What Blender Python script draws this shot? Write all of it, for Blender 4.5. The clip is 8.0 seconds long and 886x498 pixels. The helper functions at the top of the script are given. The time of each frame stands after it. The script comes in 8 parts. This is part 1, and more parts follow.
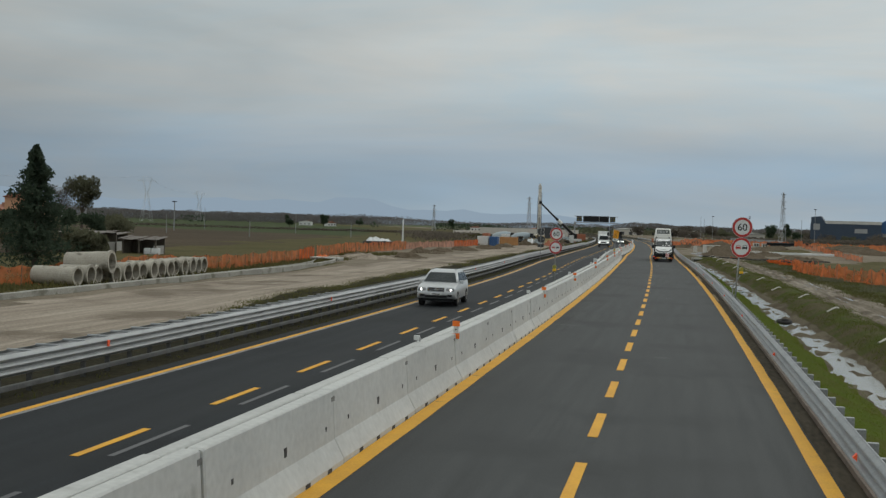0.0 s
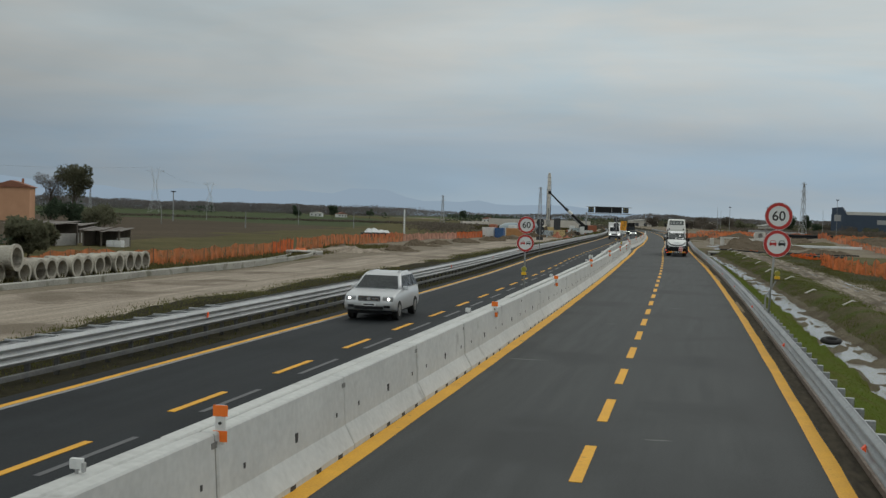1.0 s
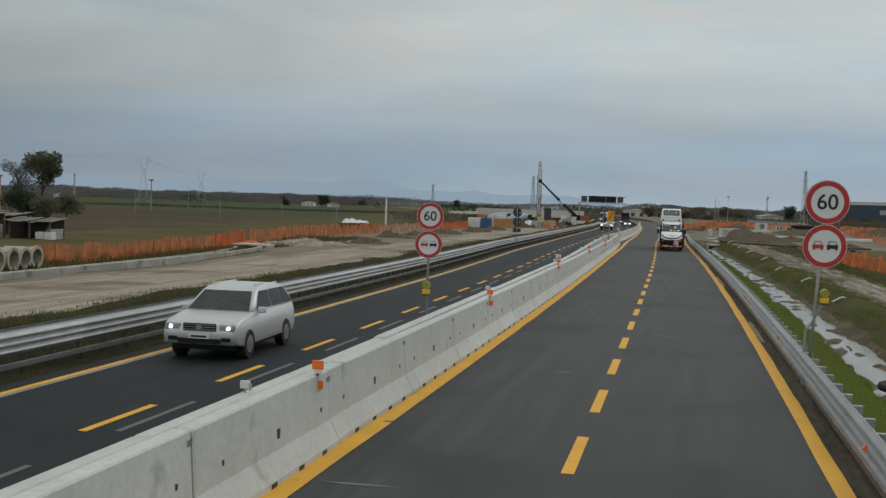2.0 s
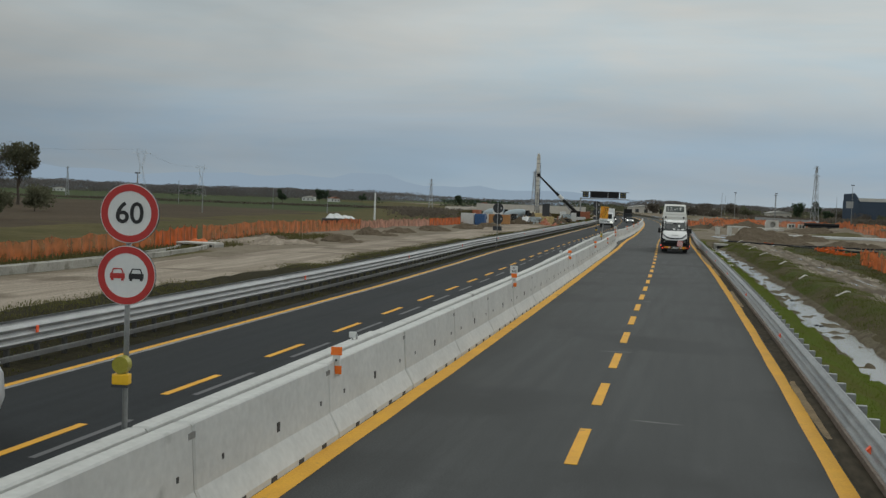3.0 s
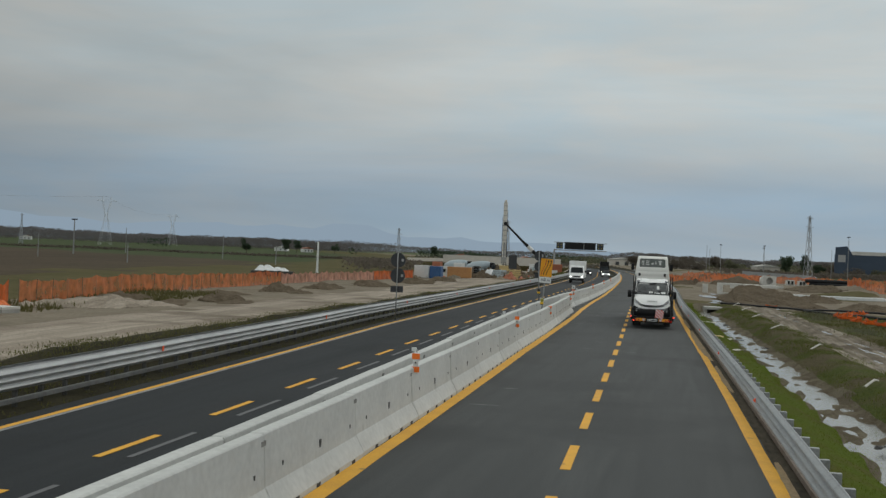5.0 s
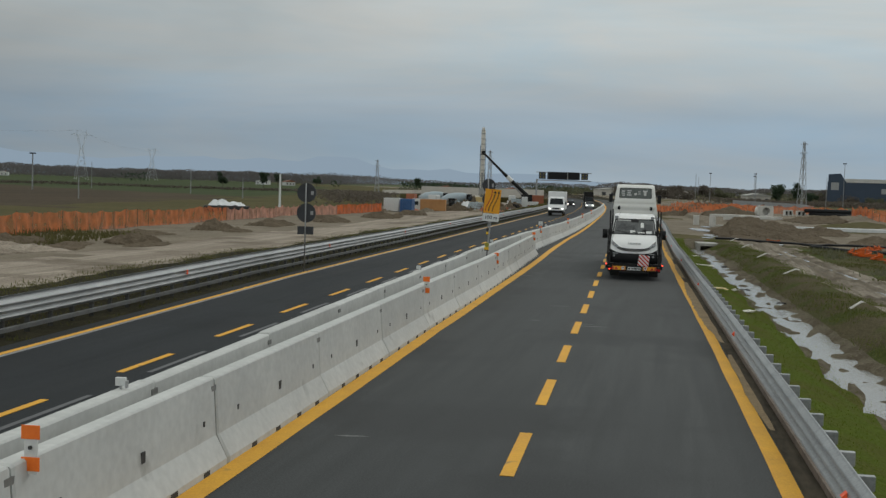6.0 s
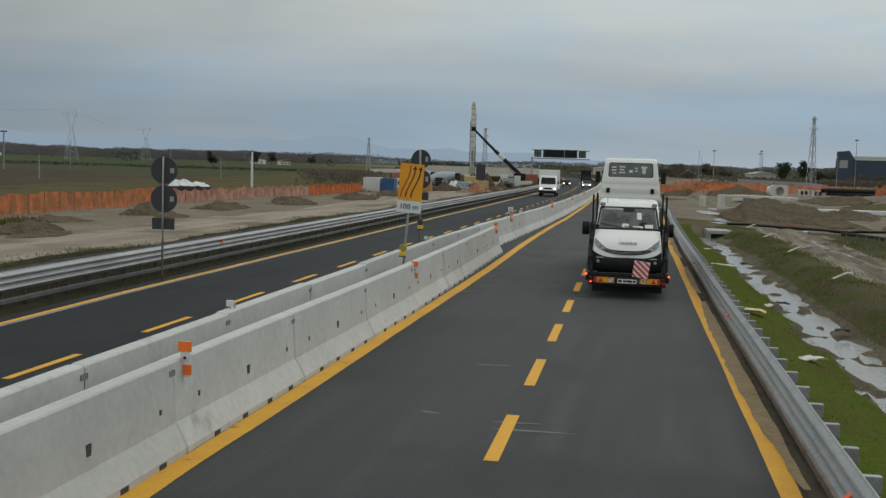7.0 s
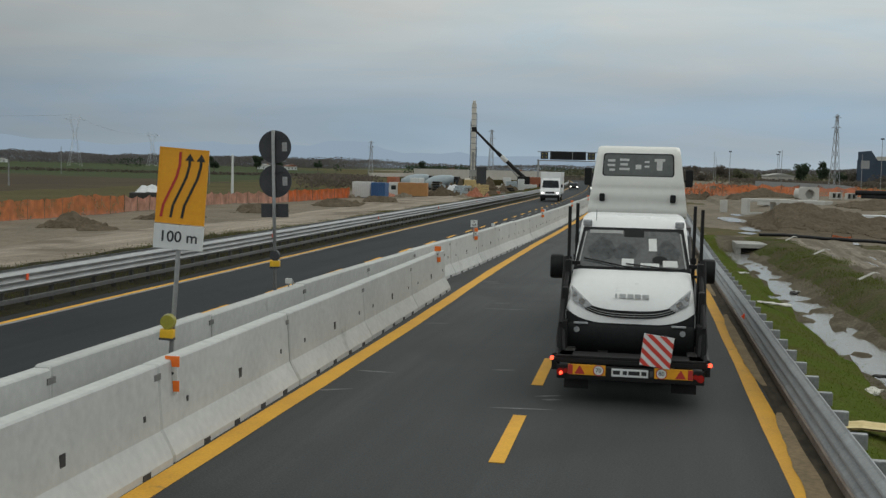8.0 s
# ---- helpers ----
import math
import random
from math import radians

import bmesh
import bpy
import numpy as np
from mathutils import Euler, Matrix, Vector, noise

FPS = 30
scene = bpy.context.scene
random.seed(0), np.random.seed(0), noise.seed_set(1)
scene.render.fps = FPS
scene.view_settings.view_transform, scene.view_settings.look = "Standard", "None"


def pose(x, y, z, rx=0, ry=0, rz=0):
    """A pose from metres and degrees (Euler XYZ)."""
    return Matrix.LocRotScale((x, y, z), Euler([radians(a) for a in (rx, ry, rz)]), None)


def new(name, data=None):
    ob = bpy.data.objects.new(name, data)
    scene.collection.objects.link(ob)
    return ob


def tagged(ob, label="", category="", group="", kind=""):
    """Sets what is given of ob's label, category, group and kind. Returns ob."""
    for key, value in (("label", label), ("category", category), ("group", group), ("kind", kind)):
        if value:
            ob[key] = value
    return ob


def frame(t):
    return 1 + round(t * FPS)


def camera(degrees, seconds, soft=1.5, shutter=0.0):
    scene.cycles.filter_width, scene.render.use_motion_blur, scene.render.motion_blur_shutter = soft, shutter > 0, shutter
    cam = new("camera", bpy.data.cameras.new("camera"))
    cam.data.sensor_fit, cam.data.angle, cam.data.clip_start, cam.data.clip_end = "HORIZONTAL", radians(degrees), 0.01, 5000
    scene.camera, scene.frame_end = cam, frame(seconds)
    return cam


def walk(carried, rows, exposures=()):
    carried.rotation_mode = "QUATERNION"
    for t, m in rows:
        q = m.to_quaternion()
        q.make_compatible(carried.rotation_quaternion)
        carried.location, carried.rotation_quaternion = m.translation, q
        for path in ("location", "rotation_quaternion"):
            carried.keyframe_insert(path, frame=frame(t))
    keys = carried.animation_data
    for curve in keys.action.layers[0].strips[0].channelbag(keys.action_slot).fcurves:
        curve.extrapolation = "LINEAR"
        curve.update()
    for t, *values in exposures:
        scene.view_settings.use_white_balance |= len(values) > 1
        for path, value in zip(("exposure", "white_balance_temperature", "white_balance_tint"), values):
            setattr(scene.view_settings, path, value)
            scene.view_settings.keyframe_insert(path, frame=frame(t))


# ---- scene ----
# ---------------------------------------------------------------- camera
PATH = [
    (0.0, 0.000, -0.000, 3.598, 88.720, -1.754, 12.301),
    (0.5, 0.020, 7.048, 3.615, 87.206, -0.759, 12.370),
    (1.0, 0.027, 13.669, 3.562, 88.243, -1.793, 13.089),
    (1.5, 0.020, 21.062, 3.531, 87.258, -1.767, 12.983),
    (1.7, -0.015, 23.821, 3.552, 87.518, -1.767, 12.893),
    (2.8, -0.207, 38.995, 3.564, 87.829, -2.074, 13.204),
    (3.0, -0.242, 41.754, 3.548, 87.479, -2.074, 13.204),
    (3.5, -0.334, 48.644, 3.615, 88.470, -2.265, 13.137),
    (4.0, -0.444, 56.209, 3.515, 87.560, -2.077, 12.961),
    (4.5, -0.566, 63.348, 3.636, 88.383, -2.663, 12.880),
    (4.7, -0.606, 66.302, 3.625, 90.173, -2.663, 12.500),
    (5.8, -0.827, 82.549, 3.611, 88.274, -1.837, 12.303),
    (6.0, -0.868, 85.503, 3.616, 86.674, -1.837, 11.703),
    (6.5, -0.959, 92.711, 3.639, 85.800, -1.328, 11.573),
    (7.0, -1.152, 100.305, 3.522, 85.606, -1.702, 11.742),
    (7.5, -1.388, 107.335, 3.576, 84.912, -1.831, 11.294),
    (8.0, -1.598, 114.991, 3.338, 85.810, -1.314, 12.353),
]
cam = camera(43.5, 8.0, soft=1.4)
walk(cam, [(r[0], pose(*r[1:])) for r in PATH], exposures=[(0.0, 0.0), (1.5, 0.0), (4.0, -0.03), (6.0, -0.04), (8.0, 0.04)])

# ---------------------------------------------------------------- light: overcast late-autumn day
world = bpy.data.worlds.new("overcast")
scene.world = world
world.use_nodes = True
wn, wl = world.node_tree.nodes, world.node_tree.links
wn.clear()
w_out = wn.new("ShaderNodeOutputWorld")
w_bg = wn.new("ShaderNodeBackground")
w_sky = wn.new("ShaderNodeTexSky")
w_sky.sky_type = "NISHITA"
w_sky.sun_disc = False
w_sky.sun_elevation, w_sky.sun_rotation = radians(32), radians(35)
w_sky.dust_density, w_sky.ozone_density = 2.0, 3.0
w_co = wn.new("ShaderNodeTexCoord")
w_sep = wn.new("ShaderNodeSeparateXYZ")
wl.new(w_co.outputs["Generated"], w_sep.inputs[0])
w_ramp = wn.new("ShaderNodeValToRGB")          # cloud deck: bluish near the horizon, pale above
w_ramp.color_ramp.elements[0].position, w_ramp.color_ramp.elements[0].color = 0.0, (0.321, 0.395, 0.458, 1)
w_ramp.color_ramp.elements[1].position, w_ramp.color_ramp.elements[1].color = 0.75, (0.70, 0.73, 0.705, 1)
for pos_, col_ in ((0.03, (0.284, 0.358, 0.430, 1)), (0.065, (0.287, 0.355, 0.419, 1)), (0.10, (0.389, 0.432, 0.453, 1)), (0.15, (0.470, 0.500, 0.500, 1)), (0.27, (0.492, 0.518, 0.512, 1))):
    e_ = w_ramp.color_ramp.elements.new(pos_)
    e_.color = col_
wl.new(w_sep.outputs["Z"], w_ramp.inputs[0])
w_map = wn.new("ShaderNodeMapping")
w_map.inputs["Scale"].default_value = (1.0, 1.0, 6.0)
wl.new(w_co.outputs["Generated"], w_map.inputs[0])
w_noise = wn.new("ShaderNodeTexNoise")
w_noise.inputs["Scale"].default_value = 2.0
w_noise.inputs["Detail"].default_value = 4.5
w_noise.inputs["Roughness"].default_value = 0.55
w_noise.inputs["Distortion"].default_value = 0.4
wl.new(w_map.outputs[0], w_noise.inputs["Vector"])
w_rng = wn.new("ShaderNodeMapRange")
w_rng.inputs["From Min"].default_value, w_rng.inputs["From Max"].default_value = 0.3, 0.7
w_rng.inputs["To Min"].default_value, w_rng.inputs["To Max"].default_value = 0.87, 1.11
wl.new(w_noise.outputs["Fac"], w_rng.inputs["Value"])
w_map2 = wn.new("ShaderNodeMapping")               # bluer and creamier drifts in the deck
w_map2.inputs["Scale"].default_value = (1.0, 1.0, 5.0)
w_map2.inputs["Location"].default_value = (3.1, 0.7, 0.4)
wl.new(w_co.outputs["Generated"], w_map2.inputs[0])
w_noise2 = wn.new("ShaderNodeTexNoise")
w_noise2.inputs["Scale"].default_value, w_noise2.inputs["Detail"].default_value = 2.6, 6.0
w_noise2.inputs["Roughness"].default_value = 0.62
w_noise2.inputs["Distortion"].default_value = 0.6
wl.new(w_map2.outputs[0], w_noise2.inputs["Vector"])
w_tint = wn.new("ShaderNodeValToRGB")
w_tint.color_ramp.elements[0].position, w_tint.color_ramp.elements[0].color = 0.36, (0.90, 0.985, 1.035, 1)
w_tint.color_ramp.elements[1].position, w_tint.color_ramp.elements[1].color = 0.66, (1.08, 1.015, 0.955, 1)
wl.new(w_noise2.outputs["Fac"], w_tint.inputs[0])
w_tinted = wn.new("ShaderNodeVectorMath")
w_tinted.operation = "MULTIPLY"
wl.new(w_ramp.outputs[0], w_tinted.inputs[0])
wl.new(w_tint.outputs[0], w_tinted.inputs[1])
w_mul = wn.new("ShaderNodeVectorMath")
w_mul.operation = "SCALE"
wl.new(w_tinted.outputs[0], w_mul.inputs[0])
w_dot = wn.new("ShaderNodeVectorMath")           # the deck is brighter towards the hidden sun
w_dot.operation = "DOT_PRODUCT"
w_dot.inputs[1].default_value = (0.64, 0.77, 0.0)
wl.new(w_co.outputs["Generated"], w_dot.inputs[0])
w_half = wn.new("ShaderNodeMapRange")
w_half.inputs["From Min"].default_value, w_half.inputs["From Max"].default_value = -1.0, 1.0
wl.new(w_dot.outputs["Value"], w_half.inputs["Value"])
w_side = wn.new("ShaderNodeValToRGB")
w_side.color_ramp.elements[0].position, w_side.color_ramp.elements[0].color = 0.0, (1.42, 1.42, 1.42, 1)
w_side.color_ramp.elements[1].position, w_side.color_ramp.elements[1].color = 1.0, (1.28, 1.28, 1.28, 1)
for pos_, val_ in ((0.30, 1.20), (0.60, 0.83), (0.71, 1.0), (0.82, 1.11)):
    e_ = w_side.color_ramp.elements.new(pos_)
    e_.color = (val_, val_, val_, 1)
wl.new(w_half.outputs["Result"], w_side.inputs[0])
w_both = wn.new("ShaderNodeMath")
w_both.operation = "MULTIPLY"
wl.new(w_rng.outputs["Result"], w_both.inputs[0])
wl.new(w_side.outputs[0], w_both.inputs[1])
wl.new(w_both.outputs[0], w_mul.inputs["Scale"])
w_dim = wn.new("ShaderNodeVectorMath")
w_dim.operation = "SCALE"
w_dim.inputs["Scale"].default_value = 0.05
wl.new(w_sky.outputs[0], w_dim.inputs[0])
w_mix = wn.new("ShaderNodeMix")                 # thin places in the deck let some sky through
w_mix.data_type = "RGBA"
w_mix.inputs[0].default_value = 0.94
wl.new(w_dim.outputs[0], w_mix.inputs[6])
wl.new(w_mul.outputs[0], w_mix.inputs[7])
wl.new(w_mix.outputs[2], w_bg.inputs["Color"])
w_bg.inputs["Strength"].default_value = 1.0
wl.new(w_bg.outputs[0], w_out.inputs["Surface"])

sun_data = bpy.data.lights.new("sun", "SUN")
sun_data.energy, sun_data.angle, sun_data.color = 0.6, radians(40), (1.0, 0.985, 0.94)
sun = new("sun", sun_data)
sun.matrix_world = pose(0, 0, 60, 50, 0, 145)

# ---------------------------------------------------------------- plan of the road: one arc to the left
K = 1.0 / 3304.0
rng = random.Random(7)


def P(s, u, z=0.0):
    th = K * s
    return Vector((-(1 - math.cos(th)) / K + u * math.cos(th), math.sin(th) / K + u * math.sin(th), z))


def unroad(x, y):
    dx = x + 1 / K
    return math.atan2(y, dx) / K, math.hypot(dx, y) - 1 / K


def at(s, u, z=0.0, rz=0.0, rx=0.0, ry=0.0):
    """Pose on the road plan: local x across to the right, y along."""
    return Matrix.Translation(P(s, u, z)) @ Matrix.Rotation(K * s + radians(rz), 4, "Z") @ pose(0, 0, 0, rx, ry, 0)


def interp(v, xs, ys):
    return float(np.interp(v, xs, ys))


LOW = -0.43                                        # the opposite carriageway lies lower


def u_left_line(s):
    return interp(s, (-50, 60, 90, 120, 130, 145, 165, 180, 190, 205, 230, 258, 280, 330, 400, 560), (-12.95, -12.95, -13.15, -13.72, -13.92, -13.80, -13.50, -13.25, -13.0, -12.55, -11.75, -10.6, -9.8, -8.0, -5.6, -0.6))


def u_dash(s):
    return interp(s, (-50, 60, 91, 108, 120, 138, 150, 161, 172, 180, 190, 203, 217, 240, 280, 330, 400, 560), (-9.75, -9.70, -9.92, -10.08, -10.28, -10.28, -10.18, -9.92, -9.6, -9.35, -9.05, -8.65, -8.2, -7.3, -5.9, -4.1, -1.7, 3.3))


def u_left_rail(s):
    return u_left_line(s) - 1.45


def u_main_row(s):
    return interp(s, (-50, 45, 62, 84, 98, 106, 113, 135, 143, 147, 153, 160, 166, 183, 202, 230, 280, 330, 400, 560), (-5.345, -5.345, -5.44, -5.45, -5.66, -5.80, -5.93, -5.93, -5.72, -5.55, -5.25, -4.95, -4.70, -4.05, -3.4, -2.5, -0.8, 0.9, 3.2, 8.2))


def straighten(s):
    """The road leaves the arc beyond the crossing."""
    return interp(s, (130, 150, 165, 178, 197, 215, 240, 280, 330, 400, 560), (0, 0.15, 0.45, 0.9, 1.5, 2.0, 2.8, 4.2, 5.9, 8.2, 13.2))


def u_right_rail(s):
    return interp(s, (-50, 75, 112, 560), (2.63, 2.62, 2.57, 2.57)) + straighten(s)


# ---------------------------------------------------------------- materials
def node_mat(name):
    m = bpy.data.materials.new(name)
    m.use_nodes = True
    n = m.node_tree.nodes
    return m, n, m.node_tree.links, n["Principled BSDF"]


def ramp_of(n, stops):
    r = n.new("ShaderNodeValToRGB")
    els = r.color_ramp.elements
    els[0].position, els[0].color = stops[0][0], (*stops[0][1], 1)
    els[1].position, els[1].color = stops[-1][0], (*stops[-1][1], 1)
    for p_, c_ in stops[1:-1]:
        e = els.new(p_)
        e.color = (*c_, 1)
    return r


def surface(name, c1, c2, scale=1.0, fine=30.0, rough=0.8, metal=0.0, bump=0.2, spread=0.35, rough_var=0.1, stretch=(1, 1, 1), obj=False, rand=0.0, spec=0.5, bdist=0.02, stain=None):
    """Two-scale surface: broad patches between c1 and c2, fine grain, bump and uneven gloss."""
    m, n, l, b = node_mat(name)
    co = n.new("ShaderNodeTexCoord")
    mp = n.new("ShaderNodeMapping")
    mp.inputs["Scale"].default_value = stretch
    if obj:
        l.new(co.outputs["Object"], mp.inputs[0])
    else:
        geo = n.new("ShaderNodeNewGeometry")
        l.new(geo.outputs["Position"], mp.inputs[0])
    big = n.new("ShaderNodeTexNoise")
    big.inputs["Scale"].default_value, big.inputs["Detail"].default_value = scale, 6
    big.inputs["Roughness"].default_value = 0.6
    small = n.new("ShaderNodeTexNoise")
    small.inputs["Scale"].default_value, small.inputs["Detail"].default_value = fine, 4
    for t in (big, small):
        l.new(mp.outputs[0], t.inputs["Vector"])
    mixv = n.new("ShaderNodeMath")
    mixv.operation = "MULTIPLY_ADD"
    mixv.inputs[1].default_value = 0.45
    l.new(small.outputs["Fac"], mixv.inputs[0])
    sc = n.new("ShaderNodeMath")
    sc.operation = "MULTIPLY"
    sc.inputs[1].default_value = 0.55
    l.new(big.outputs["Fac"], sc.inputs[0])
    l.new(sc.outputs[0], mixv.inputs[2])
    stops = [(0.5 - spread / 2, c1), (0.5 + spread / 2, c2)]
    r = ramp_of(n, stops)
    l.new(mixv.outputs[0], r.inputs[0])
    col = r.outputs[0]
    if stain:
        st = n.new("ShaderNodeTexNoise")
        st.inputs["Scale"].default_value, st.inputs["Detail"].default_value = stain[1], 5
        l.new(mp.outputs[0], st.inputs["Vector"])
        sr = ramp_of(n, [(stain[2], (0, 0, 0)), (min(stain[2] + 0.1, 1), (1, 1, 1))])
        l.new(st.outputs["Fac"], sr.inputs[0])
        mx = n.new("ShaderNodeMix")
        mx.data_type = "RGBA"
        l.new(sr.outputs[0], mx.inputs[0])
        l.new(col, mx.inputs[6])
        mx.inputs[7].default_value = (*stain[0], 1)
        col = mx.outputs[2]
    if rand:
        oi = n.new("ShaderNodeObjectInfo")
        mr = n.new("ShaderNodeMapRange")
        mr.inputs["To Min"].default_value, mr.inputs["To Max"].default_value = 1 - rand, 1 + rand
        l.new(oi.outputs["Random"], mr.inputs["Value"])
        vm = n.new("ShaderNodeVectorMath")
        vm.operation = "SCALE"
        l.new(col, vm.inputs[0])
        l.new(mr.outputs["Result"], vm.inputs["Scale"])
        col = vm.outputs[0]
    l.new(col, b.inputs["Base Color"])
    rr = n.new("ShaderNodeMapRange")
    rr.inputs["To Min"].default_value, rr.inputs["To Max"].default_value = max(rough - rough_var, 0.02), min(rough + rough_var, 1)
    l.new(big.outputs["Fac"], rr.inputs["Value"])
    l.new(rr.outputs["Result"], b.inputs["Roughness"])
    b.inputs["Metallic"].default_value = metal
    b.inputs["Specular IOR Level"].default_value = spec
    if bump:
        bp = n.new("ShaderNodeBump")
        bp.inputs["Strength"].default_value, bp.inputs["Distance"].default_value = bump, bdist
        l.new(mixv.outputs[0], bp.inputs["Height"])
        l.new(bp.outputs[0], b.inputs["Normal"])
    return m


def leafy(name, c1, c2, scale=1.0, fine=12, thin=0.5, rand=0.12):
    """Foliage: matt, patchy, and lit through from behind."""
    m = surface(name, c1, c2, scale, fine, 0.95, bump=0, rand=rand, spec=0.05)
    n, l = m.node_tree.nodes, m.node_tree.links
    b = n["Principled BSDF"]
    tl = n.new("ShaderNodeBsdfTranslucent")
    l.new(b.inputs["Base Color"].links[0].from_socket, tl.inputs["Color"])
    mx = n.new("ShaderNodeMixShader")
    mx.inputs[0].default_value = thin
    l.new(b.outputs[0], mx.inputs[1])
    l.new(tl.outputs[0], mx.inputs[2])
    l.new(mx.outputs[0], n["Material Output"].inputs["Surface"])
    return m


def glowing(name, color, strength):
    m, n, l, b = node_mat(name)
    b.inputs["Base Color"].default_value = (*color, 1)
    b.inputs["Emission Color"].default_value = (*color, 1)
    b.inputs["Emission Strength"].default_value = strength
    return m


M = {}
M["yellow"] = surface("yellow_road_paint", (0.60, 0.29, 0.016), (0.82, 0.43, 0.03), 1.2, 30, 0.7, bump=0.2, bdist=0.003, stain=((0.16, 0.12, 0.07), 2.2, 0.66))
M["white_line"] = surface("worn_white_line", (0.12, 0.12, 0.12), (0.34, 0.34, 0.33), 1.5, 30, 0.7, bump=0.1, bdist=0.003)
M["grey_line"] = surface("blackened_line", (0.07, 0.072, 0.075), (0.12, 0.12, 0.125), 1.5, 30, 0.6, bump=0.1, bdist=0.003)
M["concrete"] = surface("cast_concrete", (0.44, 0.445, 0.432), (0.575, 0.58, 0.56), 0.9, 9, 0.85, bump=0.12, bdist=0.01, rand=0.06, stain=((0.33, 0.33, 0.315), 1.3, 0.66))
M["concrete_dark"] = surface("weathered_concrete", (0.26, 0.255, 0.24), (0.46, 0.45, 0.42), 0.9, 14, 0.9, bump=0.3, bdist=0.02, rand=0.1)
M["pipe"] = surface("pipe_concrete", (0.27, 0.245, 0.205), (0.47, 0.44, 0.375), 0.8, 12, 0.9, bump=0.3, bdist=0.02, rand=0.14, stain=((0.15, 0.135, 0.11), 1.1, 0.57))
# near-black: stands in for shade in recesses, also colours dark parts
M["shade_and_dark"] = surface("recess_shade_and_dark_parts", (0.03, 0.03, 0.03), (0.07, 0.068, 0.065), 3, 20, 0.95, bump=0)
M["galv"] = surface("galvanised_steel", (0.27, 0.28, 0.285), (0.43, 0.44, 0.445), 1.6, 25, 0.5, 0.45, bump=0.06, bdist=0.004, rand=0.06)
M["galv_dull"] = surface("dull_galvanised_steel", (0.24, 0.245, 0.245), (0.38, 0.385, 0.38), 1.4, 18, 0.6, 0.45, bump=0.08, bdist=0.004, rand=0.08)
M["earth"] = surface("dug_earth", (0.075, 0.058, 0.040), (0.165, 0.132, 0.095), 0.8, 6, 0.95, bump=1.0, bdist=0.12, spec=0.04)
M["mud"] = surface("mud", (0.125, 0.104, 0.078), (0.260, 0.222, 0.170), 0.35, 5, 0.85, bump=0.8, bdist=0.08, stretch=(1, 0.5, 1), spec=0.04)
M["verge"] = surface("verge_soil", (0.018, 0.017, 0.011), (0.056, 0.050, 0.030), 0.8, 9, 0.95, bump=0.8, bdist=0.06, spec=0.04)
M["grass"] = surface("short_grass", (0.048, 0.090, 0.011), (0.122, 0.186, 0.031), 0.7, 16, 0.9, bump=0.9, bdist=0.05, spec=0.2)
M["bank"] = surface("rough_bank", (0.060, 0.062, 0.022), (0.175, 0.150, 0.075), 0.9, 8, 0.95, bump=0.9, bdist=0.10, spec=0.2)
M["field"] = surface("ploughed_field", (0.052, 0.040, 0.029), (0.102, 0.080, 0.056), 0.04, 1.2, 0.95, bump=0.7, bdist=0.2, stretch=(1, 0.4, 1), spec=0.04)
M["meadow"] = surface("rough_meadow", (0.062, 0.060, 0.024), (0.125, 0.104, 0.052), 0.05, 1.0, 0.95, bump=0.6, bdist=0.15, spec=0.04)
M["green"] = surface("winter_crop", (0.045, 0.060, 0.028), (0.072, 0.088, 0.042), 0.02, 0.6, 0.95, bump=0.3, bdist=0.1, stretch=(1, 0.4, 1), spec=0.04)
M["far_ground"] = surface("far_plain", (0.065, 0.090, 0.040), (0.13, 0.140, 0.075), 0.006, 0.08, 0.95, bump=0, stretch=(1, 0.4, 1), spec=0.04)


def soil_mix(name, a, b, scale, cut, soft=0.08, rough=(0.95, 0.95), spec=0.04):
    """Two ground covers in irregular patches."""
    m, n, l, bs = node_mat(name)
    geo = n.new("ShaderNodeNewGeometry")
    no = n.new("ShaderNodeTexNoise")
    no.inputs["Scale"].default_value, no.inputs["Detail"].default_value = scale, 7
    l.new(geo.outputs["Position"], no.inputs["Vector"])
    fi = n.new("ShaderNodeTexNoise")
    fi.inputs["Scale"].default_value, fi.inputs["Detail"].default_value = 11, 4
    l.new(geo.outputs["Position"], fi.inputs["Vector"])
    cr = ramp_of(n, [(cut - soft, (0, 0, 0)), (cut + soft, (1, 1, 1))])
    l.new(no.outputs["Fac"], cr.inputs[0])
    cols = []
    for c in (a, b):
        r = ramp_of(n, [(0.3, c[0]), (0.7, c[1])])
        l.new(fi.outputs["Fac"], r.inputs[0])
        cols.append(r)
    mx = n.new("ShaderNodeMix")
    mx.data_type = "RGBA"
    l.new(cr.outputs[0], mx.inputs[0])
    l.new(cols[0].outputs[0], mx.inputs[6])
    l.new(cols[1].outputs[0], mx.inputs[7])
    l.new(mx.outputs[2], bs.inputs["Base Color"])
    rm = n.new("ShaderNodeMapRange")
    rm.inputs["To Min"].default_value, rm.inputs["To Max"].default_value = rough
    l.new(cr.outputs[0], rm.inputs["Value"])
    l.new(rm.outputs["Result"], bs.inputs["Roughness"])
    bp = n.new("ShaderNodeBump")
    bp.inputs["Strength"].default_value, bp.inputs["Distance"].default_value = 0.8, 0.08
    l.new(fi.outputs["Fac"], bp.inputs["Height"])
    l.new(bp.outputs[0], bs.inputs["Normal"])
    bs.inputs["Specular IOR Level"].default_value = spec
    return m


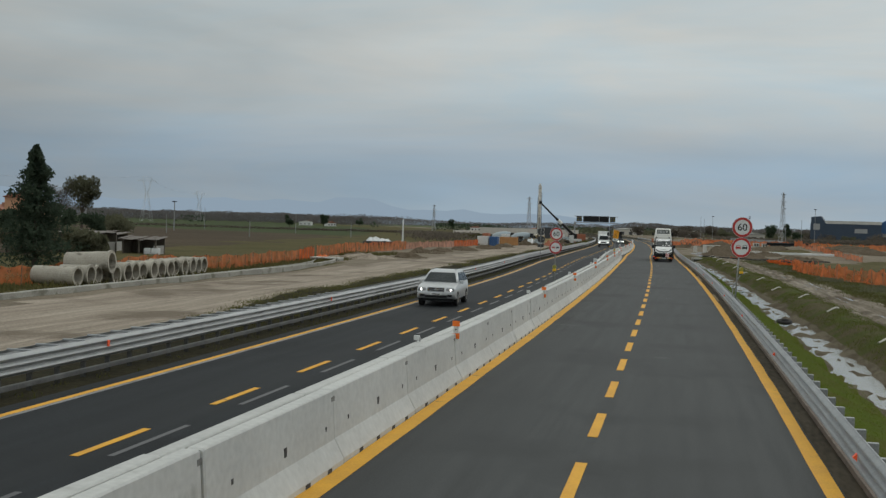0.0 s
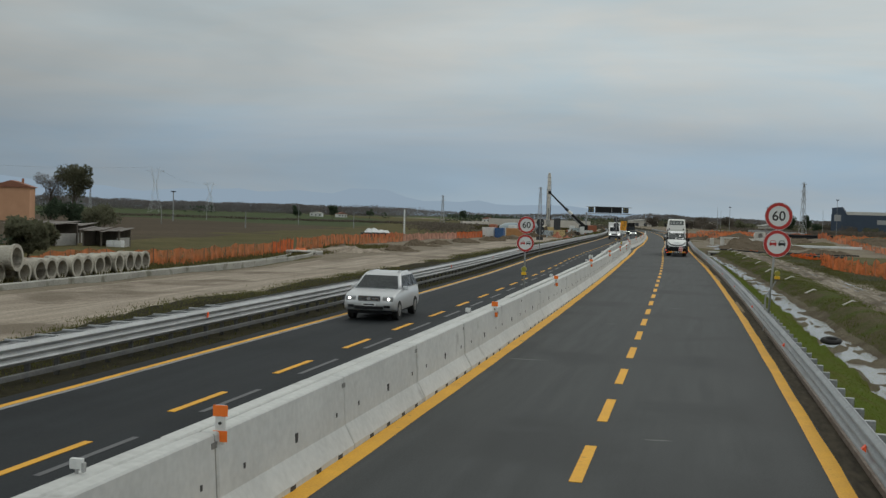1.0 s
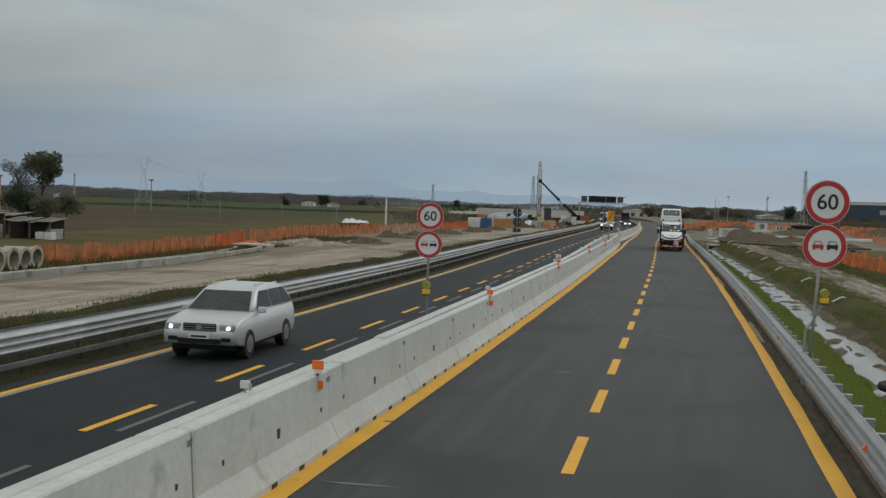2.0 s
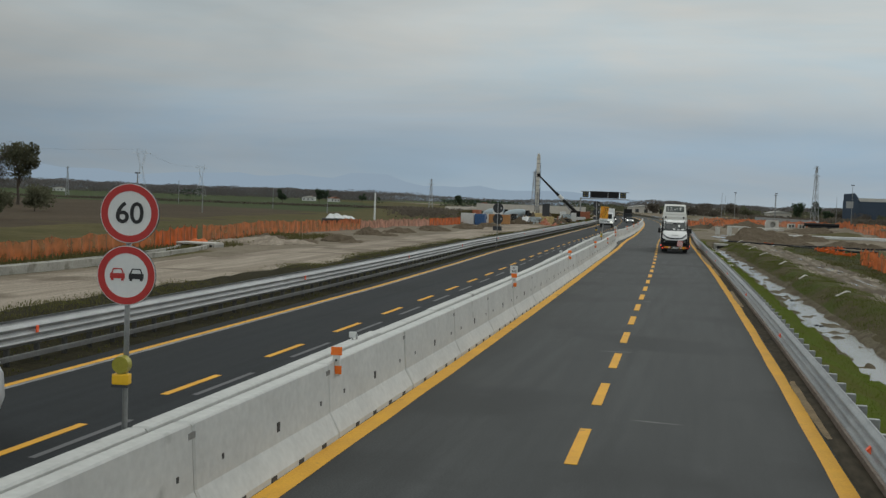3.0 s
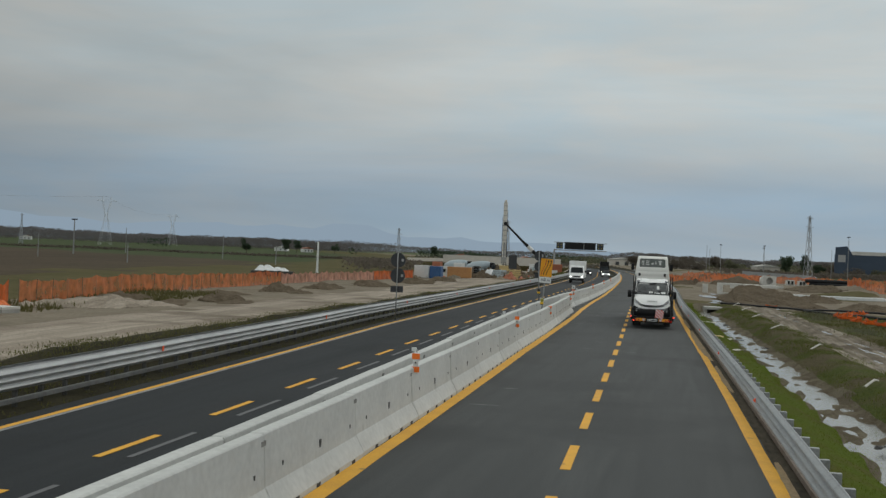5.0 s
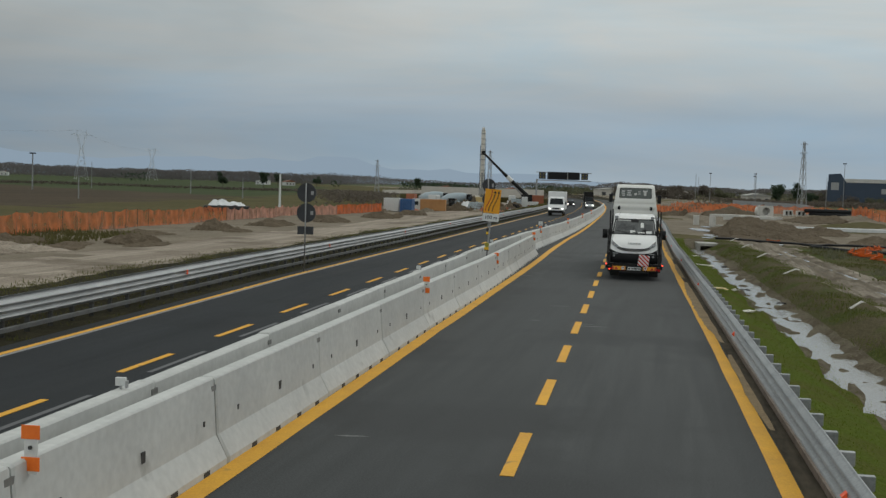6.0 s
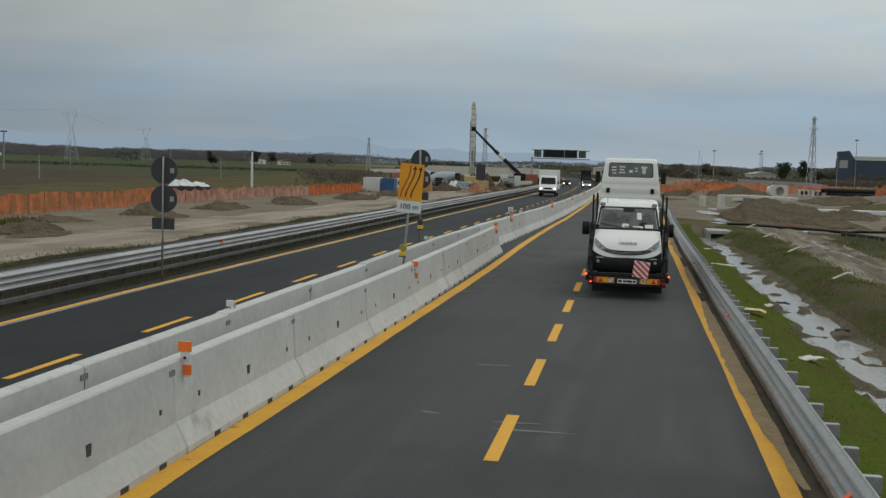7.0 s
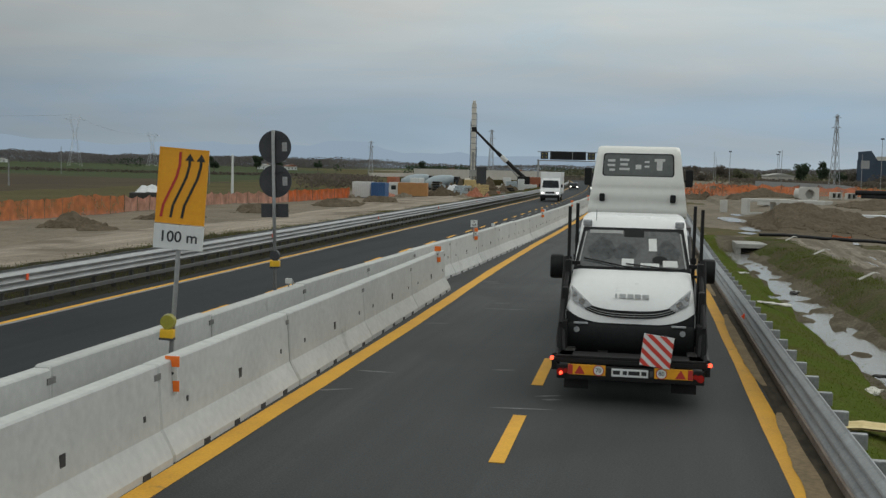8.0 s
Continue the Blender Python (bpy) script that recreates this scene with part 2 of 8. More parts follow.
def wheel_worn(name, pale, dark, mud, stretch, cut=0.56, rough=0.95, spec=0.06, grain=(9.0, 0.72, 1.22), relief=0.06, scales=(0.75, 3.2, 0.16)):
    """Gravel pressed into pale strips along the way, with darker loose ground and mud between."""
    m, n, l, b = node_mat(name)
    geo = n.new("ShaderNodeNewGeometry")
    mp = n.new("ShaderNodeMapping")
    mp.inputs["Scale"].default_value = (1, stretch, 1)
    l.new(geo.outputs["Position"], mp.inputs[0])
    lay = []
    for src, sc, det in ((mp, scales[0], 4), (mp, scales[1], 3), (geo, scales[2], 5), (geo, grain[0], 5)):
        t = n.new("ShaderNodeTexNoise")
        t.inputs["Scale"].default_value, t.inputs["Detail"].default_value = sc, det
        l.new(src.outputs[0], t.inputs["Vector"])
        lay.append(t)

    def blend(fac, x, y):
        mx = n.new("ShaderNodeMix")
        mx.data_type = "RGBA"
        l.new(fac, mx.inputs[0])
        for v, k in ((x, 6), (y, 7)):
            if isinstance(v, tuple):
                mx.inputs[k].default_value = (*v, 1)
            else:
                l.new(v, mx.inputs[k])
        return mx.outputs[2]

    f1 = ramp_of(n, [(0.40, (0, 0, 0)), (0.60, (1, 1, 1))])
    l.new(lay[0].outputs["Fac"], f1.inputs[0])
    f2 = ramp_of(n, [(0.35, (0, 0, 0)), (0.65, (0.7, 0.7, 0.7))])
    l.new(lay[1].outputs["Fac"], f2.inputs[0])
    f3 = ramp_of(n, [(cut, (0, 0, 0)), (cut + 0.12, (1, 1, 1))])
    l.new(lay[2].outputs["Fac"], f3.inputs[0])
    c = blend(f1.outputs[0], dark, pale)
    c = blend(f2.outputs[0], c, tuple(0.82 * v for v in dark))
    c = blend(f3.outputs[0], c, mud)
    f4 = ramp_of(n, [(0.3, (grain[1],) * 3), (0.7, (grain[2],) * 3)])
    l.new(lay[3].outputs["Fac"], f4.inputs[0])
    mu = n.new("ShaderNodeVectorMath")
    mu.operation = "MULTIPLY"
    l.new(c, mu.inputs[0])
    l.new(f4.outputs[0], mu.inputs[1])
    l.new(mu.outputs[0], b.inputs["Base Color"])
    rm = n.new("ShaderNodeMapRange")
    rm.inputs["To Min"].default_value, rm.inputs["To Max"].default_value = max(rough - 0.14, 0.05), min(rough + 0.12, 1.0)
    l.new(lay[0].outputs["Fac"], rm.inputs["Value"])
    l.new(rm.outputs["Result"], b.inputs["Roughness"])
    b.inputs["Specular IOR Level"].default_value = spec
    bp = n.new("ShaderNodeBump")
    bp.inputs["Strength"].default_value, bp.inputs["Distance"].default_value = 0.6, relief
    l.new(lay[3].outputs["Fac"], bp.inputs["Height"])
    l.new(bp.outputs[0], b.inputs["Normal"])
    return m


M["asphalt"] = wheel_worn("asphalt", (0.0600, 0.0632, 0.0640), (0.0420, 0.0448, 0.0456), (0.0345, 0.0365, 0.0372), 0.05, 0.50, 0.74, 0.30, (38.0, 0.70, 1.30), 0.006, (0.7, 3.0, 0.22))
M["asphalt_new"] = wheel_worn("asphalt_new", (0.0205, 0.0238, 0.0268), (0.0158, 0.0185, 0.0208), (0.0130, 0.0152, 0.0172), 0.04, 0.52, 0.72, 0.18, (38.0, 0.70, 1.30), 0.006, (0.7, 3.0, 0.20))
M["gravel"] = wheel_worn("worn_gravel", (0.40, 0.347, 0.285), (0.285, 0.240, 0.192), (0.175, 0.145, 0.112), 0.03, 0.53)
M["ditch_bed"] = soil_mix("ditch_bed", ((0.10, 0.085, 0.06), (0.19, 0.165, 0.12)), ((0.075, 0.06, 0.04), (0.13, 0.11, 0.08)), 0.9, 0.5)
M["bank"] = soil_mix("grassy_bank", ((0.060, 0.051, 0.030), (0.125, 0.106, 0.062)), ((0.046, 0.060, 0.014), (0.088, 0.100, 0.030)), 0.45, 0.52)
M["grass"] = soil_mix("verge_grass", ((0.058, 0.083, 0.009), (0.096, 0.124, 0.018)), ((0.066, 0.070, 0.016), (0.104, 0.100, 0.026)), 0.7, 0.55, 0.12)
M["track"] = wheel_worn("rutted_track", (0.33, 0.290, 0.235), (0.155, 0.130, 0.098), (0.115, 0.094, 0.070), 0.035, 0.50, scales=(1.6, 5.0, 0.25))
M["water"] = surface("ditch_water", (0.160, 0.156, 0.148), (0.250, 0.242, 0.228), 0.8, 7, 0.17, bump=0.35, bdist=0.03, rough_var=0.06, spec=0.75)


# ---------------------------------------------------------------- mesh helpers
def face_mesh(name, bm):
    me = bpy.data.meshes.new(name)
    bm.normal_update()
    bm.to_mesh(me)
    bm.free()
    return me


def part(name, bm, material, parent=None, label="", smooth=False, m=None):
    """Links a bmesh as one mesh object under a thing or a part."""
    me = face_mesh(name, bm) if isinstance(bm, bmesh.types.BMesh) else bm
    if material and not me.materials:
        for mm in (material if isinstance(material, (list, tuple)) else [material]):
            me.materials.append(mm)
    if smooth:
        for p in me.polygons:
            p.use_smooth = True
    ob = new(name, me)
    if parent is not None:
        ob.parent = parent
    if m is not None:
        ob.matrix_basis = m
    if label:
        tagged(ob, label)
    return ob


def thing(name, label, category, m=None, group="", kind=""):
    ob = new(name)
    ob.empty_display_size = 0.2
    if m is not None:
        ob.matrix_basis = m
    return tagged(ob, label, category, group, kind)


def box(bm, x0, x1, y0, y1, z0, z1, bevel=0.0, m=None):
    vs = bmesh.ops.create_cube(bm, size=1)["verts"]
    for v in vs:
        v.co = Vector((x0 + (v.co.x + 0.5) * (x1 - x0), y0 + (v.co.y + 0.5) * (y1 - y0), z0 + (v.co.z + 0.5) * (z1 - z0)))
    if bevel:
        es = list({e for v in vs for e in v.link_edges})
        vs = list({v for f in bmesh.ops.bevel(bm, geom=es, offset=bevel, segments=2, affect="EDGES", profile=0.6)["faces"] for v in f.verts} | {v for v in vs if v.is_valid})
    if m is not None:
        bmesh.ops.transform(bm, matrix=m, verts=vs)
    return vs


def B(*boxes, bevel=0.0):
    bm = bmesh.new()
    for b in boxes:
        box(bm, *b, bevel=bevel)
    return bm


def tube(bm, p0, p1, r0, r1=None, seg=10, cap=True):
    p0, p1 = Vector(p0), Vector(p1)
    r1 = r0 if r1 is None else r1
    d = p1 - p0
    q = d.to_track_quat("Z", "Y").to_matrix()
    rings = []
    for p, r in ((p0, r0), (p1, r1)):
        rings.append([bm.verts.new(p + q @ Vector((r * math.cos(2 * math.pi * i / seg), r * math.sin(2 * math.pi * i / seg), 0))) for i in range(seg)])
    for i in range(seg):
        j = (i + 1) % seg
        bm.faces.new((rings[0][i], rings[0][j], rings[1][j], rings[1][i]))
    if cap:
        bm.faces.new(list(reversed(rings[0])))
        bm.faces.new(rings[1])


def T(*tubes, seg=10):
    bm = bmesh.new()
    for t in tubes:
        tube(bm, *t, seg=seg)
    return bm


def prism(bm, prof, y0, y1, m=None):
    """A closed profile of (x, z) pairs drawn out along y."""
    a = [bm.verts.new((x, y0, z)) for x, z in prof]
    b = [bm.verts.new((x, y1, z)) for x, z in prof]
    n = len(prof)
    for i in range(n):
        j = (i + 1) % n
        bm.faces.new((a[i], a[j], b[j], b[i]))
    bm.faces.new(list(reversed(a)))
    bm.faces.new(b)
    if m is not None:
        bmesh.ops.transform(bm, matrix=m, verts=a + b)
    return a + b


def loft(sections, closed=True, caps=True):
    """Skins rings of equal length; each ring a list of (x, y, z)."""
    bm = bmesh.new()
    rows = [[bm.verts.new(p) for p in sec] for sec in sections]
    n = len(rows[0])
    for a, b in zip(rows, rows[1:]):
        for i in range(n if closed else n - 1):
            j = (i + 1) % n
            bm.faces.new((a[i], a[j], b[j], b[i]))
    if caps and closed:
        bm.faces.new(list(reversed(rows[0])))
        bm.faces.new(rows[-1])
    bmesh.ops.recalc_face_normals(bm, faces=bm.faces)
    return bm


def ribbon(s0, s1, step, ua, ub, za, zb):
    """A strip along the road between two lateral lines; ua..zb are numbers or functions of s."""
    fn = [(f if callable(f) else (lambda s, v=f: v)) for f in (ua, ub, za, zb)]
    bm = bmesh.new()
    n = max(1, int(round((s1 - s0) / step)))
    prev = None
    for i in range(n + 1):
        s = s0 + (s1 - s0) * i / n
        cur = (bm.verts.new(P(s, fn[0](s), fn[2](s))), bm.verts.new(P(s, fn[1](s), fn[3](s))))
        if prev:
            bm.faces.new((prev[0], prev[1], cur[1], cur[0]))
        prev = cur
    return bm


def sweep(prof, s0, s1, step, ufn, z=0.0):
    """A closed profile of (u, z) swept along the road."""
    n = max(1, int(round((s1 - s0) / step)))
    secs = []
    for i in range(n + 1):
        s = s0 + (s1 - s0) * i / n
        secs.append([P(s, ufn(s) + a, z + b) for a, b in prof])
    return loft(secs)


# ---------------------------------------------------------------- ground
def track_edge(s):
    return interp(s, (-50, 118, 134, 170, 260, 400), (-37.0, -37.3, -36.5, -33.5, -31.5, -31.5))


PROFILE_U = (-4000, -120, -75, -48, -36, -33, -22, -19.5, -17.4, -15.4, -14.0, -6.4, -6.2, -5.0, -4.8, 2.3, 2.9, 4.2, 5.3, 5.8, 6.6, 7.15, 7.9, 8.7, 9.5, 13.0, 16.0, 60, 4000)
PROFILE_Z = (-1.7, -1.7, -1.7, -1.55, -1.5, -1.45, -1.35, -1.05, -0.50, -0.50, -0.50, -0.50, -0.35, -0.10, -0.05, -0.05, -0.12, -0.45, -1.00, -1.15, -1.08, -0.82, -0.34, -0.30, -0.48, -0.62, -0.70, -0.9, -1.2)


def from_road(u, sh):
    """Offset from the road's own line, where that has left the arc; far fields keep their place."""
    return interp(u, (-60, -20 + sh, 3 + sh, max(5.2, 4 + sh), 60), (-60, -20, 3, 5.2, 60))


def ground_z(x, y):
    s, u = unroad(x, y) if abs(x) < 700 and -400 < y < 900 else (y, x)
    sh = straighten(s)
    z = float(np.interp(u if sh == 0 else from_road(u, sh), PROFILE_U, PROFILE_Z))
    if u < -17.5:
        z += 0.22 * (noise.noise((x * 0.09, y * 0.05, 0)) + 0.5 * noise.noise((x * 0.3, y * 0.2, 3)))
    d = u - u_left_rail(s)
    if -5 < d < -0.6 and s > 30:                        # low grassy ridge behind the guard rail
        z += interp(s, (32, 46), (0, 1)) * (0.78 + 0.18 * noise.noise((x * 0.2, y * 0.16, 9)) + 0.10 * noise.noise((x * 0.9, y * 0.7, 9))) * math.exp(-((d + 2.45) / 0.9) ** 2)
    if u > 6.8:
        z += 0.10 * noise.noise((x * 0.5, y * 0.3, 1)) + 0.07 * noise.noise((x * 1.4, y * 0.9, 5))
        if 9.3 < u < 13.5 and s < 175:
            for c in (9.9, 10.6, 11.6, 12.4):
                z -= 0.17 * math.exp(-((u - c - 0.35 * math.sin(s * 0.07)) / 0.24) ** 2)
        z += interp(s, (185, 235, 300), (0, 1.3, 1.3)) * interp(u, (10, 18), (0, 1))
        if 186 < s < 330 and u > 8:                     # spoil heaps by the culvert works
            rough = 0.8 + 0.75 * noise.noise((x * 0.22, y * 0.22, 8)) + 0.35 * noise.noise((x * 0.7, y * 0.7, 8))
            z += rough * (0.75 * math.exp(-((s - 199) / 6.5) ** 2 - ((u - 11.6) / 2.4) ** 2) + 0.5 * math.exp(-((s - 201) / 6) ** 2 - ((u - 15.5) / 2.6) ** 2) + 0.9 * math.exp(-((s - 232) / 20) ** 2 - ((u - 33) / 9) ** 2))
    if 3.0 < u < 6.8:
        z += 0.05 * noise.noise((x * 0.9, y * 0.6, 2))
        if 5.0 < u:
            z += 0.20 * noise.noise((x * 1.1, y * 0.42, 6)) + 0.25 * noise.noise((x * 2.3, y * 1.2, 4)) - 0.01
    if s > 180 and 3.5 < u < 9 + sh:                  # the ditch ends at the crossing
        f = min(1, (s - 180) / 2) * interp(u - sh, (2.8, 3.8), (0, 1))
        z = z * (1 - f) + (-0.45) * f
    return z


def zone(s, u, x, y):
    w = 1.3 * noise.noise((x * 0.11, y * 0.11, 7))
    if -15.2 + straighten(s) < u < 3.0 + straighten(s):
        return 0
    if u >= 3.0:
        if s > 184 + 3 * w and u < 60:
            return 11 if (188 < s < 216 and 8.5 < u < 19 + w) else (4 if noise.noise((x * 0.08, y * 0.06, 2)) < 0.28 else 6)
        if u < 5.25 + 0.25 * w:
            return 1
        if u < 7.0 + 0.2 * w:
            return 2
        if u < 9.2 + 0.5 * w:
            return 3
        if u < 13.3 + 0.7 * w:
            return 9
        if u < 22:
            return 3
        return 6
    if u > (u_left_rail(s) - 3.3 if s > 36 else -17.2) + 0.35 * w:
        return 0
    if u > track_edge(s) + (2.4 + 1.0 * w if s < 150 else 0.5 * w):
        return 5
    if u > track_edge(s) + 0.5 * w:
        return 4
    if u > -43:
        return 4 if s > 128 else 6
    if u > -49 + 2 * w:
        return 3 if s < 140 else 4
    if u > -72 + 6 * w - 0.06 * s:
        return 6
    if s + 0.7 * u < 330 + 4 * w:
        return 7
    return 8


def spaced(stops):
    out = []
    for (a, da), (b, _) in zip(stops, stops[1:]):
        n = max(1, int(round(abs(b - a) / da)))
        out += [a + (b - a) * i / n for i in range(n)]
    return out + [stops[-1][0]]


g_a = spaced([(-900, 150), (-60, 10), (0, 0.9), (215, 3), (420, 20), (800, 60), (1700, 300), (4700, 1)])
g_b = spaced([(-4500, 600), (-1500, 150), (-600, 40), (-200, 10), (-80, 3), (-50, 1.5), (-22, 0.5), (-14, 2.5), (-6, 0.6), (-4.6, 2.4), (2.4, 0.45), (4.8, 0.22), (7.2, 0.4), (9.4, 0.2), (13.2, 0.8), (16, 1.2), (40, 5), (120, 30), (500, 150), (1500, 600), (4500, 1)])
g_verts, g_faces, g_mats = [], [], []
for a_ in g_a:
    bend = K * min(max(a_, -300), 500) ** 2 / 2
    for b_ in g_b:
        x_ = b_ - bend
        g_verts.append((x_, a_, ground_z(x_, a_)))
g_w = len(g_b)
for i in range(len(g_a) - 1):
    for j in range(g_w - 1):
        g_faces.append((i * g_w + j, i * g_w + j + 1, (i + 1) * g_w + j + 1, (i + 1) * g_w + j))
        xm = sum(g_verts[q][0] for q in g_faces[-1]) / 4
        ym = sum(g_verts[q][1] for q in g_faces[-1]) / 4
        s_, u_ = unroad(xm, ym) if abs(xm) < 1500 and -400 < ym < 1500 else (ym, xm)
        g_mats.append(10 if (abs(xm) > 1100 or ym > 1500) else zone(s_, u_, xm, ym))
g_me = bpy.data.meshes.new("ground")
g_me.from_pydata(g_verts, [], g_faces)
for key in ("verge", "grass", "ditch_bed", "bank", "mud", "gravel", "meadow", "field", "green", "track", "far_ground", "earth"):
    g_me.materials.append(M[key])
g_me.polygons.foreach_set("material_index", g_mats)
g_me.polygons.foreach_set("use_smooth", [True] * len(g_faces))
tagged(new("ground", g_me), "flat farmland with muddy works ground beside the motorway", "ground", kind="structure")

# standing water in the ditch, broken into pools by the uneven bed
bm = ribbon(-40, 179.3, 2.0, 4.9, 7.15, -1.07, -1.07)
tagged(part("water", bm, M["water"]), "shallow muddy water standing in the ditch", "water", kind="structure")

bm = ribbon(40, 178, 2.0, 9.3, 13.2, -0.660, -0.750)
tagged(part("water", bm, M["water"]), "rain water standing in the wheel ruts", "water", kind="structure")

# ---------------------------------------------------------------- roads and markings
road = tagged(part("road", ribbon(-60, 560, 4, lambda s: u_main_row(s) - 0.45, lambda s: u_right_rail(s) + 0.26, 0, 0), M["asphalt"]), "dark worn asphalt carriageway with yellow works markings", "road", kind="structure")
road_far = tagged(part("road_opposite", ribbon(-60, 560, 4, lambda s: u_left_line(s) - 0.55, lambda s: u_main_row(s) - 0.46, LOW, LOW), M["asphalt_new"]), "damp fresh asphalt of the opposite carriageway", "road", kind="structure")


M["grit"] = surface("road_grit", (0.17, 0.125, 0.070), (0.36, 0.26, 0.145), 1.5, 14, 0.95, bump=0.5, bdist=0.01)
M["scuff"] = surface("pale_scuff", (0.09, 0.09, 0.09), (0.22, 0.22, 0.218), 6, 40, 0.8, bump=0)
M["gutter"] = surface("gutter_dirt", (0.028, 0.024, 0.018), (0.105, 0.088, 0.064), 1.1, 9, 0.95, bump=0.6, bdist=0.02, stretch=(1, 0.25, 1), spec=0.1)
gr_ = random.Random(77)
part("gutter", ribbon(-60, 300, 0.5, lambda s: 2.335 + straighten(s) + 0.03 * noise.noise((s * 0.6, 1, 4)) + 0.02 * noise.noise((s * 2.1, 2, 4)), lambda s: u_right_rail(s) + 0.25, 0.010, 0.030), M["gutter"], road, "dirt washed up under the rail")
for s0, s1, wd in ((103, 111, 0.10), (113, 131, 0.26), (133, 142, 0.16), (146, 170, 0.2), (60, 66, 0.08), (84, 92, 0.10)):
    part("edge_grit", ribbon(s0, s1, 0.2, lambda s: 2.36 + straighten(s) - wd * math.sin(math.pi * (s - s0) / (s1 - s0)) ** 0.5 * (0.8 + 0.5 * noise.noise((s * 0.45, 3, 1)) + 0.22 * noise.noise((s * 1.7, 5, 1))), lambda s: 2.5 + straighten(s), 0.014, 0.014), M["grit"], road, "sandy grit along the rail")
for i in range(26):
    s, u = gr_.uniform(112, 150) if i < 18 else gr_.uniform(30, 110), gr_.uniform(-4.2, -0.2)
    w_ = gr_.uniform(0.15, 0.6)
    bm = bmesh.new()
    ps = [(-w_, -0.012), (-w_ * 0.3, -0.045 - 0.03 * gr_.random()), (w_ * 0.5, -0.03), (w_, 0.004), (w_ * 0.4, 0.03), (-w_ * 0.4, 0.026)]
    bm.faces.new([bm.verts.new((x_, y_, 0)) for x_, y_ in ps])
    part("scuff_mark", bm, M["scuff"], road, "pale tyre scuff", m=at(s, u, 0.005, gr_.gauss(0, 12)))


def near_shift(s):
    return interp(s, (85, 112, 124, 150, 165), (0, 0.05, 0.18, 0.18, 0.0))


def line_shift(s):
    return interp(s, (85, 112, 124, 138, 151, 156, 165, 178, 197, 215, 240, 280, 330, 400, 560), (0, 0.05, 0.18, 0.33, 0.38, 0.47, 0.66, 1.1, 1.62, 2.1, 2.9, 4.2, 5.9, 8.2, 13.2))


def wavy(base, amp, f):
    return lambda s: base + amp * noise.noise((s * f, base, 0))


part("edge_line", ribbon(-60, 560, 1.0, lambda s: wavy(-4.788, 0.01, 0.3)(s) + line_shift(s), lambda s: wavy(-4.49, 0.02, 0.4)(s) + line_shift(s), 0.006, 0.006), M["yellow"], road, "solid yellow edge line")
part("edge_line", ribbon(-60, 560, 1.0, lambda s: wavy(2.06, 0.02, 0.3)(s) + straighten(s), lambda s: wavy(2.31, 0.03, 0.4)(s) + straighten(s), 0.006, 0.006), M["yellow"], road, "solid yellow edge line, smeared in places")
part("edge_line", ribbon(-60, 560, 2.0, lambda s: u_left_line(s) - 0.09, lambda s: u_left_line(s) + 0.09, LOW + 0.006, LOW + 0.006), M["yellow"], road_far, "solid yellow edge line")
part("old_edge_line", ribbon(-60, 560, 2.0, lambda s: u_left_line(s) + 0.10, lambda s: u_left_line(s) + 0.24, LOW + 0.006, LOW + 0.006), M["white_line"], road_far, "faded white edge line")
bm = B((-0.09, 0.09, -1.25, 1.25, -0.002, 0.005))
dash_me = face_mesh("lane_dash", bm)
dash_me.materials.append(M["yellow"])
for i in range(-8, 85):
    s = 15.8 + 4.70 * i
    part("lane_dash", dash_me, None, road, m=at(s, -1.33 + interp(s, (0, 80, 130), (-0.06, -0.03, 0.2)) + straighten(s), 0.004))
bm = B((-0.08, 0.08, -1.3, 1.3, -0.002, 0.005))
dash2_me = face_mesh("lane_dash", bm)
dash2_me.materials.append(M["yellow"])
bm = B((-0.06, 0.06, -1.5, 1.5, -0.002, 0.004))
old_me = face_mesh("old_lane_dash", bm)
old_me.materials.append(M["grey_line"])
for i in range(-6, 70):
    s = 17.97 + 5.62 * i
    part("lane_dash", dash2_me, None, road_far, m=at(s, u_dash(s), LOW + 0.004))
    part("old_lane_dash", old_me, None, road_far, m=at(s + 0.4, u_dash(s) + 0.55, LOW + 0.003))

# ---------------------------------------------------------------- concrete barriers
NJ = [(-0.31, 0.0), (0.31, 0.0), (0.31, 0.09), (0.155, 0.37), (0.105, 1.08), (0.085, 1.10), (-0.085, 1.10), (-0.105, 1.08), (-0.155, 0.37), (-0.31, 0.09)]
EL = 4.61


HALF_FRONT = [(-0.105, 0.0)] + NJ[1:7] + [(-0.105, 1.08)]           # flat back, stands against the other row
HALF_REAR = [(-x, z) for x, z in reversed(HALF_FRONT)]


def barrier_body(prof):
    """One precast unit with chamfered ends."""
    secs = []
    for y, ins in ((0.012, 0.03), (0.05, 0.0), (EL - 0.05, 0.0), (EL - 0.012, 0.03)):
        secs.append([(x * (1 - ins / 0.3), y, z - (ins * 0.6 if z > 1 else 0)) for x, z in prof])
    me = face_mesh("body", loft(secs))
    me.materials.append(M["concrete"])
    return me


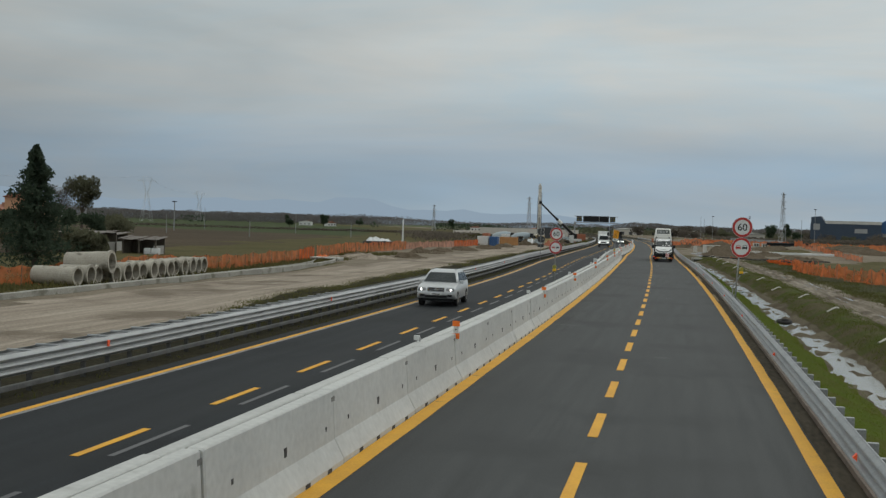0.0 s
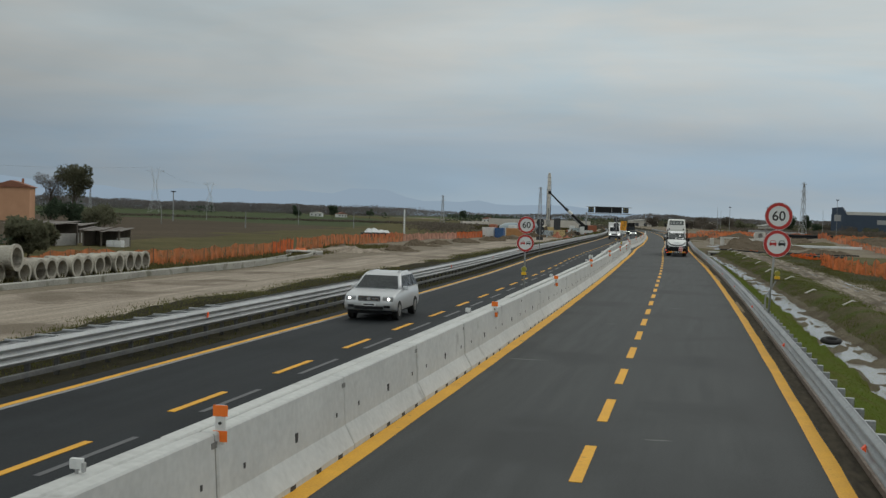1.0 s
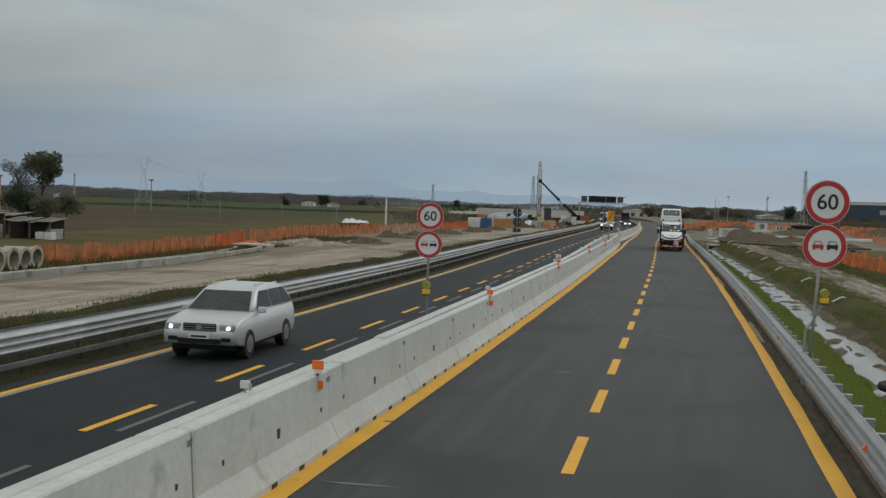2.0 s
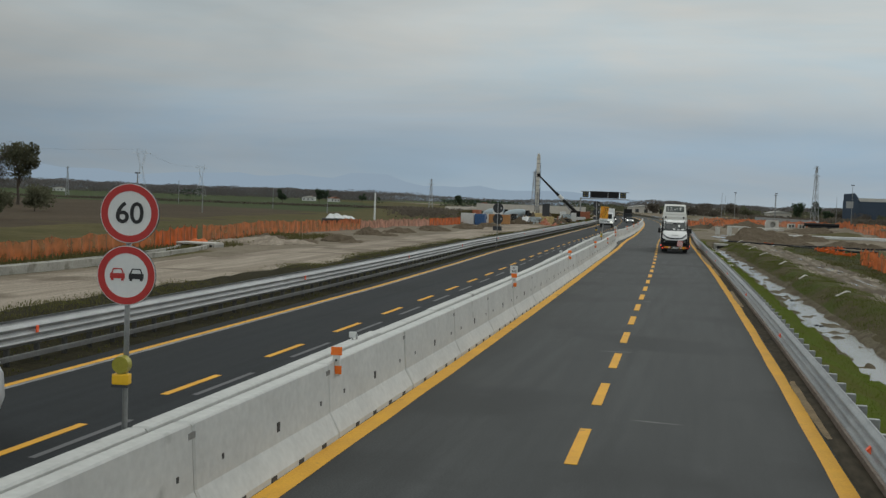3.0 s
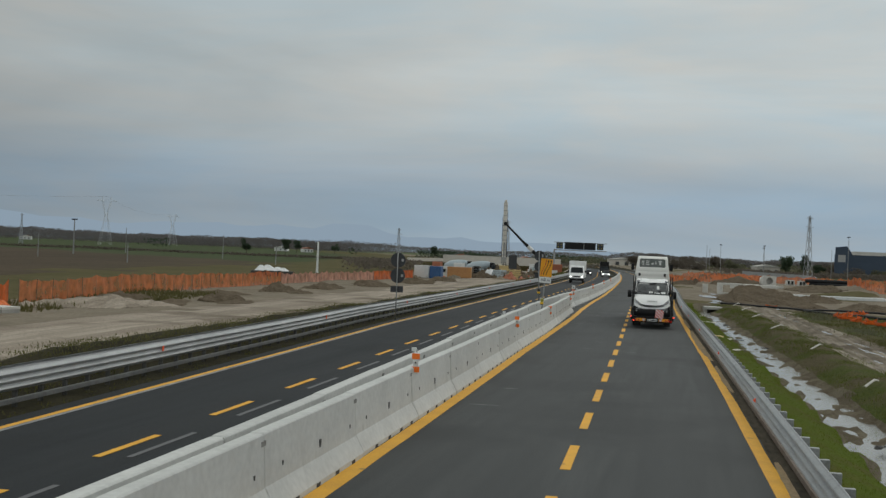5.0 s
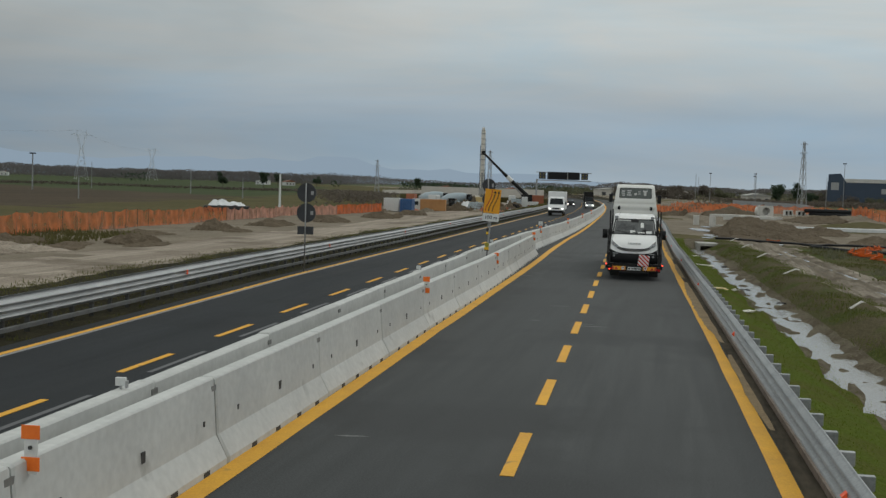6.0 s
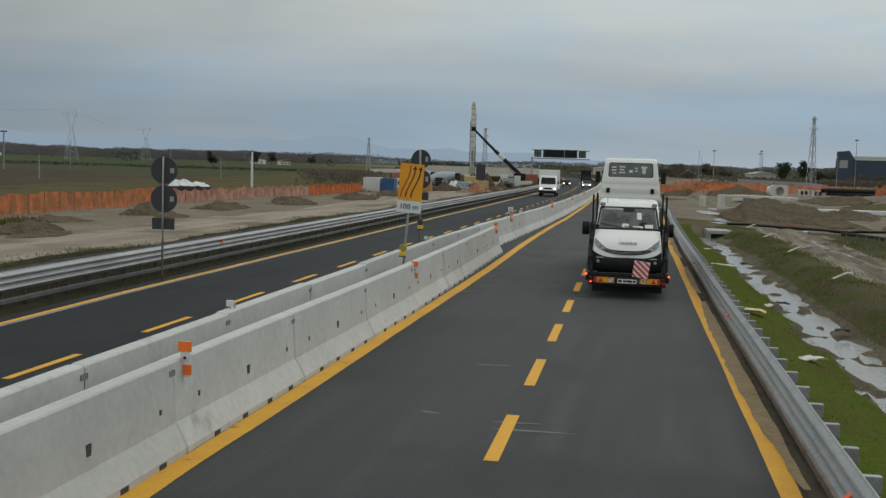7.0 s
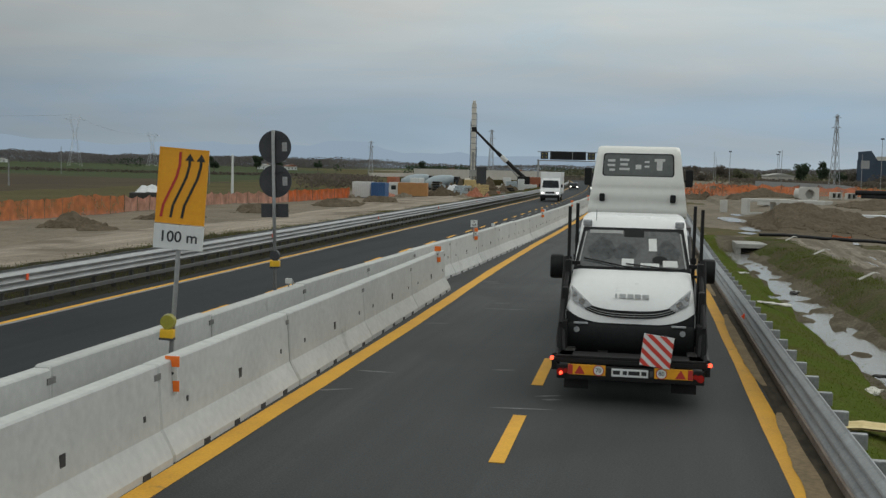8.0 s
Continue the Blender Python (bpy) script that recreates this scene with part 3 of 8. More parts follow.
nj_full, nj_front, nj_rear = [barrier_body(p_) for p_ in (NJ, HALF_FRONT, HALF_REAR)]
RECESS = []                                                  # shade of drain notches and lifting holes as near-black blocks, and the end coupling
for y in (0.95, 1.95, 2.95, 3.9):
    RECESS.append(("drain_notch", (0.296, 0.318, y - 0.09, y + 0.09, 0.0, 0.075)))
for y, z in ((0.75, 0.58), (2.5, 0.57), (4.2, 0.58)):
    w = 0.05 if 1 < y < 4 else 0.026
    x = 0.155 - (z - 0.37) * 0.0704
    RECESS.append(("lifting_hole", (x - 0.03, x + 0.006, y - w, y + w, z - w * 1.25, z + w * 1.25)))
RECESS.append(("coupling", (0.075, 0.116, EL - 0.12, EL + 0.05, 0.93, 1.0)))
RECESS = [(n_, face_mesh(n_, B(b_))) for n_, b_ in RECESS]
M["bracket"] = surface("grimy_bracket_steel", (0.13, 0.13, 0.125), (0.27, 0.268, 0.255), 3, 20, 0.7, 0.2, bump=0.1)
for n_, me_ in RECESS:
    me_.materials.append(M["bracket" if n_ == "coupling" else "shade_and_dark"])


def barrier(s, u, du, body, turn=0.0, recess=True, drop=0.0):
    b = thing("concrete_barrier", "pale grey precast concrete barrier with lifting holes", "barrier", at(s, u, -0.01 + drop, math.degrees(math.atan2(-du, EL)) + turn), "barriers between the carriageways")
    part("body", body, None, b)
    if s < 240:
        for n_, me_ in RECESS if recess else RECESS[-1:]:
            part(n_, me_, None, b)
    return b


for i in range(-8, 60):                                     # row towards the opposite carriageway
    s = 19.9 + EL * (i - 1)
    barrier(s, u_main_row(s) + 0.012 * rng.uniform(-1, 1), u_main_row(s + EL) - u_main_row(s), nj_full if s > 140 else nj_rear, 0.18 * rng.uniform(-1, 1), s > 140, 0.018 * rng.uniform(-1, 1))
for i in range(-9, 29):                                     # row towards us, ends at the crossing
    s = 15.75 + EL * (i - 1) + 0.02
    barrier(s, -5.105 + 0.012 * rng.uniform(-1, 1) + near_shift(s), near_shift(s + EL) - near_shift(s), nj_front, 0.12 * rng.uniform(-1, 1))

# ---------------------------------------------------------------- guard rails
def wave_profile(h, waves, depth, t=0.012):
    """Corrugated beam section: (u, z) with the face towards +u, base at z=0."""
    n = waves * 8
    face = []
    for i in range(n + 1):
        f = i / n
        face.append((depth * (0.5 - 0.5 * math.cos(2 * math.pi * waves * f)) ** 0.8, h * f))
    back = [(x - t, z) for x, z in reversed(face)]
    return face + back


def straight_beam(prof, length):
    return loft([[(x, y, z) for x, z in prof] for y in (0, length)])


M["rust"] = surface("rust_stained_steel", (0.10, 0.07, 0.05), (0.24, 0.20, 0.17), 3, 18, 0.8, 0.2, bump=0.1)
# faint emission added so the unpowered reflectors glow
M["refl_red"] = glowing("red_reflector_glow", (0.75, 0.10, 0.03), 0.15)

# post steel darkened in colour for the shade below the beam
M["post_dark"] = surface("shaded_post_steel", (0.05, 0.05, 0.048), (0.12, 0.118, 0.11), 2, 18, 0.85, 0.1, bump=0.1, spec=0.15)
M["galv_bright"] = surface("bright_galvanised_steel", (0.50, 0.51, 0.51), (0.66, 0.67, 0.665), 2, 18, 0.6, 0.2, bump=0.05, bdist=0.003, rand=0.08)
SPAN = 4.8
beam_l = face_mesh("beam", straight_beam(wave_profile(0.50, 3, 0.085), SPAN + 0.08))
beam_l.materials.append(M["galv"])
low_l = face_mesh("lower_rail", B((-0.05, 0.05, 0, SPAN + 0.04, 0, 0.12), bevel=0.015))
M["rail_dark"] = surface("dark_lower_rail", (0.085, 0.087, 0.087), (0.185, 0.187, 0.184), 1.4, 16, 0.7, 0.3, bump=0.08, rand=0.1)
low_l.materials.append(M["rail_dark"])
back_l = face_mesh("rear_beam", straight_beam([(-x, z) for x, z in wave_profile(0.30, 2, 0.07)], SPAN + 0.04))
back_l.materials.append(M["galv"])
post_l = face_mesh("post", B((-0.06, 0.06, -0.04, 0.04, 0, 0.80), bevel=0.01))
post_l.materials.append(M["post_dark"])
tie_l = face_mesh("spacer", B((-0.62, 0.02, -0.05, 0.05, 0, 0.05), bevel=0.01))
tie_l.materials.append(M["galv"])
refl_me = face_mesh("reflector", B((0.0, 0.03, -0.05, 0.05, 0, 0.16), bevel=0.008))
refl_me.materials.append(M["refl_red"])
for i in range(-9, 95):
    s = SPAN * i
    u = u_left_rail(s)
    du = u_left_rail(s + SPAN) - u
    near = s < 260
    g = thing("guard_rail", "galvanised three-wave guard rail section with lower rail", "guard rail", at(s, u, LOW - 0.10, math.degrees(math.atan2(-du, SPAN))), "guard rail of the opposite carriageway")
    part("beam", beam_l, None, g, m=pose(0.0, 0, 0.46))
    part("lower_rail", low_l, None, g, "dull lower rub rail", m=pose(0.02, 0, 0.16))
    if near:
        for q in (0.0, 1.2, 2.4, 3.6):
            part("post", post_l, None, g, m=pose(-0.10, q + 0.1, 0.0))
            if s < 45:
                part("spacer", tie_l, None, g, m=pose(-0.05, q + 0.1, 0.92))
        part("rear_beam", back_l, None, g, m=pose(-0.72, 0, 0.62))
    if i % 4 == 1 and near:
        part("reflector", refl_me, None, g, "small orange reflector", m=pose(0.075, 2.2, 0.72))

SPAN_R = 4.5
beam_r = face_mesh("beam", straight_beam([(-x, z) for x, z in wave_profile(0.50, 3, 0.085)], SPAN_R + 0.08))
M["galv_clean"] = surface("clean_galvanised_steel", (0.22, 0.228, 0.232), (0.40, 0.41, 0.415), 1.6, 25, 0.48, 0.5, bump=0.06, bdist=0.004, rand=0.06)
beam_r.materials.append(M["galv_clean"])
kerb_r = face_mesh("lower_rail", B((-0.03, 0.03, 0, SPAN_R + 0.02, 0, 0.10), bevel=0.01))
kerb_r.materials.append(M["rust"])
bm = bmesh.new()                                             # channel post, open towards the beam
prism(bm, [(-0.09, -0.02), (0.09, -0.02), (0.09, 0.0), (-0.07, 0.0), (-0.07, 0.12), (0.09, 0.12), (0.09, 0.14), (-0.09, 0.14)], 0, 0.86, Matrix.Rotation(radians(90), 4, "X") @ Matrix.Scale(-1, 4, (0, 1, 0)))
bmesh.ops.recalc_face_normals(bm, faces=bm.faces)
post_r = face_mesh("post", bm)
post_r.materials.append(M["galv_clean"])
block_r = face_mesh("spacer", B((0.02, 0.26, -0.045, 0.045, 0, 0.17), bevel=0.012))
block_r.materials.append(M["galv_clean"])
bm = bmesh.new()                                             # folded triangular reflector in the beam's wave
prism(bm, [(0.0, -0.05), (0.0, 0.06), (-0.06, 0.0)], 0, 0.10)
bmesh.ops.recalc_face_normals(bm, faces=bm.faces)
refl_r = face_mesh("reflector", bm)
refl_r.materials.append(M["refl_red"])
for i in range(-9, 100):
    s = SPAN_R * i + 0.9
    u = u_right_rail(s)
    du = u_right_rail(s + SPAN_R) - u
    g = thing("guard_rail", "galvanised three-wave guard rail with steel posts beside the verge", "guard rail", at(s, u, 0.0, math.degrees(math.atan2(-du, SPAN_R))), "guard rail along the verge")
    part("beam", beam_r, None, g, m=pose(0.0, 0, 0.22))
    part("lower_rail", kerb_r, None, g, "rust-stained base rail", m=pose(0.03, 0, 0.02))
    if s < 300:
        for q in (0.0, 1.125, 2.25, 3.375):
            part("post", post_r, None, g, m=pose(0.335, q + 0.25, -0.12, 0, 0, 0))
            part("spacer", block_r, None, g, m=pose(0.0, q + 0.31, 0.46))
    if i % 3 == 0 and s < 250:
        part("reflector", refl_r, None, g, "small orange reflector", m=pose(-0.085, 2.2, 0.46))

# ---------------------------------------------------------------- signs
M["sign_white"] = surface("sign_white", (0.66, 0.68, 0.68), (0.76, 0.77, 0.76), 1.5, 20, 0.45, bump=0, obj=True)
M["sign_red"] = surface("sign_red", (0.42, 0.028, 0.025), (0.52, 0.040, 0.035), 1.5, 20, 0.45, bump=0, obj=True)
M["sign_black"] = surface("sign_black", (0.012, 0.012, 0.013), (0.025, 0.025, 0.026), 2, 20, 0.5, bump=0, obj=True)
M["sign_back"] = surface("sign_back_grey", (0.030, 0.032, 0.036), (0.050, 0.052, 0.058), 2, 20, 0.6, bump=0, obj=True)
M["sign_orange"] = surface("sign_amber", (0.78, 0.33, 0.010), (0.88, 0.40, 0.015), 1.5, 20, 0.45, bump=0, obj=True)
M["lamp_yellow"] = surface("lamp_yellow_plastic", (0.75, 0.42, 0.015), (0.85, 0.50, 0.02), 3, 20, 0.4, bump=0, obj=True)
M["lamp_lens"] = surface("dirty_amber_lens", (0.26, 0.24, 0.03), (0.40, 0.36, 0.05), 6, 30, 0.35, bump=0.1, obj=True)
M["orange_refl"] = surface("orange_reflective", (0.85, 0.155, 0.012), (0.95, 0.22, 0.02), 3, 25, 0.5, bump=0, obj=True)
M["plastic_white"] = surface("white_plastic", (0.55, 0.56, 0.55), (0.72, 0.72, 0.70), 4, 25, 0.5, bump=0, obj=True)
M["plastic_grey"] = surface("grey_plastic", (0.26, 0.26, 0.26), (0.42, 0.42, 0.41), 4, 25, 0.55, bump=0, obj=True)


def text_mesh(body, size, depth=0.002):
    cu = bpy.data.curves.new("lettering", "FONT")
    cu.body, cu.size, cu.align_x, cu.align_y, cu.extrude, cu.offset = body, size, "CENTER", "CENTER", depth, size * 0.012
    ob = new("lettering", cu)
    me = bpy.data.meshes.new_from_object(ob.evaluated_get(bpy.context.evaluated_depsgraph_get()))
    bpy.data.objects.remove(ob)
    bpy.data.curves.remove(cu)
    return me


def disc(r, y0, y1, seg=40, z=0.0):
    return T(((0, y0, z), (0, y1, z), r), seg=seg)


def ring(r0, r1, y0, y1, seg=40):
    pts0 = [[(r * math.cos(2 * math.pi * i / seg), y, r * math.sin(2 * math.pi * i / seg)) for i in range(seg)] for r, y in ((r0, y0), (r1, y0), (r1, y1), (r0, y1), (r0, y0))]
    return loft(pts0, caps=False)


def car_icon(bm, cx, w):
    box(bm, cx - w / 2, cx + w / 2, -0.004, 0.0, -0.045, 0.03)
    prism(bm, [(cx - w * 0.42, 0.03), (cx - w * 0.3, 0.10), (cx + w * 0.3, 0.10), (cx + w * 0.42, 0.03), (cx + w * 0.34, 0.03), (cx + w * 0.25, 0.085), (cx - w * 0.25, 0.085), (cx - w * 0.34, 0.03)], -0.004, 0.0)
    box(bm, cx - w * 0.44, cx - w * 0.26, -0.004, 0.0, -0.075, -0.04)
    box(bm, cx + w * 0.26, cx + w * 0.44, -0.004, 0.0, -0.075, -0.04)


def ban_disc(parent, z, r, kind, x=0.0, lean=0.0):
    p = part("sign_disc", disc(r, 0.0, 0.018), M["sign_back"], parent, "round sign plate", m=pose(x, -0.05, z, 0, lean, 0))
    part("white_face", disc(r * 0.99, -0.004, 0.0), M["sign_white"], p)
    part("red_border", ring(r * 0.74, r * 0.965, -0.008, -0.003), M["sign_red"], p, "red border")
    if kind == "60":
        part("lettering", text_mesh("60", r * 0.98), M["sign_black"], p, "black figures 60", m=pose(0, -0.007, -0.02 * r, 90))
    else:
        for cx, mat_ in ((-0.30 * r, "sign_red"), (0.34 * r, "sign_black")):
            bm = bmesh.new()
            car_icon(bm, 0, 0.215)
            part("car_symbol", bm, M[mat_], p, m=Matrix.Translation((cx, -0.005, 0)) @ Matrix.Scale(r / 0.45 * 1.05, 4))
    return p


def works_lamp(parent, z, x=0.0, y=-0.06, lit=True):
    lamp = part("warning_lamp", B((-0.085, 0.085, -0.06, 0.06, -0.06, 0.05), bevel=0.015), M["lamp_yellow"], parent, "yellow battery warning lamp", m=pose(x, y, z))
    bm = T(((0, 0.03, 0.145), (0, -0.06, 0.145), 0.095, 0.085), ((0, 0.0, 0.05), (0, 0.0, 0.08), 0.05), seg=18)
    part("lens", bm, M["lamp_lens"] if lit else M["sign_back"], lamp)
    part("base_band", B((-0.087, 0.087, -0.062, 0.062, -0.085, -0.058)), M["sign_back"], lamp)
    return lamp


def post_to(parent, z0, z1, r=0.03, x0=0.0, x1=0.0):
    return part("post", T(((x0, 0, z0), (x1, 0, z1), r), seg=12), M["galv_dull"], parent, smooth=True)


# speed limit and no overtaking, on the verge
sg = thing("road_sign", "speed limit 60 over no-overtaking disc on a post", "road sign", at(52.3, 2.95, -0.2, 8), "temporary road signs")
post_to(sg, 0.0, 4.45, 0.035, -0.25, 0.0)
ban_disc(sg, 3.87 + 0.2, 0.46, "60")
ban_disc(sg, 2.95 + 0.2, 0.46, "cars", -0.02)
works_lamp(sg, 2.02, 0.02)
part("brace", T(((0.0, 0, 1.9), (-0.32, 0, 1.35), 0.025), ((-0.32, 0, 1.4), (-0.34, 0, 0.2), 0.03)), M["galv_dull"], sg)
# the smaller pair on the barrier
sg = thing("road_sign", "small speed limit 60 and no-overtaking discs at the barrier", "road sign", at(52.1, -5.50, 0.9, 8), "temporary road signs")
post_to(sg, 0.0, 2.68, 0.028)
ban_disc(sg, 2.40, 0.305, "60", 0.02)
ban_disc(sg, 1.77, 0.305, "cars", 0.0)
works_lamp(sg, 0.72, -0.02)
part("clamp", B((-0.05, 0.05, -0.06, 0.05, -0.05, 0.16)), M["galv_dull"], sg)


def dark_back(s, u, z, r, base, name_label, lamp_z=None, tilt=0.0):
    """A pair of round signs seen from behind."""
    g = thing("road_sign", name_label, "road sign", at(s, u, base, 4, 0, tilt), "signs for the opposite traffic")
    post_to(g, 0.0, z + r - base, 0.032)
    for zz in (z - base, z - base - 2 * r * 1.04):
        p = part("sign_disc", disc(r, 0.04, 0.06), M["sign_back"], g, "dark back of a round plate", m=pose(0.02, 0, zz))
        for z_ in (0.55, -0.62):
            part("stiffener", B((-r * 0.55, r * 0.55, 0.02, 0.045, r * z_, r * (z_ + 0.07))), M["sign_back"], p)
        part("sticker", B((r * 0.45, r * 0.75, 0.034, 0.038, -0.08, 0.08)), M["plastic_grey"], p, "pale sticker")
    part("lower_plate", B((-r * 0.85, r * 0.85, 0.04, 0.06, -r * 0.42, r * 0.42), bevel=0.01), M["sign_back"], g, m=pose(0, 0, z - base - 4 * r * 1.0 + 0.04))
    if lamp_z is not None:
        works_lamp(g, lamp_z - base, 0.0, 0.02, False)
    return g


dark_back(133.4, -14.2, 3.05, 0.43, -0.5, "two dark round sign backs on a post by the far rail")
dark_back(134.1, -6.05, 3.64, 0.295, 1.0, "two dark round sign backs on a thin post", 1.55, -1.5)

# amber lane-shift board
sg = thing("road_sign", "leaning amber lane shift board with a 100 m plate", "road sign", at(127.9, -5.335, 0.70, 8, 0, 3.9), "temporary road signs")
post_to(sg, -0.70, 2.75, 0.03)
pl = part("board", B((-0.30, 0.30, -0.055, -0.035, 1.88, 2.80), bevel=0.004), M["sign_orange"], sg, "amber board")
part("board_rim", B((-0.305, -0.29, -0.06, -0.034, 1.875, 2.805), (0.29, 0.305, -0.06, -0.034, 1.875, 2.805), (-0.29, 0.29, -0.06, -0.034, 1.875, 1.89), (-0.29, 0.29, -0.06, -0.034, 2.79, 2.805)), M["sign_orange"], pl)


def bent_line(x, w=0.016, arrow=False):
    pts = [(x, 1.95), (x + 0.02, 2.10), (x + 0.16, 2.45), (x + 0.19, 2.60), (x + 0.19, 2.68 if arrow else 2.76)]
    bm = bmesh.new()
    for (xa, za), (xb, zb) in zip(pts, pts[1:]):
        prism(bm, [(xa - w, za), (xa + w, za), (xb + w, zb), (xb - w, zb)], -0.061, -0.056)
    if arrow:
        xe, ze = pts[-1]
        prism(bm, [(xe - 0.055, ze - 0.02), (xe + 0.055, ze - 0.02), (xe, ze + 0.07)], -0.062, -0.056)
    return bm


part("closed_lane", bent_line(-0.235), M["sign_red"], pl, "red closed lane line")
part("lane_arrow", bent_line(-0.115, arrow=True), M["sign_black"], pl)
part("lane_arrow", bent_line(0.025, arrow=True), M["sign_black"], pl)
pl = part("distance_plate", B((-0.31, 0.31, -0.055, -0.035, 1.56, 1.86), bevel=0.004), M["sign_white"], sg, "white distance plate")
part("lettering", text_mesh("100 m", 0.19), M["sign_back"], pl, m=pose(0, -0.058, 1.71, 90))
works_lamp(sg, 0.52, -0.04, -0.08)

# kilometre plates on the barrier
for s, u in ((75.95, -5.02), (152.3, -5.08)):
    sg = thing("kilometre_plate", "small white kilometre plate with dark figures on the barrier", "road sign", at(s, u, 1.30, 10))
    part("bracket", B((-0.02, 0.02, -0.01, 0.01, -0.35, 0.10)), M["galv_dull"], sg)
    p = part("plate", B((-0.115, 0.115, -0.03, -0.012, 0.05, 0.29), bevel=0.004), M["sign_white"], sg)
    part("lettering", text_mesh("IV", 0.085), M["sign_back"], p, m=pose(0, -0.033, 0.225, 90))
    part("lettering", text_mesh("468", 0.10), M["sign_back"], p, m=pose(0, -0.033, 0.12, 90))

# orange and white delineators on the barrier face
for s, u, z in ((25.1, -4.985, 0.97), (42.95, -4.985, 0.88), (57.6, -4.985, 0.89), (75.8, -4.985, 0.95), (94.4, -4.96, 0.98), (112.9, -4.92, 0.88), (126.8, -4.81, 0.72), (143.7, -4.80, 0.86), (152.9, u_main_row(152.9) + 0.15, 0.88), (172.5, u_main_row(172.5) + 0.15, 0.9), (191.0, u_main_row(191) + 0.15, 0.9), (209.5, u_main_row(209.5) + 0.15, 0.9)):
    d = thing("delineator", "orange and white reflective delineator on the barrier", "delineator", at(s, u, z, 4), "delineators on the barrier")
    part("backing", B((-0.06, 0.06, -0.012, 0.012, -0.03, 0.41), bevel=0.004), M["plastic_white"], d)
    for z0, z1 in ((0.0, 0.125), (0.285, 0.41)):
        part("orange_band", B((-0.085, 0.085, -0.02, -0.008, z0, z1), bevel=0.004), M["orange_refl"], d)
    part("bolt", T(((0, -0.03, 0.21), (0, -0.005, 0.21), 0.018)), M["shade_and_dark"], d)
# small white marker boxes on the barrier top
for s in (22.8, 41.2, 60.0, 79.0, 97.6, 117.2, 134.6, 157.6, 175.0):
    d = thing("marker_box", "small white reflector box on the barrier top", "marker", at(s, u_main_row(s) - 0.03, 1.08, rng.uniform(-10, 10)), "marker boxes on the barrier")
    part("stem", B((-0.012, 0.012, -0.012, 0.012, 0, 0.07)), M["plastic_grey"], d)
    part("reflector_box", B((-0.062, 0.062, -0.028, 0.028, 0.055, 0.155), bevel=0.010), M["plastic_white"], d)
    part("side_lens", B((0.058, 0.085, -0.024, 0.024, 0.03, 0.12), bevel=0.006), M["plastic_grey"], d)

# ---------------------------------------------------------------- vehicles: materials and shared shapes
M["van_white"] = surface("white_van_paint", (0.78, 0.78, 0.77), (0.84, 0.84, 0.83), 0.8, 12, 0.28, bump=0, obj=True, rough_var=0.06)
M["cab_cream"] = surface("cream_white_paint", (0.77, 0.765, 0.725), (0.83, 0.825, 0.785), 0.8, 12, 0.35, bump=0, obj=True, rough_var=0.08)
M["silver"] = surface("silver_car_paint", (0.52, 0.53, 0.54), (0.60, 0.61, 0.62), 0.8, 14, 0.32, 0.3, bump=0, obj=True)
M["black_plastic"] = surface("black_plastic", (0.006, 0.006, 0.007), (0.016, 0.016, 0.017), 2, 18, 0.55, bump=0.05, obj=True, spec=0.25)
M["black_steel"] = surface("black_painted_steel", (0.006, 0.006, 0.007), (0.020, 0.019, 0.018), 2, 18, 0.6, 0.0, bump=0.05, obj=True, spec=0.25)
M["deck_steel"] = surface("dirty_deck_steel", (0.045, 0.045, 0.045), (0.11, 0.105, 0.10), 2, 18, 0.55, 0.4, bump=0.2, obj=True)
M["rubber"] = surface("tyre_rubber", (0.012, 0.012, 0.012), (0.028, 0.027, 0.026), 3, 25, 0.85, bump=0.2, obj=True)
M["rim"] = surface("wheel_rim", (0.30, 0.30, 0.30), (0.45, 0.45, 0.45), 3, 20, 0.4, 0.7, bump=0, obj=True)
M["chrome"] = surface("bright_trim", (0.55, 0.55, 0.55), (0.7, 0.7, 0.7), 3, 20, 0.2, 0.9, bump=0, obj=True)
M["paper"] = surface("paper", (0.68, 0.68, 0.66), (0.78, 0.78, 0.76), 3, 20, 0.8, bump=0, obj=True)
M["tail_red"] = surface("red_lamp_glass", (0.30, 0.012, 0.010), (0.42, 0.02, 0.015), 3, 20, 0.2, bump=0, obj=True)
M["tail_lit"] = glowing("lit_red_lamp", (1.0, 0.07, 0.03), 3.0)
M["headlight_lit"] = glowing("lit_headlight", (1.0, 0.97, 0.90), 4.0)
M["lamp_glass"] = surface("clear_lamp_glass", (0.28, 0.29, 0.30), (0.55, 0.56, 0.57), 9, 30, 0.12, 0.3, bump=0, obj=True)
M["lamp_dim"] = surface("headlamp_lens", (0.14, 0.145, 0.15), (0.40, 0.41, 0.42), 14, 40, 0.10, 0.2, bump=0, obj=True)
M["seat_cover"] = surface("plastic_seat_cover", (0.016, 0.018, 0.019), (0.10, 0.105, 0.107), 6, 14, 0.3, bump=0.3, obj=True)


M["grey_glass"] = surface("grey_window_glass", (0.120, 0.132, 0.124), (0.185, 0.198, 0.188), 2, 10, 0.12, bump=0, obj=True, rough_var=0.04)
M["screen_glass"] = surface("windscreen_glass", (0.050, 0.056, 0.057), (0.105, 0.114, 0.115), 3, 12, 0.07, bump=0, obj=True, rough_var=0.03, spec=0.8)
M["dark_glass"] = surface("dark_window_glass", (0.012, 0.015, 0.018), (0.03, 0.035, 0.04), 2, 10, 0.06, bump=0, obj=True, rough_var=0.02)


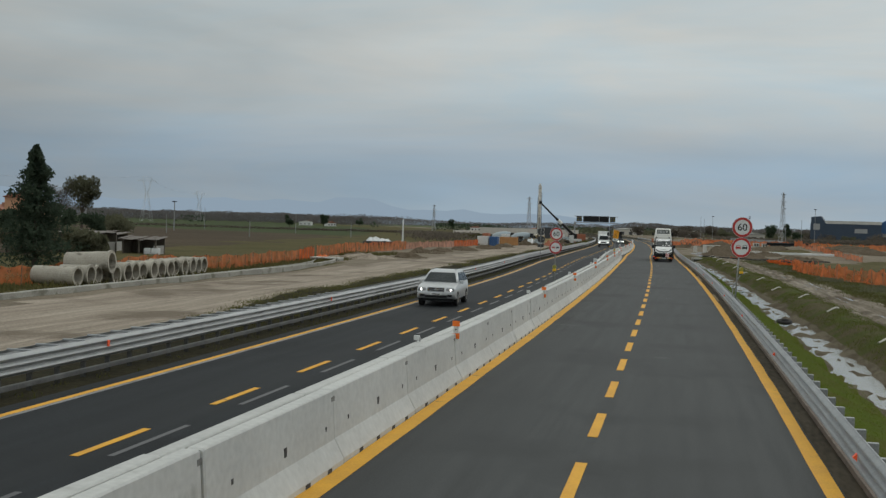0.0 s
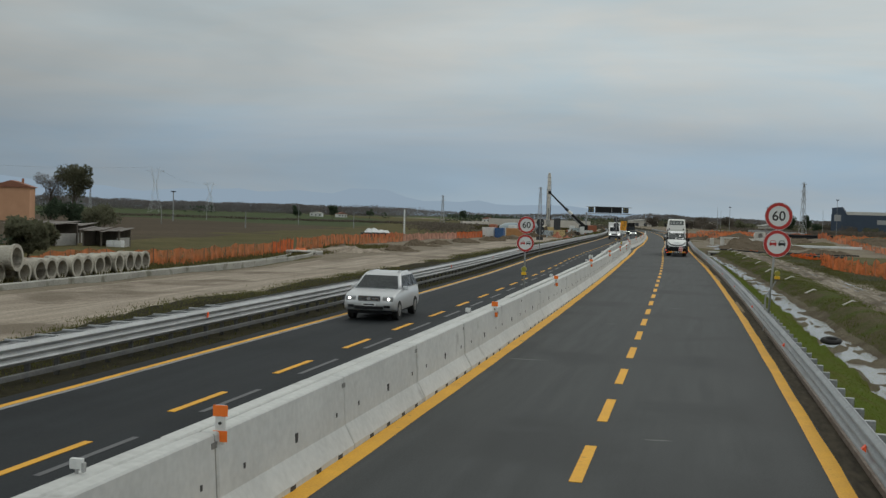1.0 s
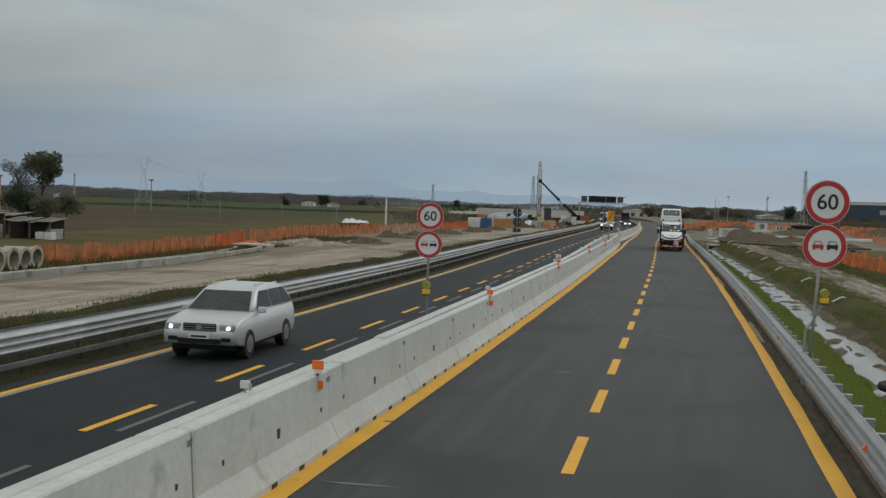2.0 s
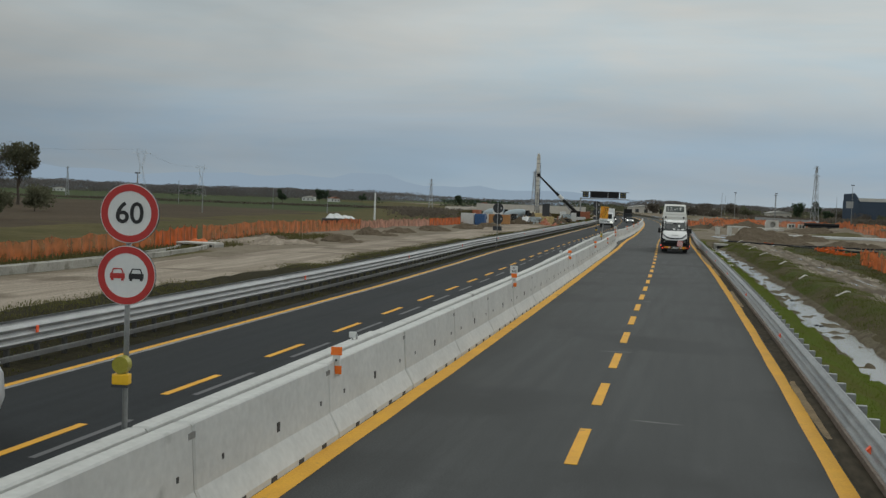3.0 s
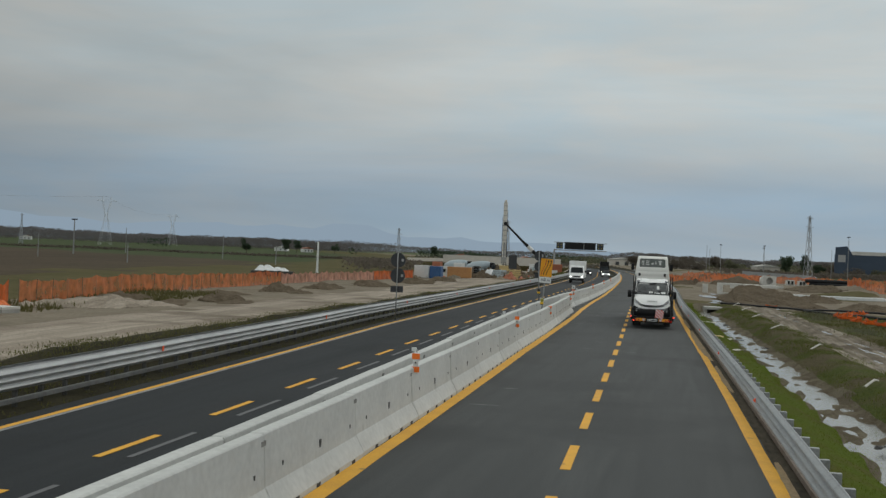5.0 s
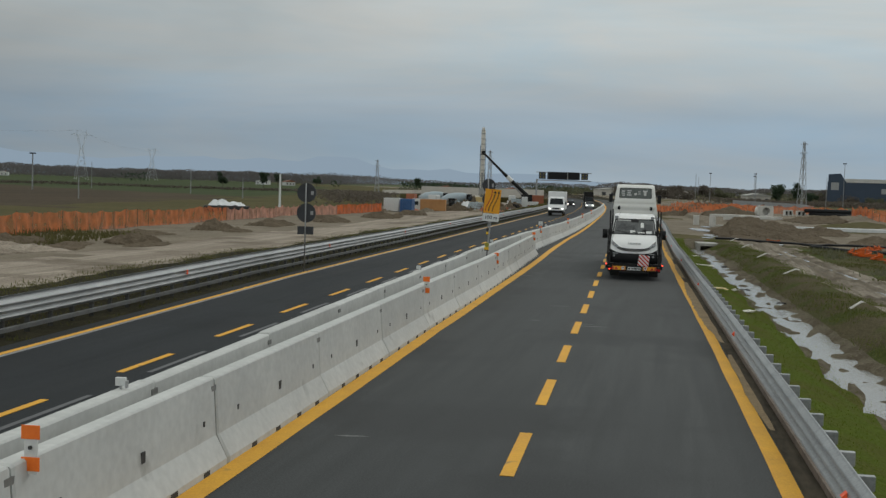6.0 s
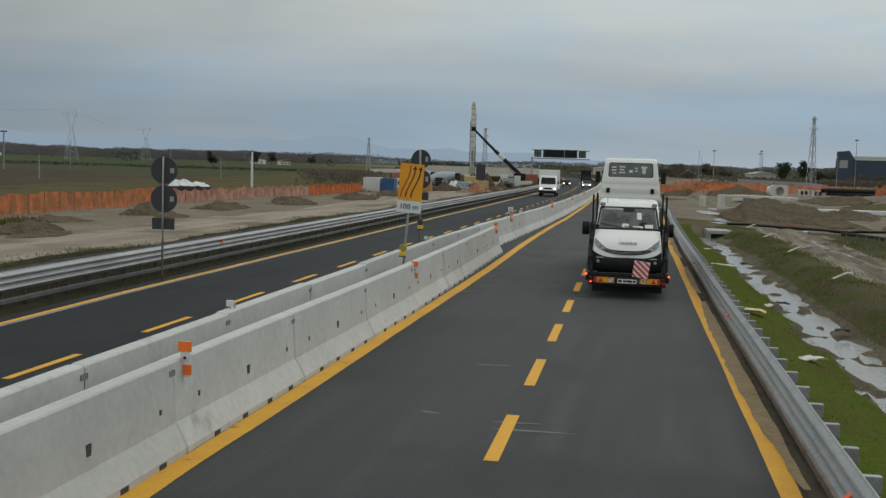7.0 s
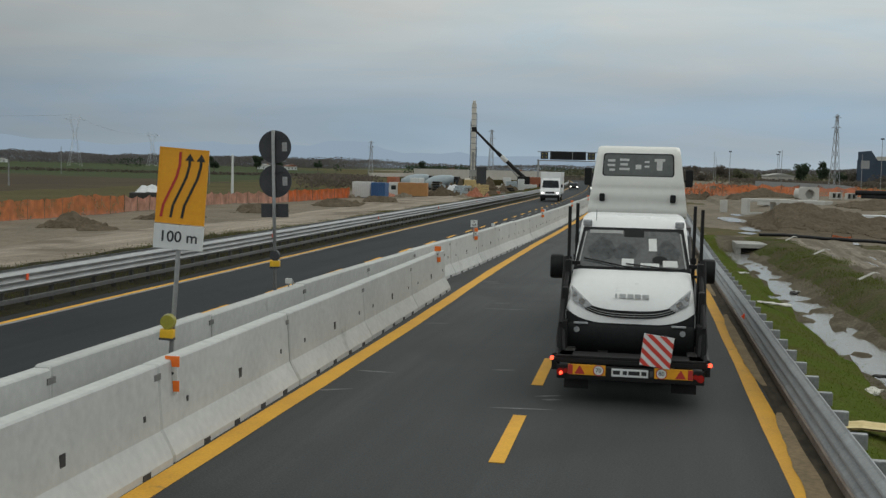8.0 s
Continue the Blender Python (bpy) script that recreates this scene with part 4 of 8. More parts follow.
def pillow(sil, half, edge=0.12, pinch=0.10, steps=5, top_pinch=0.0, zref=(0, 3)):
    """A body from its side outline (y, z), rounded towards both flanks; higher parts may lean inwards."""
    cy = sum(p[0] for p in sil) / len(sil)
    cz = sum(p[1] for p in sil) / len(sil)
    xs = []
    for i in range(steps + 1):
        a = math.pi / 2 * i / steps
        xs.append((half - edge + edge * math.sin(a), 1 - pinch * (1 - math.cos(a))))
    st = [(-x, f) for x, f in reversed(xs)] + [(x, f) for x, f in xs]
    secs = []
    for x, f in st:
        sec = []
        for y, z in sil:
            lean = 1 - top_pinch * max(0, min(1, (z - zref[0]) / (zref[1] - zref[0])))
            sec.append((x * lean, cy + (y - cy) * f, cz + (z - cz) * f))
        secs.append(sec)
    return loft(secs)


def wheel(parent, x, y, r, w, twin=False):
    tyre = part("wheel", T(((x - w / 2, y, r), (x - w / 2 + 0.03, y, r), r * 0.93, r), ((x - w / 2 + 0.03, y, r), (x + w / 2 - 0.03, y, r), r), ((x + w / 2 - 0.03, y, r), (x + w / 2, y, r), r, r * 0.93), seg=28), M["rubber"], parent, "black tyre")
    s = 1 if x > 0 else -1
    part("rim", T(((x + s * (w / 2 - 0.02), y, r), (x + s * (w / 2 + 0.004), y, r), r * 0.62, r * 0.58), ((x + s * (w / 2), y, r), (x + s * (w / 2 + 0.02), y, r), r * 0.2), seg=20), M["rim"], tyre)
    return tyre


# ---------------------------------------------------------------- car transporter ahead
RIG_AT = at(131.0, 0.31, 0.0)
tr = thing("car_transporter", "black car transporter trailer with amber rear boards, lights on", "truck", RIG_AT)
part("rear_bar", B((-1.05, 1.05, 0.0, 0.10, 0.33, 0.53), bevel=0.015), M["black_steel"], tr, "black lamp bar")
for sx, num in ((-1, "70"), (1, "80")):
    bd = part("amber_board", B((-0.27, 0.27, -0.018, -0.001, -0.075, 0.075), bevel=0.004), M["sign_orange"], tr, "amber and red rear marking board", m=pose(sx * 0.615, 0, 0.475))
    part("red_end", B((sx * 0.20, sx * 0.268, -0.021, -0.017, -0.07, 0.07) if sx > 0 else (-0.268, -0.20, -0.021, -0.017, -0.07, 0.07)), M["sign_red"], bd)
    bm = bmesh.new()
    prism(bm, [(-0.075, -0.06), (0.075, -0.06), (0, 0.065)], -0.023, -0.018)
    part("red_triangle", bm, M["sign_red"], bd, m=pose(sx * 0.10, 0, 0))
    dd = part("speed_disc", disc(0.078, -0.026, -0.02, 28), M["sign_white"], bd, "white disc with a speed figure", m=pose(-sx * 0.17, 0, 0))
    part("disc_rim", ring(0.066, 0.078, -0.029, -0.0255, 28), M["sign_red"], bd, m=pose(-sx * 0.17, 0, 0))
    part("lettering", text_mesh(num, 0.085, 0.001), M["sign_black"], dd, m=pose(0, -0.028, 0, 90))
    part("tail_lamp", T(((sx * 0.99, -0.03, 0.43), (sx * 0.99, 0.01, 0.43), 0.055), ((sx * 0.92, -0.02, 0.45), (sx * 0.92, 0.01, 0.45), 0.035), seg=18), M["tail_red"], tr)
    if sx < 0:
        part("tail_lamp", T(((-0.985, -0.036, 0.42), (-0.985, -0.03, 0.42), 0.026), seg=14), M["tail_lit"], tr, "lit red tail lamp")
    arm = part("marker_arm", T(((sx * 1.02, 0.05, 0.50), (sx * 1.12, 0.0, 0.60), 0.018)), M["black_steel"], tr)
    part("marker_lamp", B((sx * 1.12 - 0.026, sx * 1.12 + 0.026, -0.03, 0.01, 0.60, 0.655), bevel=0.012), M["tail_lit"], arm, "lit red marker lamp")
    part("mud_flap", B((sx * 0.78 - 0.18, sx * 0.78 + 0.18, 0.40, 0.42, 0.12, 0.36)), M["rubber"], tr)
plate = part("licence_plate", B((-0.26, 0.26, -0.02, -0.004, 0.40, 0.515), bevel=0.004), M["sign_white"], tr, "white licence plate")
for x_, w_ in ((-0.19, 0.10), (-0.07, 0.06), (0.06, 0.16), (0.20, 0.07)):
    part("plate_bar", B((x_ - w_ / 2, x_ + w_ / 2, -0.023, -0.019, 0.432, 0.488)), M["sign_black"], plate)
part("plate_lamp", B((0.28, 0.33, -0.02, 0.0, 0.42, 0.50)), M["deck_steel"], tr)
# wheel decks, frame and side arms
for sx in (-1, 1):
    part("wheel_deck", B((sx * 0.98 - 0.14, sx * 0.98 + 0.14, 0.1, 8.8, 0.56, 0.62) if sx > 0 else (-1.12, -0.84, 0.1, 8.8, 0.56, 0.62), bevel=0.01), M["deck_steel"], tr)
    part("side_beam", B((sx * 1.09 - 0.04, sx * 1.09 + 0.04, 0.1, 11.5, 0.44, 0.60)), M["black_steel"], tr)
    bm = T(((sx * 1.09, 1.25, 0.6), (sx * 1.07, 1.9, 1.95), 0.05), ((sx * 1.10, 1.75, 0.6), (sx * 1.07, 2.35, 1.7), 0.045), ((sx * 1.09, 0.2, 0.62), (sx * 1.09, 2.4, 0.80), 0.05), ((sx * 1.10, 1.0, 0.62), (sx * 1.10, 1.5, 1.15), 0.05, 0.03), seg=8)
    part("ramp_arm", bm, M["black_steel"], tr, "black hydraulic ramp arm")
    part("ramp_arm", T(((sx * 1.04, 3.4, 0.6), (sx * 1.00, 6.4, 2.2), 0.06), ((sx * 1.00, 6.4, 0.6), (sx * 1.00, 6.5, 2.25), 0.05), seg=8), M["black_steel"], tr)
    part("ramp_frame", B((sx * 1.045 - 0.045, sx * 1.045 + 0.045, 1.30, 1.52, 0.60, 1.52), (sx * 1.035 - 0.05, sx * 1.035 + 0.05, 1.75, 1.98, 0.60, 1.92), (sx * 1.04 - 0.07, sx * 1.04 + 0.07, 0.95, 1.25, 0.58, 1.05), bevel=0.02), M["black_steel"], tr, "black folded ramp frame")
    part("ramp_frame", T(((sx * 1.07, 0.95, 1.0), (sx * 1.04, 1.85, 1.78), 0.035), ((sx * 1.0, 0.7, 0.62), (sx * 1.06, 1.3, 1.25), 0.03), ((sx * 1.06, 0.55, 0.62), (sx * 1.06, 0.62, 0.98), 0.04), seg=8), M["black_steel"], tr, "black hydraulic ram and chain")
    for y, x, h in ((2.1, 1.05, 2.76), (2.6, 0.955, 2.80)):
        part("stake", T(((sx * x, y, 1.9), (sx * x, y, h), 0.028), ((sx * x, y, 1.86), (sx * x, y, 1.95), 0.05), ((sx * x, y, 0.6), (sx * x, y, 1.9), 0.03), seg=8), M["black_steel"], tr, "thin upright stake")
    part("crossarm", B((sx * 0.86, sx * 1.12, 2.05, 2.12, 1.82, 1.88) if sx > 0 else (-1.12, -0.86, 2.05, 2.12, 1.82, 1.88)), M["black_steel"], tr)
    for y in (3.0, 4.05, 9.6):
        wheel(tr, sx * 0.88, y, 0.42, 0.28)
    part("mudguard", B((sx * 0.88 - 0.16, sx * 0.88 + 0.16, 2.5, 4.55, 0.87, 0.90) if sx > 0 else (-1.04, -0.72, 2.5, 4.55, 0.87, 0.90)), M["black_plastic"], tr)
part("rear_deck", B((-1.08, 1.08, 0.08, 0.75, 0.55, 0.62), (-1.08, 1.08, 0.10, 0.14, 0.62, 0.66), bevel=0.01), M["black_steel"], tr)
part("frame", B((-0.5, -0.35, 0.1, 11.5, 0.40, 0.58), (0.35, 0.5, 0.1, 11.5, 0.40, 0.58), (-1.05, 1.05, 2.2, 2.35, 0.42, 0.56), (-1.05, 1.05, 5.4, 5.55, 0.42, 0.56)), M["black_steel"], tr)
part("upper_deck", B((-1.06, 1.06, 6.2, 12.2, 2.16, 2.28)), M["deck_steel"], tr)
part("tractor_cab", pillow([(10.2, 0.55), (10.2, 2.05), (12.2, 2.05), (12.6, 1.35), (12.65, 0.55)], 1.12, 0.1, 0.06), M["van_white"], tr, smooth=False)
for sx in (-1, 1):
    wheel(tr, sx * 0.95, 11.9, 0.46, 0.28)
M["panel_red"] = surface("warning_panel_red", (0.56, 0.045, 0.030), (0.66, 0.062, 0.042), 1.5, 20, 0.45, bump=0, obj=True)
# red and white warning panel tied to the load
hz = thing("warning_panel", "red and white striped warning panel hung on the trailer rear", "warning panel", RIG_AT @ pose(0.37, -0.05, 0.80, 0, 7, 0) @ Matrix.Diagonal((0.93, 1.0, 0.84, 1.0)))
part("panel", B((-0.23, 0.23, -0.012, 0.012, -0.27, 0.27), bevel=0.004), M["sign_white"], hz)


def stripe(z):
    """One slanted stripe clipped to the square panel."""
    lo, w, h = -0.23, 0.085, 0.27
    poly = [(lo, z), (lo, z + w), (0.23, z + w - 0.38), (0.23, z - 0.38)]

    def cut(pts, sgn):
        out = []
        for (xa, za), (xb, zb) in zip(pts, pts[1:] + pts[:1]):
            ia, ib = sgn * za <= h, sgn * zb <= h
            if ia:
                out.append((xa, za))
            if ia != ib:
                f = (sgn * h - za) / (zb - za)
                out.append((xa + f * (xb - xa), sgn * h))
        return out
    poly = cut(cut(poly, 1), -1)
    bm = bmesh.new()
    prism(bm, poly, -0.017, -0.012)
    return bm


for z in (-0.22, -0.05, 0.12, 0.29, 0.46):
    part("red_stripe", stripe(z), M["panel_red"], hz)

# ---------------------------------------------------------------- the white chassis cab on the lower deck, nose to the rear
vn = thing("chassis_cab_van", "new white chassis cab facing backwards, strapped on the transporter", "van", RIG_AT @ pose(-0.035, 0, 0))
SIL = [(1.55, 0.52), (1.26, 0.60), (1.17, 0.80), (1.18, 1.10), (1.26, 1.28), (1.42, 1.46), (1.80, 1.66), (2.18, 1.76), (2.50, 2.07), (2.80, 2.37), (3.02, 2.53), (3.5, 2.60), (4.4, 2.60), (4.5, 2.52), (4.52, 1.4), (4.52, 0.80), (2.6, 0.72)]
part("body", pillow(SIL, 0.99, 0.16, 0.075, 6, 0.13, (1.1, 2.6)), M["van_white"], vn, "white paint", smooth=True)


def on_screen(x, f):
    """A point on the windscreen slope; f from its foot to its head."""
    return Vector((x * (1 - 0.115 * f), 2.19 + 0.60 * f - 0.016, 1.755 + 0.60 * f + 0.016))


def screen_patch(pts, lift=0.0, t=0.006):
    """A flat patch on the windscreen given by (x, f) corners."""
    n = Vector((0, -0.707, 0.707))
    bm = bmesh.new()
    a = [bm.verts.new(on_screen(*p) + n * lift) for p in pts]
    b = [bm.verts.new(on_screen(*p) + n * (lift + t)) for p in pts]
    bm.faces.new(a)
    bm.faces.new(b)
    for i in range(len(a)):
        j = (i + 1) % len(a)
        bm.faces.new((a[i], a[j], b[j], b[i]))
    bmesh.ops.recalc_face_normals(bm, faces=bm.faces)
    return bm


part("screen_surround", screen_patch([(-0.93, -0.06), (0.93, -0.06), (0.93, 1.05), (-0.93, 1.05)], 0.0), M["black_plastic"], vn)
scr = part("windscreen", screen_patch([(-0.86, 0.06), (-0.80, 0.02), (0.80, 0.02), (0.86, 0.06), (0.86, 0.92), (0.80, 0.96), (-0.80, 0.96), (-0.86, 0.92)], 0.008), M["screen_glass"], vn, "windscreen")
part("glass_edge", screen_patch([(-0.875, 0.03), (-0.85, 0.03), (-0.85, 0.92), (-0.875, 0.92)], 0.014, 0.004), M["plastic_grey"], scr)
part("glass_edge", screen_patch([(0.85, 0.03), (0.875, 0.03), (0.875, 0.92), (0.85, 0.92)], 0.014, 0.004), M["plastic_grey"], scr)
part("sun_strip", screen_patch([(-0.80, 0.88), (-0.18, 0.88), (-0.18, 0.965), (-0.80, 0.965)], 0.0145, 0.003), M["plastic_grey"], scr, "reflective strip")
for x0, f0, w, h in ((-0.17, 0.06, 0.20, 0.18), (0.14, 0.04, 0.30, 0.10), (0.50, 0.06, 0.24, 0.16), (0.28, 0.45, 0.14, 0.32)):
    part("paper_sheet", screen_patch([(x0, f0), (x0 + w, f0), (x0 + w, f0 + h), (x0, f0 + h)], 0.0145, 0.003), M["paper"], scr, "white paper behind the glass")
for cx, w, f0, f1 in ((-0.52, 0.25, 0.18, 0.78), (-0.12, 0.22, 0.2, 0.66), (0.60, 0.22, 0.16, 0.74)):
    pts = []
    for k_ in range(20):                          # rounded seat back with a narrower head rest
        a = 2 * math.pi * k_ / 20
        fz = 0.5 + 0.5 * math.sin(a)
        pts.append((cx + w * math.cos(a) * (1.0 if fz < 0.6 else 0.72) * (1 + 0.08 * math.sin(5 * a + cx)), f0 + (f1 - f0) * fz))
    part("seat_in_foil", screen_patch(pts, 0.0135, 0.002), M["seat_cover"], scr, "seat wrapped in clear foil")
part("steering_wheel", screen_patch([(0.46 + 0.13 * math.cos(2 * math.pi * k_ / 18), 0.22 + 0.11 * math.sin(2 * math.pi * k_ / 18)) for k_ in range(18)], 0.0136, 0.0025), M["black_plastic"], scr)
part("sun_strip", screen_patch([(-0.16, 0.80), (0.20, 0.80), (0.20, 0.965), (-0.16, 0.965)], 0.0145, 0.003), M["black_plastic"], scr, "dark mirror mount")
part("wiper", T((on_screen(-0.80, 0.20) + Vector((0, -0.03, 0.03)), on_screen(0.02, 0.0) + Vector((0, -0.04, 0.02)), 0.012), seg=6), M["black_plastic"], vn)
part("wiper", T((on_screen(-0.10, 0.09) + Vector((0, -0.03, 0.03)), on_screen(0.62, 0.0) + Vector((0, -0.04, 0.02)), 0.012), seg=6), M["black_plastic"], vn)
part("lower_bumper", pillow([(1.5, 0.46), (1.24, 0.50), (1.13, 0.72), (1.13, 0.94), (1.16, 1.01), (1.5, 1.01)], 0.985, 0.2, 0.10, 5), M["black_plastic"], vn, "black lower bumper", smooth=True)
for sx in (-1, 1):
    hl = part("headlamp", loft([[(sx * 0.58, 1.19, 1.27), (sx * 0.68, 1.18, 1.23), (sx * 0.88, 1.235, 1.33), (sx * 0.915, 1.33, 1.54), (sx * 0.80, 1.30, 1.45)], [(sx * 0.58, 1.40, 1.27), (sx * 0.68, 1.40, 1.23), (sx * 0.88, 1.44, 1.33), (sx * 0.915, 1.50, 1.54), (sx * 0.80, 1.50, 1.45)]]), M["lamp_dim"], vn, "clear headlamp")
    part("lamp_bowl", T(((sx * 0.74, 1.24, 1.33), (sx * 0.74, 1.195, 1.33), 0.055, 0.05), ((sx * 0.85, 1.29, 1.42), (sx * 0.85, 1.255, 1.42), 0.04, 0.035), seg=14), M["chrome"], hl)
    part("fog_lamp", T(((sx * 0.80, 1.14, 0.90), (sx * 0.80, 1.105, 0.90), 0.045), seg=14), M["lamp_glass"], vn, "small round fog lamp")
    part("day_lamp", B((sx * 0.74 - 0.11, sx * 0.74 + 0.11, 1.10, 1.14, 0.985, 1.02), bevel=0.01), M["lamp_glass"], vn)
    mr = part("mirror", pillow([(2.10, -0.20), (2.02, -0.16), (2.02, 0.16), (2.10, 0.20), (2.22, 0.16), (2.22, -0.16)], 0.105, 0.04, 0.12), M["black_plastic"], vn, "black door mirror", smooth=True, m=pose(sx * 1.22, 0.25, 1.76))
    part("mirror_arm", T(((-sx * 0.10, 2.12, 0.06), (-sx * 0.30, 2.2, 0.06), 0.03), ((-sx * 0.10, 2.12, -0.10), (-sx * 0.30, 2.2, -0.10), 0.025), seg=8), M["black_plastic"], mr)
    part("roof_marker", B((sx * 0.76 - 0.075, sx * 0.76 + 0.075, 2.83, 2.95, 2.42, 2.52), bevel=0.02), M["lamp_glass"], vn, "grey roof marker lamp")
    bm = bmesh.new()
    prism(bm, [(2.5, 1.70), (2.95, 2.30), (3.6, 2.35), (3.65, 1.65)], -0.01, 0.01, Matrix.Rotation(radians(90), 4, "Z"))
    bmesh.ops.transform(bm, matrix=pose(sx * 0.915, 0, 0), verts=bm.verts)
    part("side_window", bm, M["dark_glass"], vn)
    for y in (2.0, 6.0):
        w = wheel(vn, sx * 0.86, y, 0.36, 0.22)
        w.matrix_basis = pose(0, 0, 0.26)
rows_ = []
for y_ in (0.0, 0.14):                            # black bumper edge, rising towards the corners
    top_, bot_ = [], []
    for k_ in range(-10, 11):
        f = k_ / 10
        back = 0.015 + 0.02 * f * f + 0.20 * max(0, abs(f) - 0.82) ** 1.2
        top_.append((0.975 * f, 1.135 + back + y_, 1.00 + 0.20 * abs(f) ** 3.8))
        bot_.append((0.975 * f, 1.125 + back + y_, 0.92))
    rows_.append(top_ + bot_[::-1])
part("bumper_edge", loft(rows_), M["black_plastic"], vn, "black bumper edge curving up to the corners", smooth=False)
rows_ = []
for y_ in (0.0, 0.16):                            # smiling grille that runs up to the headlamps
    top_, bot_ = [], []
    for k_ in range(-8, 9):
        f = k_ / 8
        top_.append((0.74 * f, 1.150 + 0.075 * f * f + y_, 1.205 + 0.125 * abs(f) ** 3.2))
        bot_.append((0.68 * f, 1.140 + 0.07 * f * f + y_, 1.100 + 0.10 * abs(f) ** 3.2))
    rows_.append(top_ + bot_[::-1])
gr = part("grille", loft(rows_), M["black_plastic"], vn, "dark smiling grille")
for dz in (0.03, 0.065):
    part("grille_bar", T(*[((0.70 * a_ / 6, 1.132 + 0.073 * (a_ / 6) ** 2, 1.10 + dz + 0.112 * abs(a_ / 6) ** 3.2), (0.70 * (a_ + 1) / 6, 1.132 + 0.073 * ((a_ + 1) / 6) ** 2, 1.10 + dz + 0.112 * abs((a_ + 1) / 6) ** 3.2), 0.006) for a_ in range(-6, 6)], seg=5), M["plastic_grey"], gr)
for x, w in ((-0.22, 0.03), (-0.12, 0.10), (0.0, 0.09), (0.11, 0.09), (0.23, 0.10)):
    part("badge_bar", B((x - w / 2, x + w / 2, 1.318, 1.36, 1.385, 1.455), bevel=0.006), M["galv_bright"], vn, "pale badge shape")
part("aerial", T(((-0.62, 2.95, 2.5), (-0.62, 3.02, 2.68), 0.005), seg=6), M["black_plastic"], vn)
part("chassis_frame", B((-0.42, -0.32, 4.3, 8.0, 0.80, 0.98), (0.32, 0.42, 4.3, 8.0, 0.80, 0.98), (-0.42, 0.42, 5.6, 5.75, 0.82, 0.96), (-0.42, 0.42, 7.8, 8.0, 0.82, 0.96)), M["black_steel"], vn)

# ---------------------------------------------------------------- the crew cab on the upper deck, back panel to the rear
cb = thing("crew_cab_van", "cream white crew cab with a rear window, on the upper deck", "van", RIG_AT @ pose(-0.0, 0, 0))
REAR = [(8.52, 2.32), (8.46, 2.44), (8.447, 2.55), (8.462, 2.60), (8.462, 2.72), (8.447, 2.77), (8.452, 2.90), (8.470, 2.95), (8.470, 3.02), (8.458, 3.07), (8.49, 3.18), (8.53, 3.68), (8.62, 3.84), (8.80, 3.90), (10.2, 3.90), (10.9, 3.72), (11.6, 3.02), (12.1, 2.80), (12.2, 2.32)]
part("body", pillow(REAR, 1.06, 0.16, 0.05, 6, 0.17, (2.5, 3.9)), M["cab_cream"], cb, "cream white paint with pressed ribs", smooth=True)


def rear_patch(pts, y, t=0.012):
    bm = bmesh.new()
    prism(bm, pts, y - t, y)
    bmesh.ops.recalc_face_normals(bm, faces=bm.faces)
    return bm


def rounded(x0, x1, z0, z1, r=0.06, n=4, top=0.0):
    pts = []
    for cx, cz, a0 in ((x1 - r, z0 + r, -90), (x1 - r - top, z1 - r, 0), (x0 + r + top, z1 - r, 90), (x0 + r, z0 + r, 180)):
        for i in range(n + 1):
            a = radians(a0 + 90 * i / n)
            pts.append((cx + r * math.cos(a), cz + r * math.sin(a)))
    return pts


part("window_seal", rear_patch(rounded(-0.77, 0.77, 3.24, 3.74, 0.07, 4, 0.02), 8.515, 0.02), M["black_plastic"], cb)
rw = part("rear_window", rear_patch(rounded(-0.745, 0.745, 3.26, 3.715, 0.06, 4, 0.02), 8.496, 0.008), M["grey_glass"], cb, "rear window with pale reflected shapes laid on the glass")
# thin white patches stand in for the reflection in the pane
for x, w, h, z in ((-0.58, 0.16, 0.05, 3.58), (-0.58, 0.16, 0.05, 3.48), (-0.56, 0.12, 0.05, 3.38), (-0.30, 0.20, 0.05, 3.60), (-0.31, 0.16, 0.05, 3.50), (-0.30, 0.22, 0.05, 3.40), (0.0, 0.12, 0.10, 3.45), (0.18, 0.10, 0.04, 3.56), (0.18, 0.10, 0.04, 3.46), (0.45, 0.22, 0.06, 3.60), (0.45, 0.12, 0.20, 3.48)):
    part("painted_reflection", rear_patch([(x - w / 2, z - h / 2), (x + w / 2, z - h / 2), (x + w / 2 * 1.05, z + h / 2), (x - w / 2, z + h / 2)], 8.4865, 0.002), M["plastic_white"], rw)
for sx in (-1, 1):
    part("vent", rear_patch(rounded(sx * 0.755 - 0.06, sx * 0.755 + 0.06, 2.69, 2.86, 0.03), 8.44, 0.03), M["black_plastic"], cb, "small black cab vent")
    mr = part("mirror", B((sx * 1.20 - 0.09, sx * 1.20 + 0.09, 11.2, 11.32, 3.0, 3.42), bevel=0.03), M["black_plastic"], cb, "black door mirror")
    part("mirror_arm", T(((sx * 1.15, 11.25, 3.15), (sx * 0.92, 11.3, 3.12), 0.03), seg=8), M["black_plastic"], mr)


